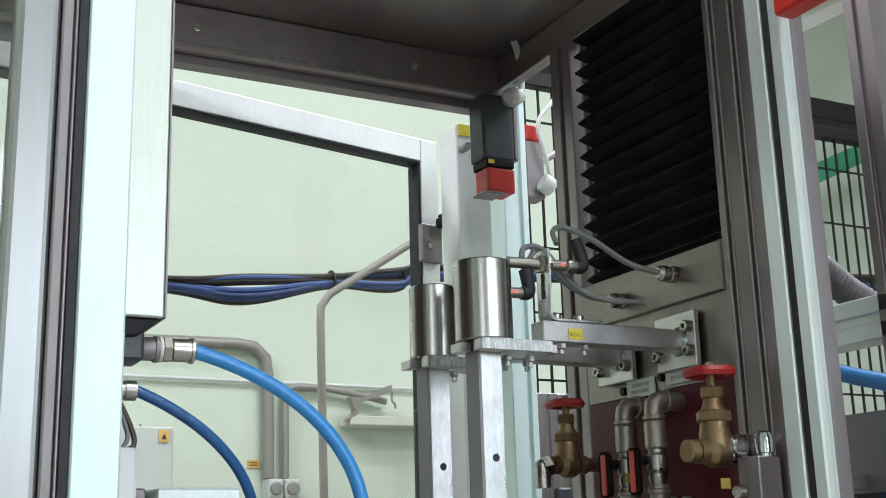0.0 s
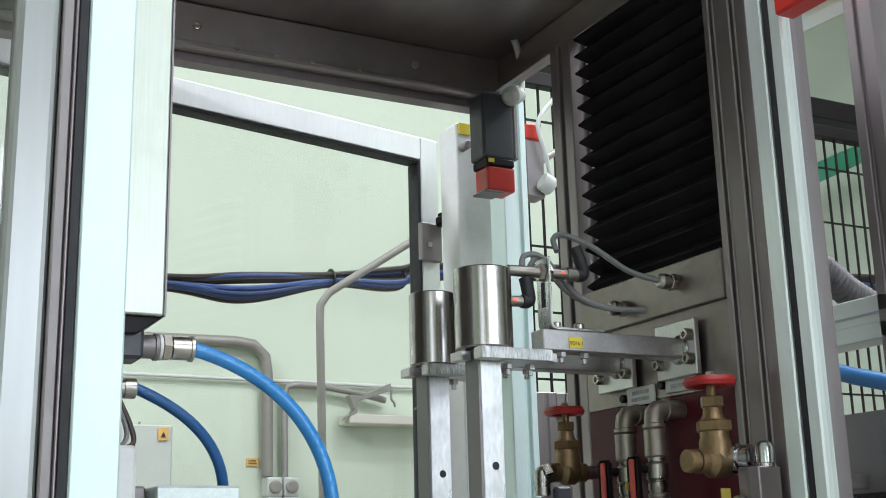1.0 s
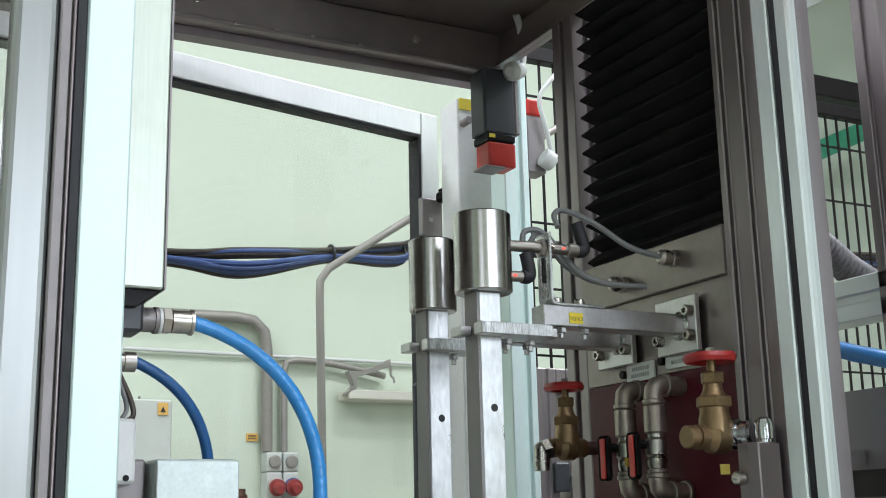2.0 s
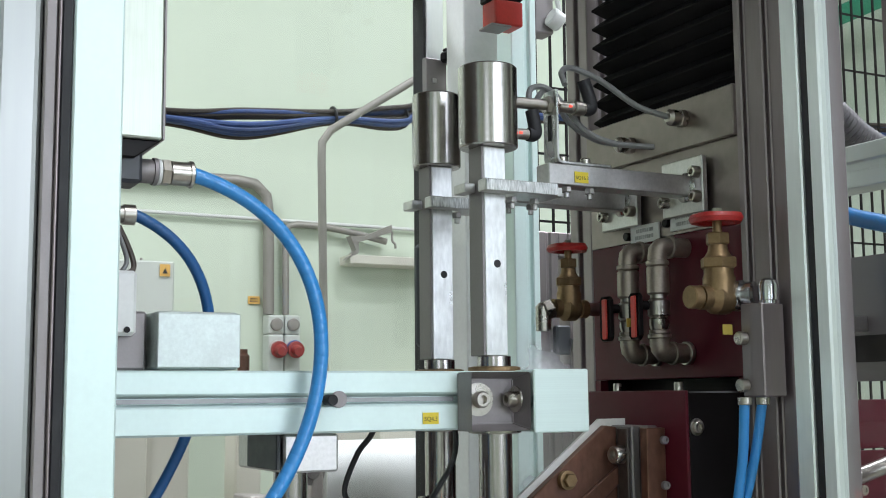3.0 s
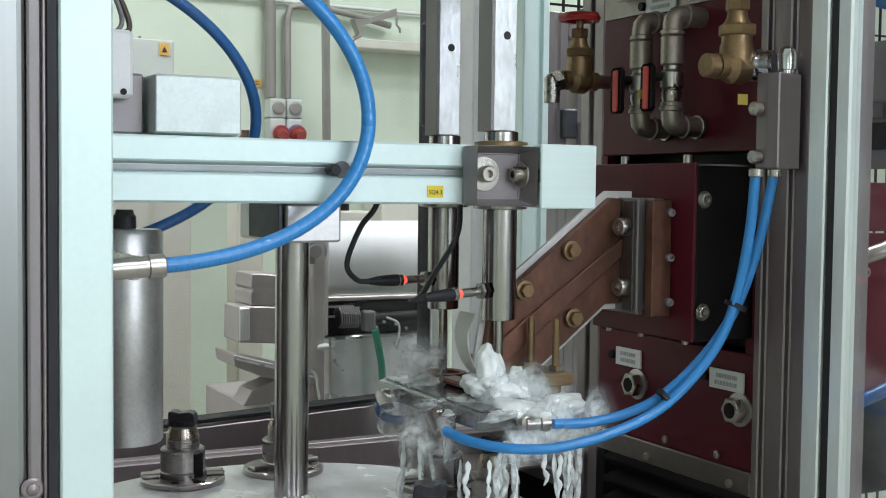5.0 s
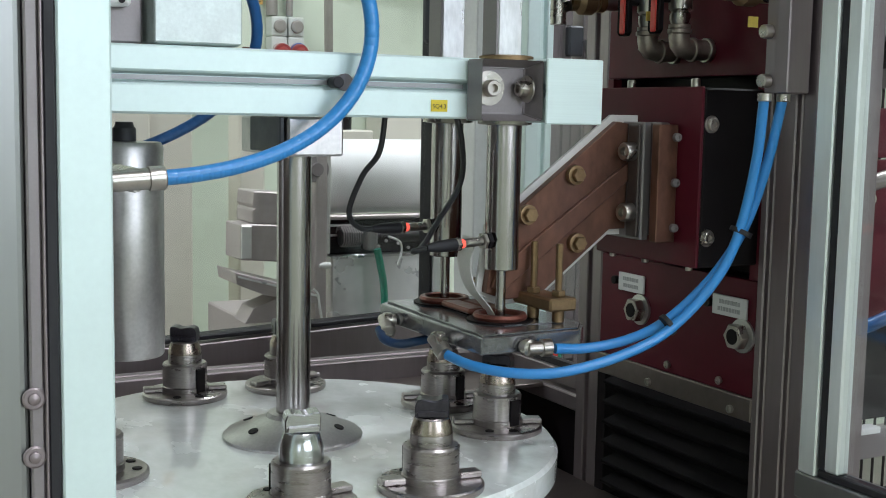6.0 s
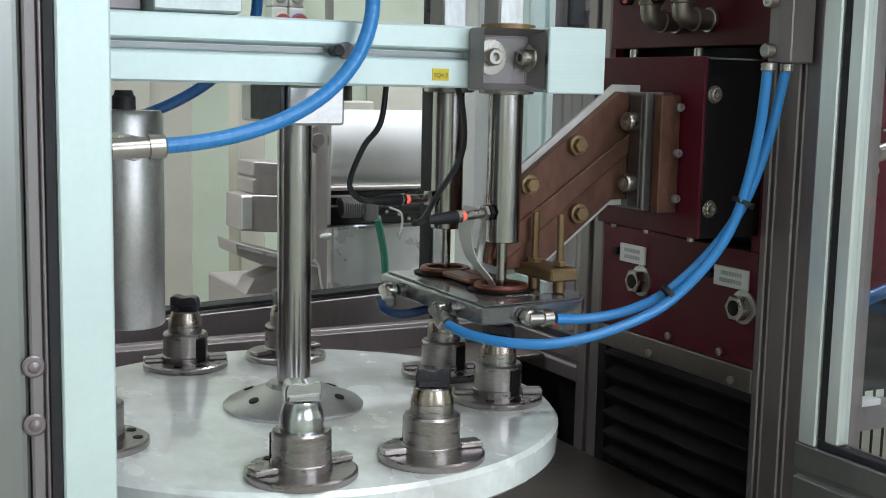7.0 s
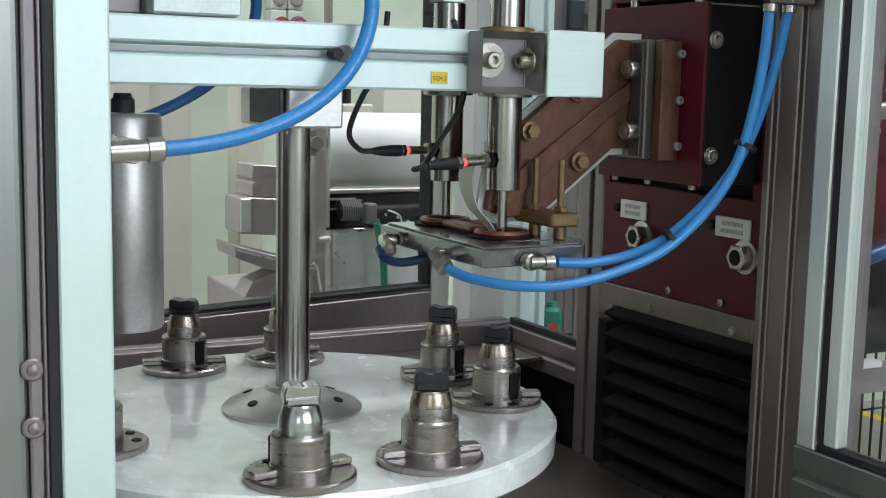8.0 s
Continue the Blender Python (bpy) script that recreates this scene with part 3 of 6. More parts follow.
def safety_switch():
    s = thing("safety_switch", (0.87, 1.46, 1.875), "dark safety switch with a red actuator head", "safety switch")
    part("body", box(B(), 0.853, 0.908, 1.443, 1.487, 1.902, 2.008, 0.004, 2), M_DARK, s)
    part("back_plate", box(B(), 0.9085, 0.917, 1.445, 1.4875, 1.905, 2.0, 0.002), M_CASTGREY, s)
    part("collar", box(B(), 0.856, 0.905, 1.440, 1.485, 1.889, 1.9015, 0.002), M_BLACKPAINT, s)
    part("actuator_head", box(B(), 0.858, 0.906, 1.442, 1.482, 1.850, 1.8885, 0.003, 2), M_RED_BRIGHT, s, "red plastic actuator head")
    part("actuator_plate", box(B(), 0.850, 0.885, 1.44, 1.478, 1.846, 1.8495, 0.001), M_CASTGREY, s)
    part("caution_mark", box(B(), 0.858, 0.868, 1.4385, 1.4395, 1.893, 1.899, 0), M_YELLOW, s)
    part("cable_gland", lathe(B(), (0.905, 1.435, 2.005), (-0.75, -0.5, -0.35), [(-0.022, 0.012), (-0.004, 0.012), (0, 0.0155), (0.012, 0.0155), (0.02, 0.008)], 14), M_CABLE_W, s)
    part("cable", tube(B(), [(0.912, 1.44, 2.012), (0.93, 1.45, 2.03), (0.915, 1.43, 2.072), (0.895, 1.41, 2.088)], 0.0055, 10, 16), M_CABLE_W, s)
    q = thing("limit_switch", (1.03, 1.56, 1.86), "grey limit switch with white cable behind the post", "limit switch")
    part("body", box(B(), 0.995, 1.032, 1.55, 1.585, 1.885, 1.985, 0.003), M_CASTGREY, q)
    part("bracket", box(B(), 0.966, 0.9945, 1.548, 1.552, 1.90, 1.97, 0.001), M_ALU_GREY, q)
    part("head", box(B(), 0.998, 1.03, 1.55, 1.583, 1.9855, 2.014, 0.003), M_RED_BRIGHT, q, "red switch head")
    part("cable_gland", rod(B(), (1.015, 1.535, 1.91), (1.035, 1.535, 1.90), 0.016), M_CABLE_W, q)
    part("cable", tube(B(), [(1.04, 1.54, 1.905), (1.02, 1.53, 1.96), (1.01, 1.53, 2.01), (1.05, 1.54, 2.06)], 0.004, 8, 14), M_CABLE_W, q)
    for ob in (s, q):
        ob.location += Vector((0.004, 0, 0.015))
    w = thing("cable_duct", (0.90, 1.62, 0.3), "tall white panel duct behind the switch", "cable duct")
    part("body", box(B(), 0.896, 0.962, 1.60, 1.66, 0.0, 2.03, 0.002), M_WHITE, w)
    part("top_sign", box(B(), 0.90, 0.922, 1.597, 1.5995, 2.010, 2.0295, 0), M_YELLOW, w, "yellow warning sticker")
    part("bolt", rod(B(), (0.905, 1.598, 1.985), (0.905, 1.575, 1.985), 0.007), M_CASTGREY, w)


# ---- crossbeam, column and rotary table ----
BY = 1.005      # front of the crossbeam
ROD_X, ROD_Y = 0.6145, (1.037, 1.158)
TC = Vector((0.4155, 1.098, 0.972))   # centre of the table top


def crossbeam():
    b = thing("crossbeam", (0.4, 1.03, 1.288), "pale slotted aluminium crossbeam carrying the guide bushings", "crossbeam")
    part("profile", profile_bm(B(), "x", 0.178, 0.6215, BY, BY + 0.058, 1.288, 1.3455, (("u0", 1.3185),), 0.0095, 0.010, 0.002), M_ALU_WHITE, b)
    # strip in the groove that paints its shade
    part("slot_shade_strip", box(B(), 0.178, 0.552, BY + 0.006, BY + 0.0098, 1.3165, 1.3205, 0), M_SLOT, b)
    part("cross_profile", profile_bm(B(), "y", 0.974, 1.24, 0.6225, 0.684, 1.2855, 1.3465, (("u0", 1.3165),), 0.009, 0.008, 0.002), M_ALU_WHITE, b)
    part("end_cap", box(B(), 0.6205, 0.6848, 0.970, 0.9738, 1.2845, 1.347, 0.0012), M_SAWN, b, "saw-cut pale aluminium end plate")
    # corner bracket: a shell open to the front
    bk = B()
    x0, x1, y0, z0, z1 = 0.5525, 0.6195, 0.974, 1.287, 1.344
    box(bk, x0, x1, y0, BY - 0.001, z0, z1, 0)
    front = min(bk.faces, key=lambda f: f.calc_center_median().y)
    bmesh.ops.inset_region(bk, faces=[front], thickness=0.0065, use_even_offset=True)
    for v in front.verts:
        v.co.y = BY - 0.0055
    bmesh.ops.bevel(bk, geom=list(bk.edges), offset=0.0012, segments=2, affect="EDGES")
    k = part("corner_bracket", bk, M_CASTGREY, b, "die-cast grey corner bracket with two screws")
    socket_screw(k, (0.5735, BY - 0.0055, 1.3175), (0, -1, 0), 0.0082, 0.011, 0.0165)
    socket_screw(k, (0.6110, 0.99, 1.3175), (-1, 0, 0), 0.0078, 0.011, 0.013)
    t = part("tag", box(B(), 0.515, 0.532, BY - 0.0012, BY - 0.0004, 1.2945, 1.3055, 0), M_YELLOW, b, "yellow tag lettered SQ4.3")
    write("SQ4.3", (0.5162, BY - 0.0016, 1.2975), 0.0058, t)
    kn = part("slot_bolt", rod(B(), (0.4145, BY - 0.003, 1.3185), (0.4145, BY - 0.018, 1.3185), 0.0052), M_BLACK, b, "black capped slot bolt")
    part("washer", lathe(B(), (0.427, BY - 0.0002, 1.3190), (0, -1, 0), [(0, 0.0078), (0.003, 0.0078)], 16), M_CASTGREY, kn)
    for y in ROD_Y:
        for z, s in ((1.346, 1), (1.2875, -1)):
            bm = B()
            lathe(bm, (ROD_X, y, z), (0, 0, s), [(0, 0.027), (0.004, 0.027), (0.005, 0.022), (0.005, 0.0195)], 28)
            part("guide_bushing", bm, M_BRASS if s > 0 else M_NICKEL, b)
    part("bushing_plate", box(B(), 0.575, 0.622, 1.0635, 1.20, 1.29, 1.3435, 0.002), M_ALU_GREY, b)
    # block on the beam, and the hanger plate over the column
    bx = thing("junction_box", (0.31, 1.09, 1.3455), "cast aluminium junction box standing on the crossbeam", "junction box")
    part("body", box(B(), 0.2665, 0.342, 1.012, 1.10, 1.3465, 1.398, 0.003, 2), M_BOX, bx)
    part("lid", box(B(), 0.2665, 0.342, 1.008, 1.0115, 1.348, 1.3965, 0.001), M_BOX, bx)
    bx.location.x -= 0.009
    c = thing("table_column", (TC.x, TC.y, TC.z), "polished steel column in the middle of the table", "column")
    part("shaft", rod(B(), (TC.x, TC.y, TC.z + 0.004), (TC.x, TC.y, 1.255), 0.0168, 40, 0.0005), M_CHROME, c)
    fl = part("flange", lathe(B(), TC, (0, 0, 1), [(0, 0.068), (0.003, 0.069), (0.006, 0.066), (0.021, 0.027), (0.025, 0.0245), (0.025, 0.017)], 48), M_ZINC, c)
    for k in range(6):
        a = k * math.pi / 3 + 0.3
        part("bolt_hole", lathe(B(), TC + Vector((0.048 * math.cos(a), 0.048 * math.sin(a), 0.0125)), (0.36 * math.cos(a), 0.36 * math.sin(a), 1), [(0, 0.005), (0.0015, 0.005)], 12), M_BLACKPAINT, fl)
    part("clamp_block", box(B(), 0.379, 0.433, 1.018, 1.15, 1.252, 1.2872, 0.002), M_ZINC, c)
    # dark plate that paints the shade on the block's side face
    part("side_plate", box(B(), 0.372, 0.3765, 1.02, 1.102, 1.255, 1.2872, 0.001), M_DARK, c)


def write(text, at, size, parent, material=None):
    """Small flat lettering that faces the front (towards -y)."""
    cu = bpy.data.curves.new("lettering", "FONT")
    cu.body, cu.size = text, size
    tmp = bpy.data.objects.new("lettering", cu)
    me = bpy.data.meshes.new_from_object(tmp)
    bpy.data.objects.remove(tmp)
    bpy.data.curves.remove(cu)
    bm = B()
    bm.from_mesh(me)
    bpy.data.meshes.remove(me)
    for v in bm.verts:
        v.co = Vector((at[0] + v.co.x, at[1], at[2] + v.co.y))
    return part("lettering", bm, material or M_INK, parent)


def bright_workpiece(m, crown):
    """The freshly loaded blank: bare bright steel all over."""
    w = thing("workpiece", (0, 0, 0), "bare bright steel workpiece, not yet hardened", "workpiece", "workpieces on the table")
    part("shank", lathe(B(), (0, 0, 0.0395), (0, 0, 1), [(0, 0.0185), (0.011, 0.0182), (0.0135, 0.0176), (0.022, 0.0150), (0.024, 0.0135)], 32), M_BLANK, w)
    part("head", prism(B(), crown, "y", -0.0095, 0.0095, 0.0011), M_BLANK, w)
    part("head_shoulder", prism(B(), [(-0.0138, 0.0640), (0.0138, 0.0640), (0.0128, 0.0695), (-0.0128, 0.0705)], "y", -0.0118, 0.0118, 0.0012), M_BLANK, w)
    w.matrix_basis = m


def rotary_table():
    t = thing("rotary_table", TC - Vector((0, 0, 0.03)), "round wet pale indexing table", "rotary table")
    part("disc", lathe(B(), TC - Vector((0, 0, 0.03)), (0, 0, 1), [(0, 0.258), (0.003, 0.261), (0.026, 0.262), (0.03, 0.2585)], 96), M_TABLE, t)
    part("hub", lathe(B(), TC - Vector((0, 0, 0.031)), (0, 0, -1), [(0, 0.12), (0.12, 0.12)], 40), M_STAIN, t)
    stations = []
    for dx, dy, along in ((-0.011, -0.205, "x"), (0.199, 0.0, "y"), (0.008, 0.204, "x"), (-0.205, 0.002, "y")):
        for s in (-0.0595, 0.0595):
            stations.append((TC.x + dx + (s if along == "x" else 0), TC.y + dy + (s if along == "y" else 0), TC.z, 0 if along == "x" else 90))
    f = thing("workpiece_fixture", (0, 0, 0), "turned steel fixture with two clamp wings on the table", "fixture", "fixtures on the table")
    part("base_flange", lathe(B(), (0, 0, 0), (0, 0, 1), [(0, 0.0455), (0.0015, 0.0465), (0.0055, 0.0465), (0.007, 0.0445)], 40), M_FLANGE, f)
    for s in (-1, 1):
        part("clamp_wing", box(B(), s * 0.035 - 0.0105, s * 0.035 + 0.0105, -0.0075, 0.0075, 0.007, 0.0125, 0.0012), M_FLANGE, f)
        bm = B()
        lathe(bm, (s * 0.012, -0.034, 0.0068), (0, 0, 1), [(0, 0.0045), (0.001, 0.0045)], 12)
        part("bolt_hole", bm, M_BLACKPAINT, f)
    part("cup", lathe(B(), (0, 0, 0.007), (0, 0, 1), [(0, 0.0255), (0.006, 0.0255), (0.007, 0.0245), (0.0305, 0.0245), (0.0325, 0.023), (0.0325, 0.0165)], 40), M_FLANGE, f)
    bm = box(B(), 0.0215, 0.0263, -0.006, 0.006, 0.0085, 0.0350, 0.0006)
    bmesh.ops.rotate(bm, verts=bm.verts, cent=(0, 0, 0), matrix=Matrix.Rotation(radians(-53), 3, "Z"))
    part("key_slot", bm, M_BLACKPAINT, f)
    w = thing("workpiece", (0, 0, 0), "steel workpiece with heat-blued flat-sided head", "workpiece", "workpieces on the table")
    part("shank", lathe(B(), (0, 0, 0.0395), (0, 0, 1), [(0, 0.0185), (0.011, 0.0182), (0.0135, 0.0176), (0.022, 0.0150), (0.024, 0.0135)], 32), M_FLANGE, w)
    part("hardened_band", lathe(B(), (0, 0, 0.0495), (0, 0, 1), [(0, 0.0184), (0.0025, 0.0183), (0.0125, 0.0155)], 32, caps=False), M_WORK_RIM, w)
    # flat-sided head with a notch across the top and a cut-away shoulder
    crown = [(-0.0145, 0.0635), (0.0145, 0.0635), (0.0148, 0.0735), (0.0130, 0.0785), (0.0085, 0.0800), (0.0040, 0.0793), (-0.0010, 0.0784), (-0.0055, 0.0788), (-0.0075, 0.0802), (-0.0140, 0.0802), (-0.0148, 0.0760)]
    part("head", prism(B(), crown, "y", -0.0095, 0.0095, 0.0011), M_WORK, w)
    part("head_shoulder", prism(B(), [(-0.0138, 0.0640), (0.0138, 0.0640), (0.0128, 0.0695), (-0.0128, 0.0705)], "y", -0.0118, 0.0118, 0.0012), M_WORK, w)
    turns = (188, 174, -112, -106, -10, 15, 0, 5)
    for n, ((x, y, z, a), k) in enumerate(zip(stations, turns)):
        m, h = pose(x, y, z, 0, 0, a + k), pose(x, y, z, 0, 0, a + k - 20)
        if n == 0:
            f.matrix_basis = m
            bright_workpiece(h, crown)
            continue
        copy_thing(f, m)
        if n == 1:
            w.matrix_basis = h
        else:
            copy_thing(w, h)


# ---- the carriage of the induction head: all of it rises and sinks together ----
MOVERS = []     # (thing, which motion)


def carried(ob, how="head"):
    MOVERS.append((ob, how))
    return ob


XP = 0.88


def head_panel():
    p = carried(thing("head_panel", (0.9, 1.09, 0.965), "dark red painted front panel of the induction head", "machine panel"))
    y0, y1 = 0.955, 1.236
    bm = B()
    box(bm, XP, XP + 0.012, y0, y1, 1.338, 1.505, 0.001), box(bm, XP, XP + 0.012, y0, y1, 0.996, 1.122, 0.001)
    box(bm, XP, XP + 0.012, y0, 0.968, 1.1225, 1.3375, 0), box(bm, XP, XP + 0.012, 1.225, y1, 1.1225, 1.3375, 0)
    part("red_plate", bm, M_RED, p)
    part("recess_back", box(B(), XP + 0.05, XP + 0.055, 0.965, 1.23, 1.11, 1.35, 0), M_BLACKPAINT, p)
    bm = B()
    box(bm, XP + 0.0125, XP + 0.05, 0.963, 0.967, 1.11, 1.35, 0), box(bm, XP + 0.0125, XP + 0.05, 1.226, 1.23, 1.11, 1.35, 0)
    box(bm, XP + 0.0125, XP + 0.05, 0.967, 1.226, 1.338, 1.342, 0), box(bm, XP + 0.0125, XP + 0.05, 0.967, 1.226, 1.116, 1.120, 0)
    part("recess_frame", bm, M_BLACKPAINT, p)
    part("lower_strip", box(B(), XP - 0.002, XP + 0.01, y0, y1, 0.970, 0.9955, 0.001), M_STAIN, p, "stainless strip over the bellows")
    part("middle_plate", box(B(), XP, XP + 0.012, y0, y1, 1.5055, 1.6018, 0.0), M_STAIN, p)
    part("cable_plate", box(B(), XP - 0.006, XP + 0.012, y0, y1, 1.602, 1.660, 0.0015), M_STAIN, p, "stained steel plate with two cable glands")
    for y, z in ((1.13, 0.9785), (0.985, 0.9785), (1.095, 1.006), (1.005, 1.006)):
        socket_screw(p, (XP - 0.002, y, z), (-1, 0, 0), 0.0045, 0.004)
    for y, z in ((1.153, 1.062), (0.973, 1.061)):
        bm = B()
        lathe(bm, (XP, y, z), (-1, 0, 0), [(0, 0.0185), (0.003, 0.0185), (0.0035, 0.012)], 24)
        w = part("washer", bm, M_ZINC, p)
        bm = B()
        hexa(bm, (XP - 0.0035, y, z), (XP - 0.016, y, z), 0.0145)
        nn = part("pipe_nut", bm, M_NICKEL, w)
        # black disc that paints the dark inside of the hollow nut
        part("nut_bore_shade", lathe(B(), (XP - 0.0158, y, z), (-1, 0, 0), [(0, 0.0085), (0.0006, 0.0085)], 20), M_BLACKPAINT, w)
    for y, z, w_ in ((1.171, 1.092, 0.05), (0.994, 1.090, 0.055), (1.122, 1.513, 0.055), (1.045, 1.520, 0.055)):
        q = part("label_plate", box(B(), XP - 0.0035, XP - 0.0005, y - w_ / 2, y + w_ / 2, z - 0.011, z + 0.011, 0.0006), M_WHITE, p, "white engraved label plate")
        part("print_bars", label_bars(B(), y - w_ / 2 + 0.01, y + w_ / 2 - 0.01, z - 0.008, z + 0.008, 2, XP - 0.0037, "x"), M_PRINT, q)
        part("label_screw", rod(B(), (XP - 0.0005, y + w_ / 2 + 0.006, z), (XP - 0.007, y + w_ / 2 + 0.006, z), 0.0052), M_BLACKPAINT, q)
    for y, z in ((1.138, 1.6235), (1.038, 1.6365)):
        bm = B()
        hexa(bm, (XP - 0.006, y, z), (XP - 0.014, y, z), 0.0105)
        g = part("cable_gland", bm, M_NICKEL, p)
        part("gland_nut", lathe(B(), (XP - 0.0142, y, z), (-1, 0, 0), [(0, 0.0085), (0.004, 0.0085), (0.0045, 0.0095), (0.012, 0.0095), (0.016, 0.006)], 16), M_NICKEL, g)
    part("cable", tube(B(), [(XP - 0.028, 1.038, 1.6365), (XP - 0.06, 1.055, 1.650), (XP - 0.095, 1.075, 1.680), (XP - 0.128, 1.085, 1.694), (XP - 0.146, 1.08, 1.686), (XP - 0.150, 1.068, 1.668)], 0.0035, 8, 30), M_CABLE, p)
    part("cable", tube(B(), [(XP - 0.028, 1.138, 1.6235), (XP - 0.06, 1.14, 1.627), (XP - 0.10, 1.135, 1.643), (XP - 0.13, 1.12, 1.664), (XP - 0.155, 1.105, 1.668), (XP - 0.17, 1.10, 1.652)], 0.0035, 8, 30), M_CABLE, p)


def transformer():
    t = carried(thing("transformer_box", (0.85, 1.05, 1.139), "dark red and black transformer box on the head", "transformer"))
    x0, y0, y1, z0, z1 = 0.802, 0.959, 1.134, 1.139, 1.323
    part("body", box(B(), x0 + 0.0005, 0.929, y0, y1, z0, z1, 0.002), M_BLACKPAINT, t)
    part("red_face", box(B(), x0 - 0.004, x0, y0 - 0.001, y1, z0, z1 + 0.001, 0.001), M_RED, t)
    for z in (1.286, 1.17):
        socket_screw(t, (0.8115, y0, z), (0, -1, 0), 0.0065, 0.006, 0.009)
    for x, y in ((0.815, 0.99), (0.815, 1.10)):
        socket_screw(t, (x, y, z1), (0, 0, 1), 0.005, 0.01)
    for y in (0.985, 1.06, 1.12):
        socket_screw(t, (x0 + 0.01, y, z0), (0, 0, -1), 0.004, 0.006)


def bus_bars():
    b = carried(thing("bus_bars", (0.75, 1.05, 1.1), "tarnished copper bus bars with white insulation and brass bolts", "bus bar"))
    poly = [(0.772, 1.285), (0.758, 1.287), (0.612, 1.176), (0.602, 1.112), (0.625, 1.104), (0.665, 1.106), (0.752, 1.173), (0.772, 1.173)]
    part("front_bar", prism(B(), poly, "y", 1.045, 1.055), M_COPPER, b)
    part("back_bar", prism(B(), poly, "y", 1.0605, 1.0705), M_COPPER, b)
    ins = [(0.792, 1.294), (0.757, 1.294), (0.606, 1.180), (0.596, 1.112), (0.62, 1.098), (0.667, 1.098), (0.756, 1.166), (0.79, 1.166)]
    part("insulation_sheet", prism(B(), ins, "y", 1.0555, 1.060, 0.0003), M_INSUL, b, "white insulation sheet")
    bar = [(0.772, 1.245), (0.772, 1.225), (0.62, 1.113), (0.606, 1.118), (0.612, 1.135)]
    part("cooling_bar", prism(B(), bar, "y", 1.0405, 1.0447, 0.001), M_COPPER, b)
    part("clamp_flange", box(B(), 0.7725, 0.783, 1.018, 1.095, 1.163, 1.287, 0.0015), M_CASTGREY, b, "grey steel clamp flange")
    part("clamp_flange", box(B(), 0.7835, 0.797, 1.005, 1.10, 1.168, 1.287, 0.0015), M_ALU_GREY, b)
    part("backing_plate", box(B(), 0.7690, 0.7722, 1.0215, 1.0400, 1.166, 1.284, 0.0008), M_BACKPLATE, b, "dark steel backing plate under the screws")
    part("copper_flange", box(B(), 0.7725, 0.797, 0.992, 1.0045, 1.163, 1.285, 0.001), M_COPPER, b)
    for z in (1.256, 1.192):
        socket_screw(b, (0.7688, 1.0315, z), (-1, -0.15, 0), 0.0098, 0.014, 0.0)
    for z in (1.272, 1.225, 1.178):
        socket_screw(b, (0.7935, 0.9918, z), (-0.2, -1, 0), 0.0045, 0.006, material=M_CASTGREY)
    for x, z in ((0.647, 1.191), (0.704, 1.231), (0.708, 1.160)):
        bm = B()
        lathe(bm, (x, 1.0395, z), (0, -1, 0), [(-0.005, 0.0102), (0.0012, 0.0102), (0.0015, 0.008)], 20)
        w = part("washer", bm, M_BRASS, b)
        part("brass_bolt", hexa(B(), (x, 1.0375, z), (x, 1.032, z), 0.0076), M_BRASS, w)
    # bent white sheet that hangs down to the coil
    bm = B()
    path = spline([(0.605, 1.07, 1.165), (0.594, 1.065, 1.142), (0.595, 1.055, 1.116), (0.606, 1.045, 1.098), (0.612, 1.042, 1.087)], 18)
    rows = [[bm.verts.new(p + Vector((0.0, 0.02 * s * w, 0))) for s in (0, 1)] for p, w in zip(path, [1.6 - 0.05 * k for k in range(18)])]
    rows2 = [[bm.verts.new(Vector(v.co) + Vector((0.0012, 0, 0.0003))) for v in r] for r in rows]
    for a, c in ((rows, 1), (rows2, -1)):
        for r, s in zip(a, a[1:]):
            f = bm.faces.new((r[0], r[1], s[1], s[0]) if c > 0 else (r[0], s[0], s[1], r[1]))
            f.smooth = True
    for k in range(17):
        for e in (0, 1):
            bm.faces.new((rows[k][e], rows[k + 1][e], rows2[k + 1][e], rows2[k][e]))
    part("insulation_flap", bm, M_INSUL, b, "bent white insulation flap")


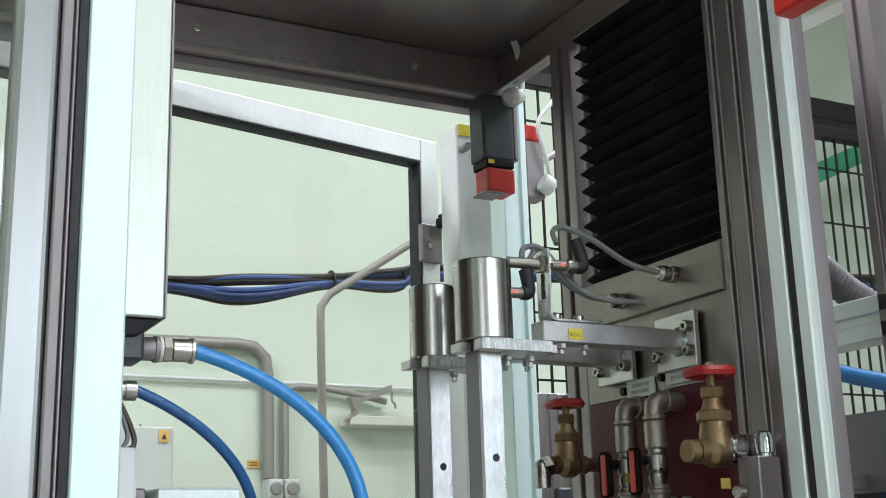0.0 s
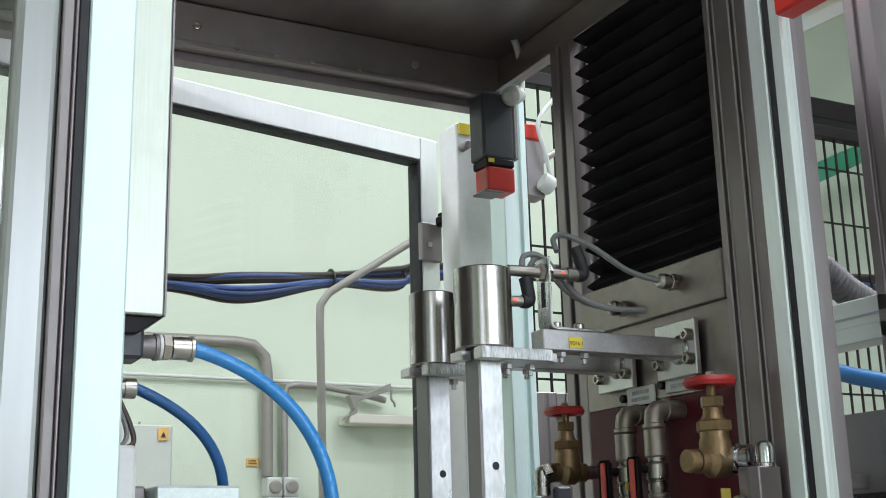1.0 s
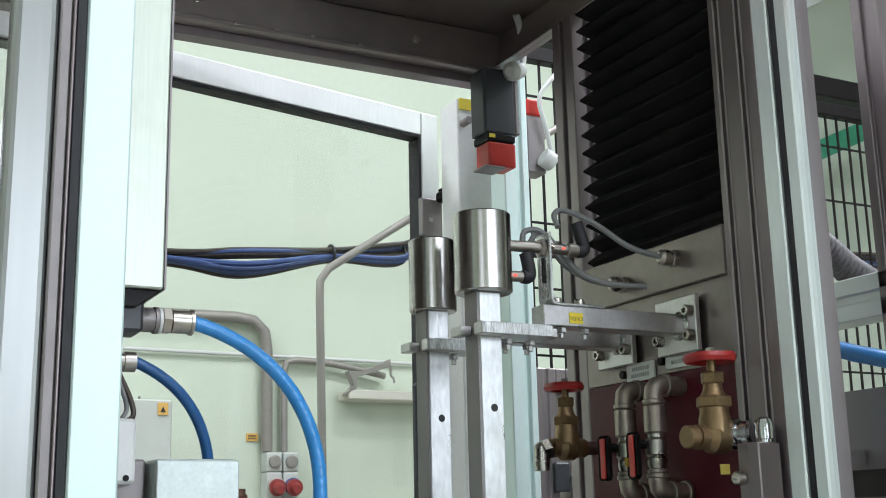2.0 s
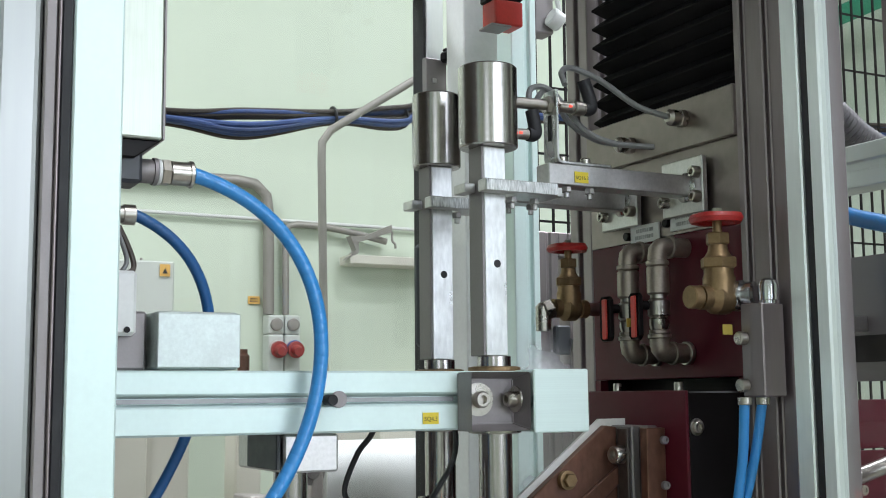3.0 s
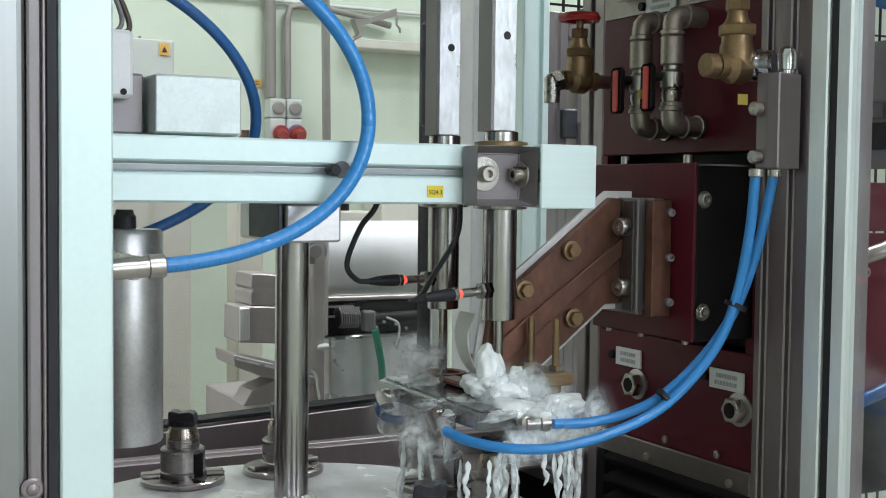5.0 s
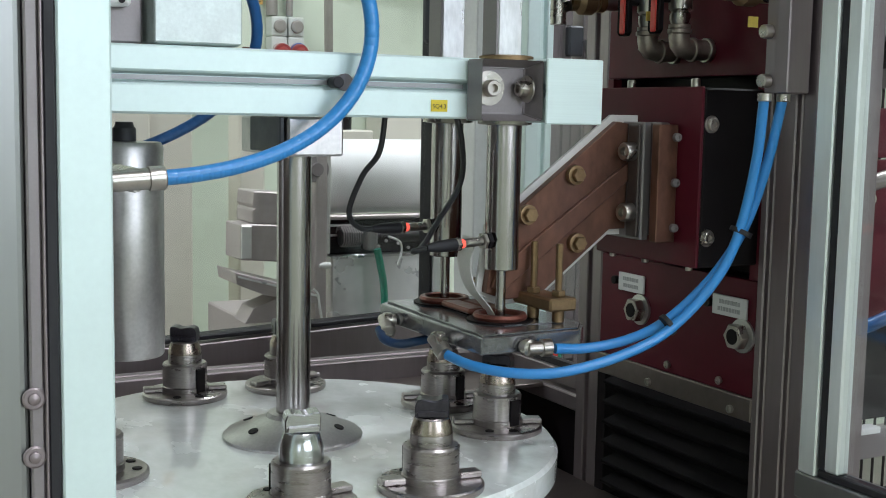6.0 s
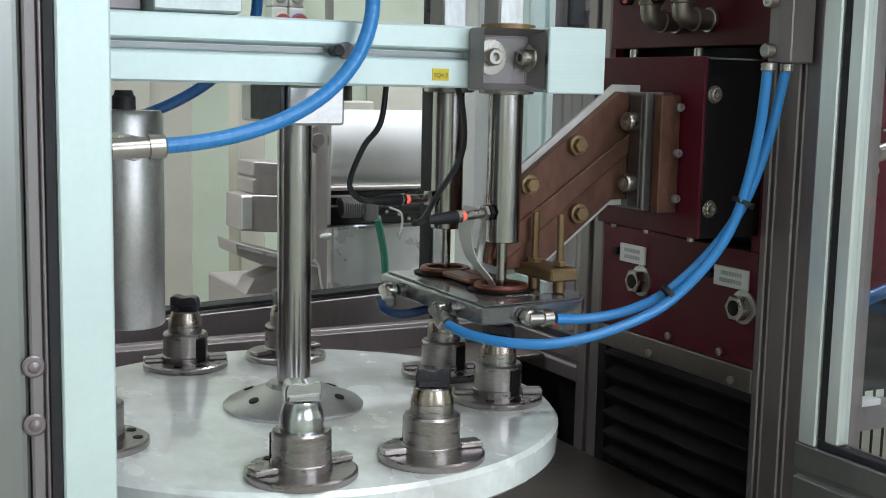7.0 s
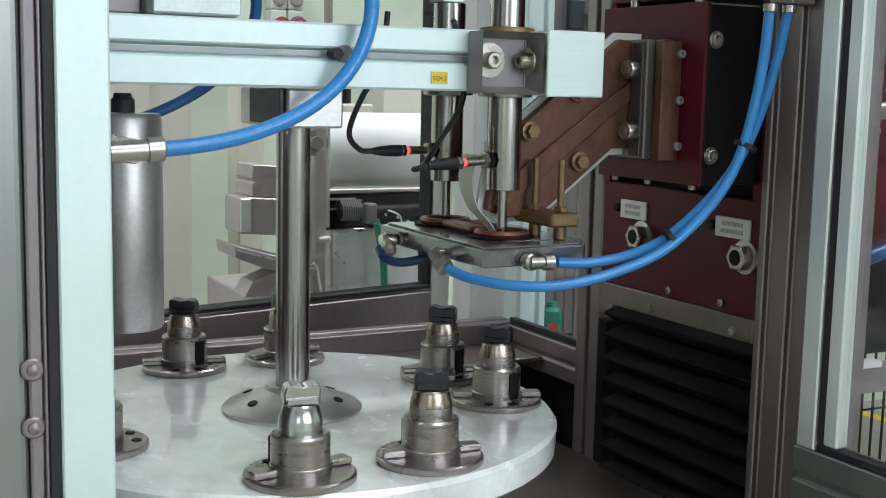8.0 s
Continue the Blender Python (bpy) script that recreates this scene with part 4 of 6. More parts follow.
def coil_head():
    c = carried(thing("quench_coil", (0.62, 1.07, 1.063), "dark quench block with two copper coil rings", "inductor coil"))
    bm = B()
    outline = [(0.553, 0.966), (0.668, 0.970), (0.688, 0.995), (0.688, 1.19), (0.56, 1.195), (0.549, 1.185)]
    prism(bm, outline, "z", 1.066, 1.083, 0.0012)
    part("block", bm, M_WETSTEEL, c)
    part("cover_plate", prism(B(), [(0.556, 0.969), (0.666, 0.973), (0.685, 0.997), (0.685, 1.187), (0.561, 1.192)], "z", 1.0832, 1.0850, 0.0004), M_WETSTEEL, c)
    part("water_film", prism(B(), [(0.60, 1.005), (0.66, 1.0), (0.665, 1.17), (0.60, 1.175)], "z", 1.0851, 1.0858, 0.0003), M_WETSTEEL, c)
    for y in ROD_Y:
        part("bore", lathe(B(), (ROD_X, y, 1.0858), (0, 0, 1), [(0, 0.034), (0.0008, 0.034)], 32), M_BLACKPAINT, c)
        bm = B()
        lathe(bm, (ROD_X, y, 1.0866), (0, 0, 1), [(0, 0.022), (0.0, 0.0265), (0.003, 0.028), (0.006, 0.0265), (0.0065, 0.0225), (0.005, 0.0205), (0.0, 0.0205)], 36, caps=False)
        part("coil_ring", bm, M_COPPER_RING, c)
        # flat black disc that paints the dark depth inside the ring
        part("bore_shade", lathe(B(), (ROD_X, y, 1.0868), (0, 0, 1), [(0, 0.0204), (0.001, 0.0204)], 28), M_INK, c)
    bm = B()
    box(bm, 0.594, 0.616, 1.066, 1.128, 1.0868, 1.0928, 0.002), box(bm, 0.618, 0.638, 1.060, 1.125, 1.0868, 1.0928, 0.002)
    part("coil_link", bm, M_COPPER_RING, c)
    br = part("clamp_bar", box(B(), 0.641, 0.673, 0.985, 1.155, 1.099, 1.112, 0.002), M_BRASS, c, "brass clamp bar with two long studs")
    for x, y in ((0.660, 1.0), (0.650, 1.031)):
        part("stud", rod(B(), (x, y, 1.0855), (x, y, 1.165), 0.0036, 10), M_BRASS, br)
        part("stud_nut", hexa(B(), (x, y, 1.1125), (x, y, 1.118), 0.0075), M_BRASS, br)
        part("spacer", rod(B(), (x, y, 1.0858), (x, y, 1.0988), 0.0062, 14), M_BRASS, br)
    for p, d in (((0.5485, 1.033, 1.071), (-1, -0.25, 0)), ((0.600, 0.9665, 1.0715), (0.1, -1, 0)), ((0.5485, 1.146, 1.0715), (-1, 0.1, 0))):
        p, d = Vector(p), Vector(d).normalized()
        e = part("elbow_fitting", lathe(B(), p, d, [(0, 0.0065), (0.004, 0.0065), (0.0045, 0.0085), (0.012, 0.0085), (0.014, 0.006)], 14), M_NICKEL, c)
        side = Vector((1, -0.1, 0.0)) if abs(d.x) < 0.9 else (Vector((0.15, -0.8, -0.55)) if p.y < 1.1 else Vector((-0.15, -0.85, -0.45)))
        side.normalize()
        q = p + d * 0.012
        part("push_in_collar", lathe(B(), q - side * 0.004, side, [(0, 0.0065), (0.014, 0.0065), (0.0145, 0.0085), (0.024, 0.0085), (0.025, 0.006)], 14), M_NICKEL, e)
    hs = carried(thing("cooling_hose", (0.72, 0.92, 1.05), "pair of blue water hoses tied together below the manifold", "hose"))
    part("hose", tube(B(), [(0.625, 0.950, 1.0705), (0.66, 0.945, 1.0695), (0.70, 0.932, 1.078), (0.735, 0.918, 1.098), (0.775, 0.903, 1.140), (0.800, 0.890, 1.188), (0.814, 0.878, 1.25), (0.819, 0.866, 1.316)], 0.0050, 14, 48), M_HOSE, hs)
    part("hose", tube(B(), [(0.5395, 1.008, 1.060), (0.549, 0.978, 1.055), (0.574, 0.946, 1.052), (0.615, 0.926, 1.053), (0.67, 0.914, 1.065), (0.722, 0.906, 1.087), (0.765, 0.895, 1.130), (0.787, 0.885, 1.178), (0.797, 0.875, 1.25), (0.7975, 0.868, 1.316)], 0.0050, 14, 54), M_HOSE, hs)
    part("hose", tube(B(), [(0.5265, 1.138, 1.0645), (0.526, 1.122, 1.056), (0.540, 1.108, 1.053), (0.575, 1.105, 1.058)], 0.0048, 12, 16), M_HOSE_NAVY, hs, "short navy hose")
    for p, d in (((0.7935, 0.8875, 1.184), (0.35, -0.15, 0.9)), ((0.729, 0.912, 1.093), (0.8, -0.2, 0.55))):
        part("cable_tie", lathe(B(), Vector(p), Vector(d), [(-0.0024, 0.0112), (0.0024, 0.0112)], 16), M_BLACK, hs, "black cable tie")


def elbow(bm, x, y, z, s):
    """Threaded right-angle fitting: beaded ends and a knuckle, from the panel to a vertical leg (s: up or down)."""
    tube(bm, [(XP - 0.001, y, z), (x + 0.012, y, z), (x + 0.005, y, z + s * 0.0012), (x + 0.0012, y, z + s * 0.005), (x, y, z + s * 0.012), (x, y, z + s * 0.022)], 0.0113, 16)
    lathe(bm, (x, y, z + s * 0.016), (0, 0, s), [(0, 0.0113), (0.001, 0.0132), (0.005, 0.0132), (0.006, 0.0113)], 18)
    lathe(bm, (x + 0.015, y, z), (1, 0, 0), [(0, 0.0113), (0.001, 0.0132), (0.005, 0.0132), (0.006, 0.0113)], 18)


def water_valves():
    # manifold with gate valve in front of the post
    m = carried(thing("water_manifold", (0.82, 0.885, 1.316), "bare aluminium water manifold block with hose outlets", "manifold"))
    part("block", prism(B(), [(0.803, 0.876), (0.8035, 0.862), (0.808, 0.850), (0.8415, 0.856), (0.845, 0.876)], "z", 1.317, 1.408, 0.0012), M_ALU_GREY, m)
    for x, y in ((0.7975, 0.868), (0.819, 0.866)):
        part("outlet", rod(B(), (x, y, 1.3168), (x, y, 1.309), 0.0068, 14), M_NICKEL, m)
    for z in (1.328, 1.374):
        part("plug", rod(B(), (0.8028, 0.870, z), (0.793, 0.870, z), 0.0066, 12), M_NICKEL, m)
    part("tag", box(B(), 0.784, 0.796, 0.880, 0.881, 1.378, 1.388, 0), M_TAG, m)

    def gate_valve(x, y, z, s, group, label):
        v = carried(thing("gate_valve", (x, y, z), label, "gate valve", group))
        body = part("valve_body", lathe(B(), (x - 0.026 * s, y, z), (1, 0, 0), [(0, 0.0125 * s), (0.010 * s, 0.0125 * s), (0.011 * s, 0.0105 * s), (0.018 * s, 0.0165 * s), (0.034 * s, 0.0165 * s), (0.041 * s, 0.0105 * s), (0.042 * s, 0.0125 * s), (0.052 * s, 0.0125 * s)], 20), M_BRASS, v)
        part("bonnet", lathe(B(), (x, y, z), (0, 0, 1), [(0, 0.0165 * s), (0.020 * s, 0.0165 * s), (0.024 * s, 0.0150 * s), (0.030 * s, 0.0150 * s)], 20), M_BRASS, v)
        part("bonnet_nut", hexa(B(), (x, y, z + 0.0302 * s), (x, y, z + 0.0415 * s), 0.0188 * s), M_BRASS, v)
        part("neck", lathe(B(), (x, y, z + 0.0417 * s), (0, 0, 1), [(0, 0.0140 * s), (0.006 * s, 0.0105 * s), (0.0125 * s, 0.0095 * s)], 18), M_BRASS, v)
        part("packing_nut", hexa(B(), (x, y, z + 0.0545 * s), (x, y, z + 0.0665 * s), 0.0122 * s), M_BRASS, v)
        part("spindle", rod(B(), (x, y, z + 0.0667 * s), (x, y, z + 0.0855 * s), 0.0048 * s, 12), M_BRASS, v)
        bm = B()
        R, k = 0.0232 * s, 30
        prof = [(-0.0045, R - 0.004), (-0.0045, R + 0.002), (0.0, R + 0.0042), (0.0045, R + 0.002), (0.005, R - 0.004), (0.0, R - 0.0065), (-0.0045, R - 0.004)]
        lathe(bm, (x, y, z + 0.081 * s), (0, 0, 1), prof, k, caps=False)
        for v_ in bm.verts:
            d = Vector((v_.co.x - x, v_.co.y - y, 0))
            if d.length > R - 0.001:
                a = math.atan2(d.y, d.x)
                v_.co += d.normalized() * 0.0012 * math.cos(5 * a)
        hw = part("handwheel", bm, M_WHEEL, v, "red painted handwheel")
        part("handwheel_web", lathe(B(), (x, y, z + 0.0805 * s), (0, 0, 1), [(0, R - 0.004), (0.002, R - 0.004), (0.003, 0.009), (0.006, 0.008)], 24), M_WHEEL, hw)
        part("wheel_nut", hexa(B(), (x, y, z + 0.0875 * s), (x, y, z + 0.092 * s), 0.005 * s), M_NICKEL, v)
        return v

    v = gate_valve(0.801, 0.903, 1.416, 1.0, "gate valves", "brass gate valve with a red handwheel above the manifold")
    part("inlet_nut", rod(B(), (0.7747, 0.903, 1.416), (0.762, 0.903, 1.416), 0.0118, 20), M_BRASS, v)
    part("union", lathe(B(), (0.8195, 0.897, 1.419), (0.45, -1, 0), [(0, 0.0155), (0.006, 0.0155), (0.0065, 0.0115), (0.011, 0.0115), (0.012, 0.0135), (0.018, 0.0135), (0.020, 0.009)], 18), M_BLANK, v)
    part("elbow", lathe(B(), (0.830, 0.864, 1.4085), (0, 0, 1), [(0, 0.0075), (0.003, 0.0075), (0.0035, 0.0098), (0.018, 0.0098), (0.023, 0.0080), (0.0255, 0.004)], 18), M_BLANK, v)
    v2 = gate_valve(0.820, 1.203, 1.426, 0.93, "gate valves", "brass gate valve with a dull red handwheel on the far side")
    part("inlet_nut", hexa(B(), (0.7955, 1.203, 1.426), (0.784, 1.206, 1.422), 0.0135), M_NICKEL, v2)
    part("elbow", lathe(B(), (0.784, 1.206, 1.398), (0, 0, 1), [(0, 0.0095), (0.03, 0.0095), (0.034, 0.006)], 14), M_NICKEL, v2)
    part("pipe_stub", rod(B(), (0.8445, 1.203, 1.426), (XP - 0.001, 1.203, 1.426), 0.0085, 14), M_NICKEL, v2)
    # two ball valves between elbows
    for y in (1.105, 1.049):
        b = carried(thing("ball_valve", (0.84, y, 1.37), "nickel ball valve with red lever between two elbows", "ball valve", "ball valves"))
        x = 0.838
        bm = B()
        elbow(bm, x, y, 1.487, -1)
        part("upper_elbow", bm, M_FITTING, b)
        part("upper_collar", rod(B(), (x, y, 1.4648), (x, y, 1.432), 0.0128, 18), M_FITTING, b)
        part("valve_body", lathe(B(), (x, y, 1.3925), (0, 0, 1), [(0, 0.0095), (0.005, 0.0112), (0.0115, 0.0112), (0.013, 0.0095), (0.016, 0.0125), (0.032, 0.0128), (0.0352, 0.0095), (0.0393, 0.0095)], 18), M_NICKEL, b)
        part("stem", rod(B(), (x - 0.009, y + 0.004, 1.42), (x - 0.021, y + 0.006, 1.42), 0.005, 12), M_BLACKPAINT, b)
        bm = box(B(), -0.0035, 0.0, -0.0105, 0.0105, -0.036, 0.016, 0.004)
        for v_ in bm.verts:
            v_.co = Vector((x - 0.0215, y + 0.012, 1.418)) + v_.co
        lv = part("lever", bm, M_BLACKPAINT, b)
        bm = box(B(), -0.0025, 0.0, -0.0048, 0.0048, -0.034, 0.013, 0.0012)
        for v_ in bm.verts:
            v_.co = Vector((x - 0.0252, y + 0.012, 1.418)) + v_.co
        part("lever_grip", bm, M_RED_BRIGHT, lv, "red lever grip")
        part("lower_collar", rod(B(), (x, y, 1.3922), (x, y, 1.388), 0.0118, 18), M_FITTING, b)
        bm = B()
        elbow(bm, x, y, 1.366, 1)
        part("lower_elbow", bm, M_FITTING, b)
        part("wall_ring", rod(B(), (XP - 0.001, y, 1.366), (XP - 0.007, y, 1.366), 0.0135, 18), M_NICKEL, b)
        if y < 1.1:
            part("tag", box(B(), x - 0.03, x - 0.022, y + 0.02, y + 0.021, 1.396, 1.406, 0), M_TAG, b)


def carrier_arms():
    for k, (y, x0) in enumerate(((1.02, 0.675), (1.142, 0.675))):
        a = carried(thing("carrier_arm", (0.76, y + 0.012, 1.535), "bright steel carrier arm bolted to the head panel", "carrier arm", "carrier arms"))
        z0, z1 = 1.543, 1.566
        part("bar", box(B(), x0, 0.8675, y, y + 0.025, z0, z1, 0.0012), M_ZINC, a)
        pl = part("mounting_plate", box(B(), 0.868, XP - 0.0045, y - 0.018, y + 0.055, z0 - 0.02, z1 + 0.022, 0.0012), M_ZINC, a)
        for dy, dz in ((-0.010, 0.026), (-0.010, -0.002), (0.046, 0.026), (0.046, -0.002)):
            socket_screw(pl, (0.868, y + dy, z0 + dz), (-1, 0, 0), 0.0068, 0.010)
        part("weld_seam", lathe(B(), (0.8676, y + 0.0125, (z0 + z1) / 2), (-1, 0, 0), [(0, 0.0175), (0.002, 0.016), (0.004, 0.012)], 16), M_MILLED, a)
        # clamp plate round the square guide bar, with a rough milled edge
        cl = B()
        ya = ROD_Y[k]
        x0c, x1c = (0.586, 0.674) if k == 0 else (0.5865, 0.668)
        box(cl, x0c, x1c, ya - 0.036, ya - 0.0205, 1.527, 1.5390, 0.0008), box(cl, 0.6385, 0.690, ya - 0.020, ya + 0.02, 1.529, 1.5390, 0.0008)
        box(cl, 0.580, 0.5925, ya - 0.004, ya + 0.02, 1.529, 1.5390, 0.0008)
        plate = part("clamp_plate", cl, M_ZINC, a)
        part("milled_edge", box(B(), x0c + 0.001, x1c - 0.001, ya - 0.0372, ya - 0.0362, 1.5275, 1.5385, 0), M_MILLCUT, plate)
        part("milled_top", box(B(), x0c + 0.001, x1c - 0.001, ya - 0.0355, ya - 0.021, 1.5391, 1.5396, 0), M_MILLCUT, plate)
        for x in (0.634, 0.662, 0.703, 0.733):
            z = 1.5268 if x < 0.7 else 1.5428
            s = part("clamp_bolt", hexa(B(), (x, ya - 0.008, z), (x, ya - 0.008, z - 0.006), 0.0055), M_ZINC, a)
            part("bolt_end", rod(B(), (x, ya - 0.008, z - 0.0062), (x, ya - 0.008, z - 0.012), 0.003, 10), M_ZINC, s)
    # sensor bracket on the near arm
    s = carried(thing("sensor_bracket", (0.70, 1.035, 1.558), "bent bright strip holding a proximity sensor", "sensor bracket"))
    bm = B()
    pts = [(0.7565, 1.5662), (0.694, 1.5662), (0.6885, 1.568), (0.686, 1.573), (0.686, 1.6475), (0.6892, 1.6475), (0.6892, 1.5735), (0.691, 1.570), (0.695, 1.5692), (0.7565, 1.5692)]
    prism(bm, pts, "y", 1.020, 1.046, 0.0006)
    part("strip", bm, M_MILLED, s)
    part("adjusting_slot", box(B(), 0.6852, 0.6858, 1.030, 1.036, 1.592, 1.620, 0), M_INK, s)
    for x in (0.703, 0.733):
        socket_screw(s, (x, 1.036, 1.5692), (0, 0, 1), 0.0058, 0.008)
    sn = part("sensor_body", rod(B(), (0.640, 1.033, 1.6305), (0.7165, 1.033, 1.6320), 0.0062, 18), M_NICKEL, s)
    part("sensor_nut", hexa(B(), (0.6800, 1.033, 1.6314), (0.6855, 1.033, 1.6315), 0.0105), M_NICKEL, sn)
    part("sensor_nut", hexa(B(), (0.6896, 1.033, 1.6316), (0.6955, 1.033, 1.6317), 0.0105), M_NICKEL, sn)
    part("status_led", rod(B(), (0.7075, 1.0262, 1.6318), (0.7105, 1.0262, 1.6318), 0.0015, 8), M_LED, sn)
    part("plug_ring", lathe(B(), (0.7166, 1.033, 1.632), (1, 0, 0), [(0, 0.007), (0.001, 0.0082), (0.0095, 0.0082), (0.0105, 0.0072), (0.014, 0.0072)], 14), M_NICKEL, sn)
    bm = B()
    tube(bm, [(0.7306, 1.033, 1.632), (0.7375, 1.033, 1.6325), (0.7405, 1.033, 1.637), (0.7375, 1.034, 1.650), (0.7325, 1.035, 1.665)], 0.0076, 12, 16)
    part("angled_plug", bm, M_BLACK, s, "black angled cable plug")
    sm = part("lower_sensor", rod(B(), (0.640, 1.033, 1.5962), (0.6575, 1.033, 1.597), 0.006, 16), M_NICKEL, s)
    part("status_led", rod(B(), (0.6435, 1.0268, 1.5965), (0.647, 1.0268, 1.5965), 0.0015, 8), M_LED, sm)
    bm = B()
    tube(bm, [(0.6577, 1.033, 1.597), (0.6645, 1.033, 1.597), (0.6675, 1.033, 1.601), (0.6665, 1.034, 1.612), (0.6645, 1.035, 1.624)], 0.0074, 12, 16)
    part("angled_plug", bm, M_BLACK, sm)
    part("cable", tube(B(), [(0.6645, 1.035, 1.624), (0.6655, 1.042, 1.640), (0.674, 1.05, 1.653), (0.690, 1.052, 1.657), (0.706, 1.052, 1.650), (0.722, 1.052, 1.634), (0.745, 1.05, 1.612), (0.778, 1.045, 1.6005), (0.83, 1.04, 1.600)], 0.0034, 8, 30), M_CABLE, s)
    t = carried(thing("arm_tag", (0.705, 1.0195, 1.546), "small yellow tag lettered SQ16.3 on the arm", "tag"))
    g = part("plate", box(B(), 0.7075, 0.725, 1.0188, 1.0196, 1.5465, 1.5585, 0), M_YELLOW, t)
    write("SQ16.3", (0.7083, 1.0184, 1.5500), 0.0056, t)


def guide_rods():
    for k, y in enumerate(ROD_Y):
        g = carried(thing("guide_rod", (ROD_X, y, 1.09), "turned steel weight on a bright guide bar and shaft", "guide rod", "guide rods"), "rods")
        x = ROD_X - (0.0035 if k == 0 else 0.0015)
        w = 0.0312 if k == 0 else 0.0275
        top = 1.6285 if k == 0 else 1.626
        part("weight", lathe(B(), (x, y, 1.5415), (0, 0, 1), [(0, w - 0.0015), (0.0015, w), (top - 1.543, w), (top - 1.5415, w - 0.0015)], 56), M_STEEL, g)
        part("square_bar", box(B(), x - 0.0135, x + 0.0125, y - 0.0135, y + 0.0135, 1.3245, 1.5413, 0.0008), M_MILLED, g)
        # grey slip that paints the bar's side face as turned from the light
        part("bar_side_shade", box(B(), x - 0.0165, x - 0.0137, y - 0.0135, y + 0.0135, 1.3245, 1.5413, 0.0005), M_CASTGREY, g, "side face of the guide bar, painted dark as shaded")
        part("cross_hole", lathe(B(), (x + 0.001, y - 0.0134, 1.419), (0, -1, 0), [(0, 0.0042), (0.0003, 0.0042)], 16), M_INK, g)
        part("shaft", rod(B(), (ROD_X, y, 1.135), (ROD_X, y, 1.3243), 0.0172, 36, 0.0006), M_CHROME, g)
        part("push_rod", rod(B(), (ROD_X, y, 1.067), (ROD_X, y, 1.1348), 0.0052, 16), M_CHROME, g)


def probes():
    """Two proximity sensors on the guide shafts with black cables."""
    for k, (p, q) in enumerate((((0.597, 1.155, 1.1685), (-1, -0.1, -0.01)), ((0.5965, 1.03, 1.1655), (-1, -0.12, -0.06)))):
        p, d = Vector(p), Vector(q).normalized()
        s = carried(thing("proximity_sensor", p, "slim proximity sensor with glowing orange ring and black cable", "sensor", "shaft sensors"), "rods")
        part("lock_nut", hexa(B(), p, p + d * 0.005, 0.0085), M_BLACKPAINT, s)
        part("lock_nut", hexa(B(), p + d * 0.006, p + d * 0.010, 0.0085), M_NICKEL, s)
        part("barrel", rod(B(), p + d * 0.010, p + d * 0.032, 0.0045, 14), M_NICKEL, s)
        part("led_ring", rod(B(), p + d * 0.0322, p + d * 0.0365, 0.0046, 14), M_LED, s)
        part("coupling", hexa(B(), p + d * 0.0367, p + d * 0.042, 0.0068), M_NICKEL, s)
        part("plug", lathe(B(), p + d * 0.0422, d, [(0, 0.0062), (0.006, 0.0064), (0.022, 0.0055), (0.034, 0.0035)], 14), M_BLACK, s)
        e = p + d * 0.075
        if k == 0:
            pts = [e, e + Vector((-0.016, 0, 0.002)), e + Vector((-0.032, -0.01, 0.020)), e + Vector((-0.026, -0.03, 0.058)), e + Vector((-0.016, -0.05, 0.085)), e + Vector((-0.014, -0.06, 0.14))]
        else:
            pts = [e, e + Vector((-0.010, 0.01, -0.004)), e + Vector((0.01, 0.03, -0.002)), e + Vector((0.038, 0.055, 0.018)), e + Vector((0.068, 0.06, 0.06)), e + Vector((0.062, 0.05, 0.105)), e + Vector((0.045, 0.04, 0.14))]
        part("cable", tube(B(), pts, 0.003, 8, 36), M_CABLE_B, s)


BELLOWS = []


def bellows():
    for name, zfix, zmove, n, group in (("upper_bellows", 2.043, 1.661, 15, "up"), ("lower_bellows", 0.45, 0.968, 20, "down")):
        b = thing("bellows", (0.905, 1.115, min(zfix, zmove)), "black folded bellows guarding the slide", "bellows", "slide bellows")
        pitch = (zmove - zfix) / n
        h = abs(pitch) * 0.5
        me = None
        for k in range(n):
            bm = B()
            y0, y1, x0 = 0.962, 1.239, 0.89
            rows = []
            for zz, o in ((-h, 0.014), (-h * 0.1, 0.0), (h * 0.1, 0.0), (h, 0.014)):
                rows.append([bm.verts.new((x0 + o + 0.05 - 0.05, y0 + o, zz)), bm.verts.new((x0 + o, y1 - o * 0.9, zz)), bm.verts.new((x0 + 0.03 + o, y1 - o * 0.9, zz)), bm.verts.new((x0 + 0.03 + o, y0 + o, zz))])
            for a, c in zip(rows, rows[1:]):
                for i in range(4):
                    bm.faces.new((a[i], a[(i + 1) % 4], c[(i + 1) % 4], c[i]))
            bm.faces.new(rows[0]), bm.faces.new(list(reversed(rows[-1])))
            o = Vector(b.location)
            if me is None:
                for v in bm.verts:
                    v.co -= Vector((o.x, o.y, 0))
                me = mesh_of("fold", bm, M_BELLOWS)
            else:
                bm.free()
            f = new("fold", me)
            f.parent = b
            zc = zfix + pitch * (k + 0.5)
            f.location = (0, 0, zc - o.z)
            BELLOWS.append((f, zc - o.z, (k + 0.5) / n))


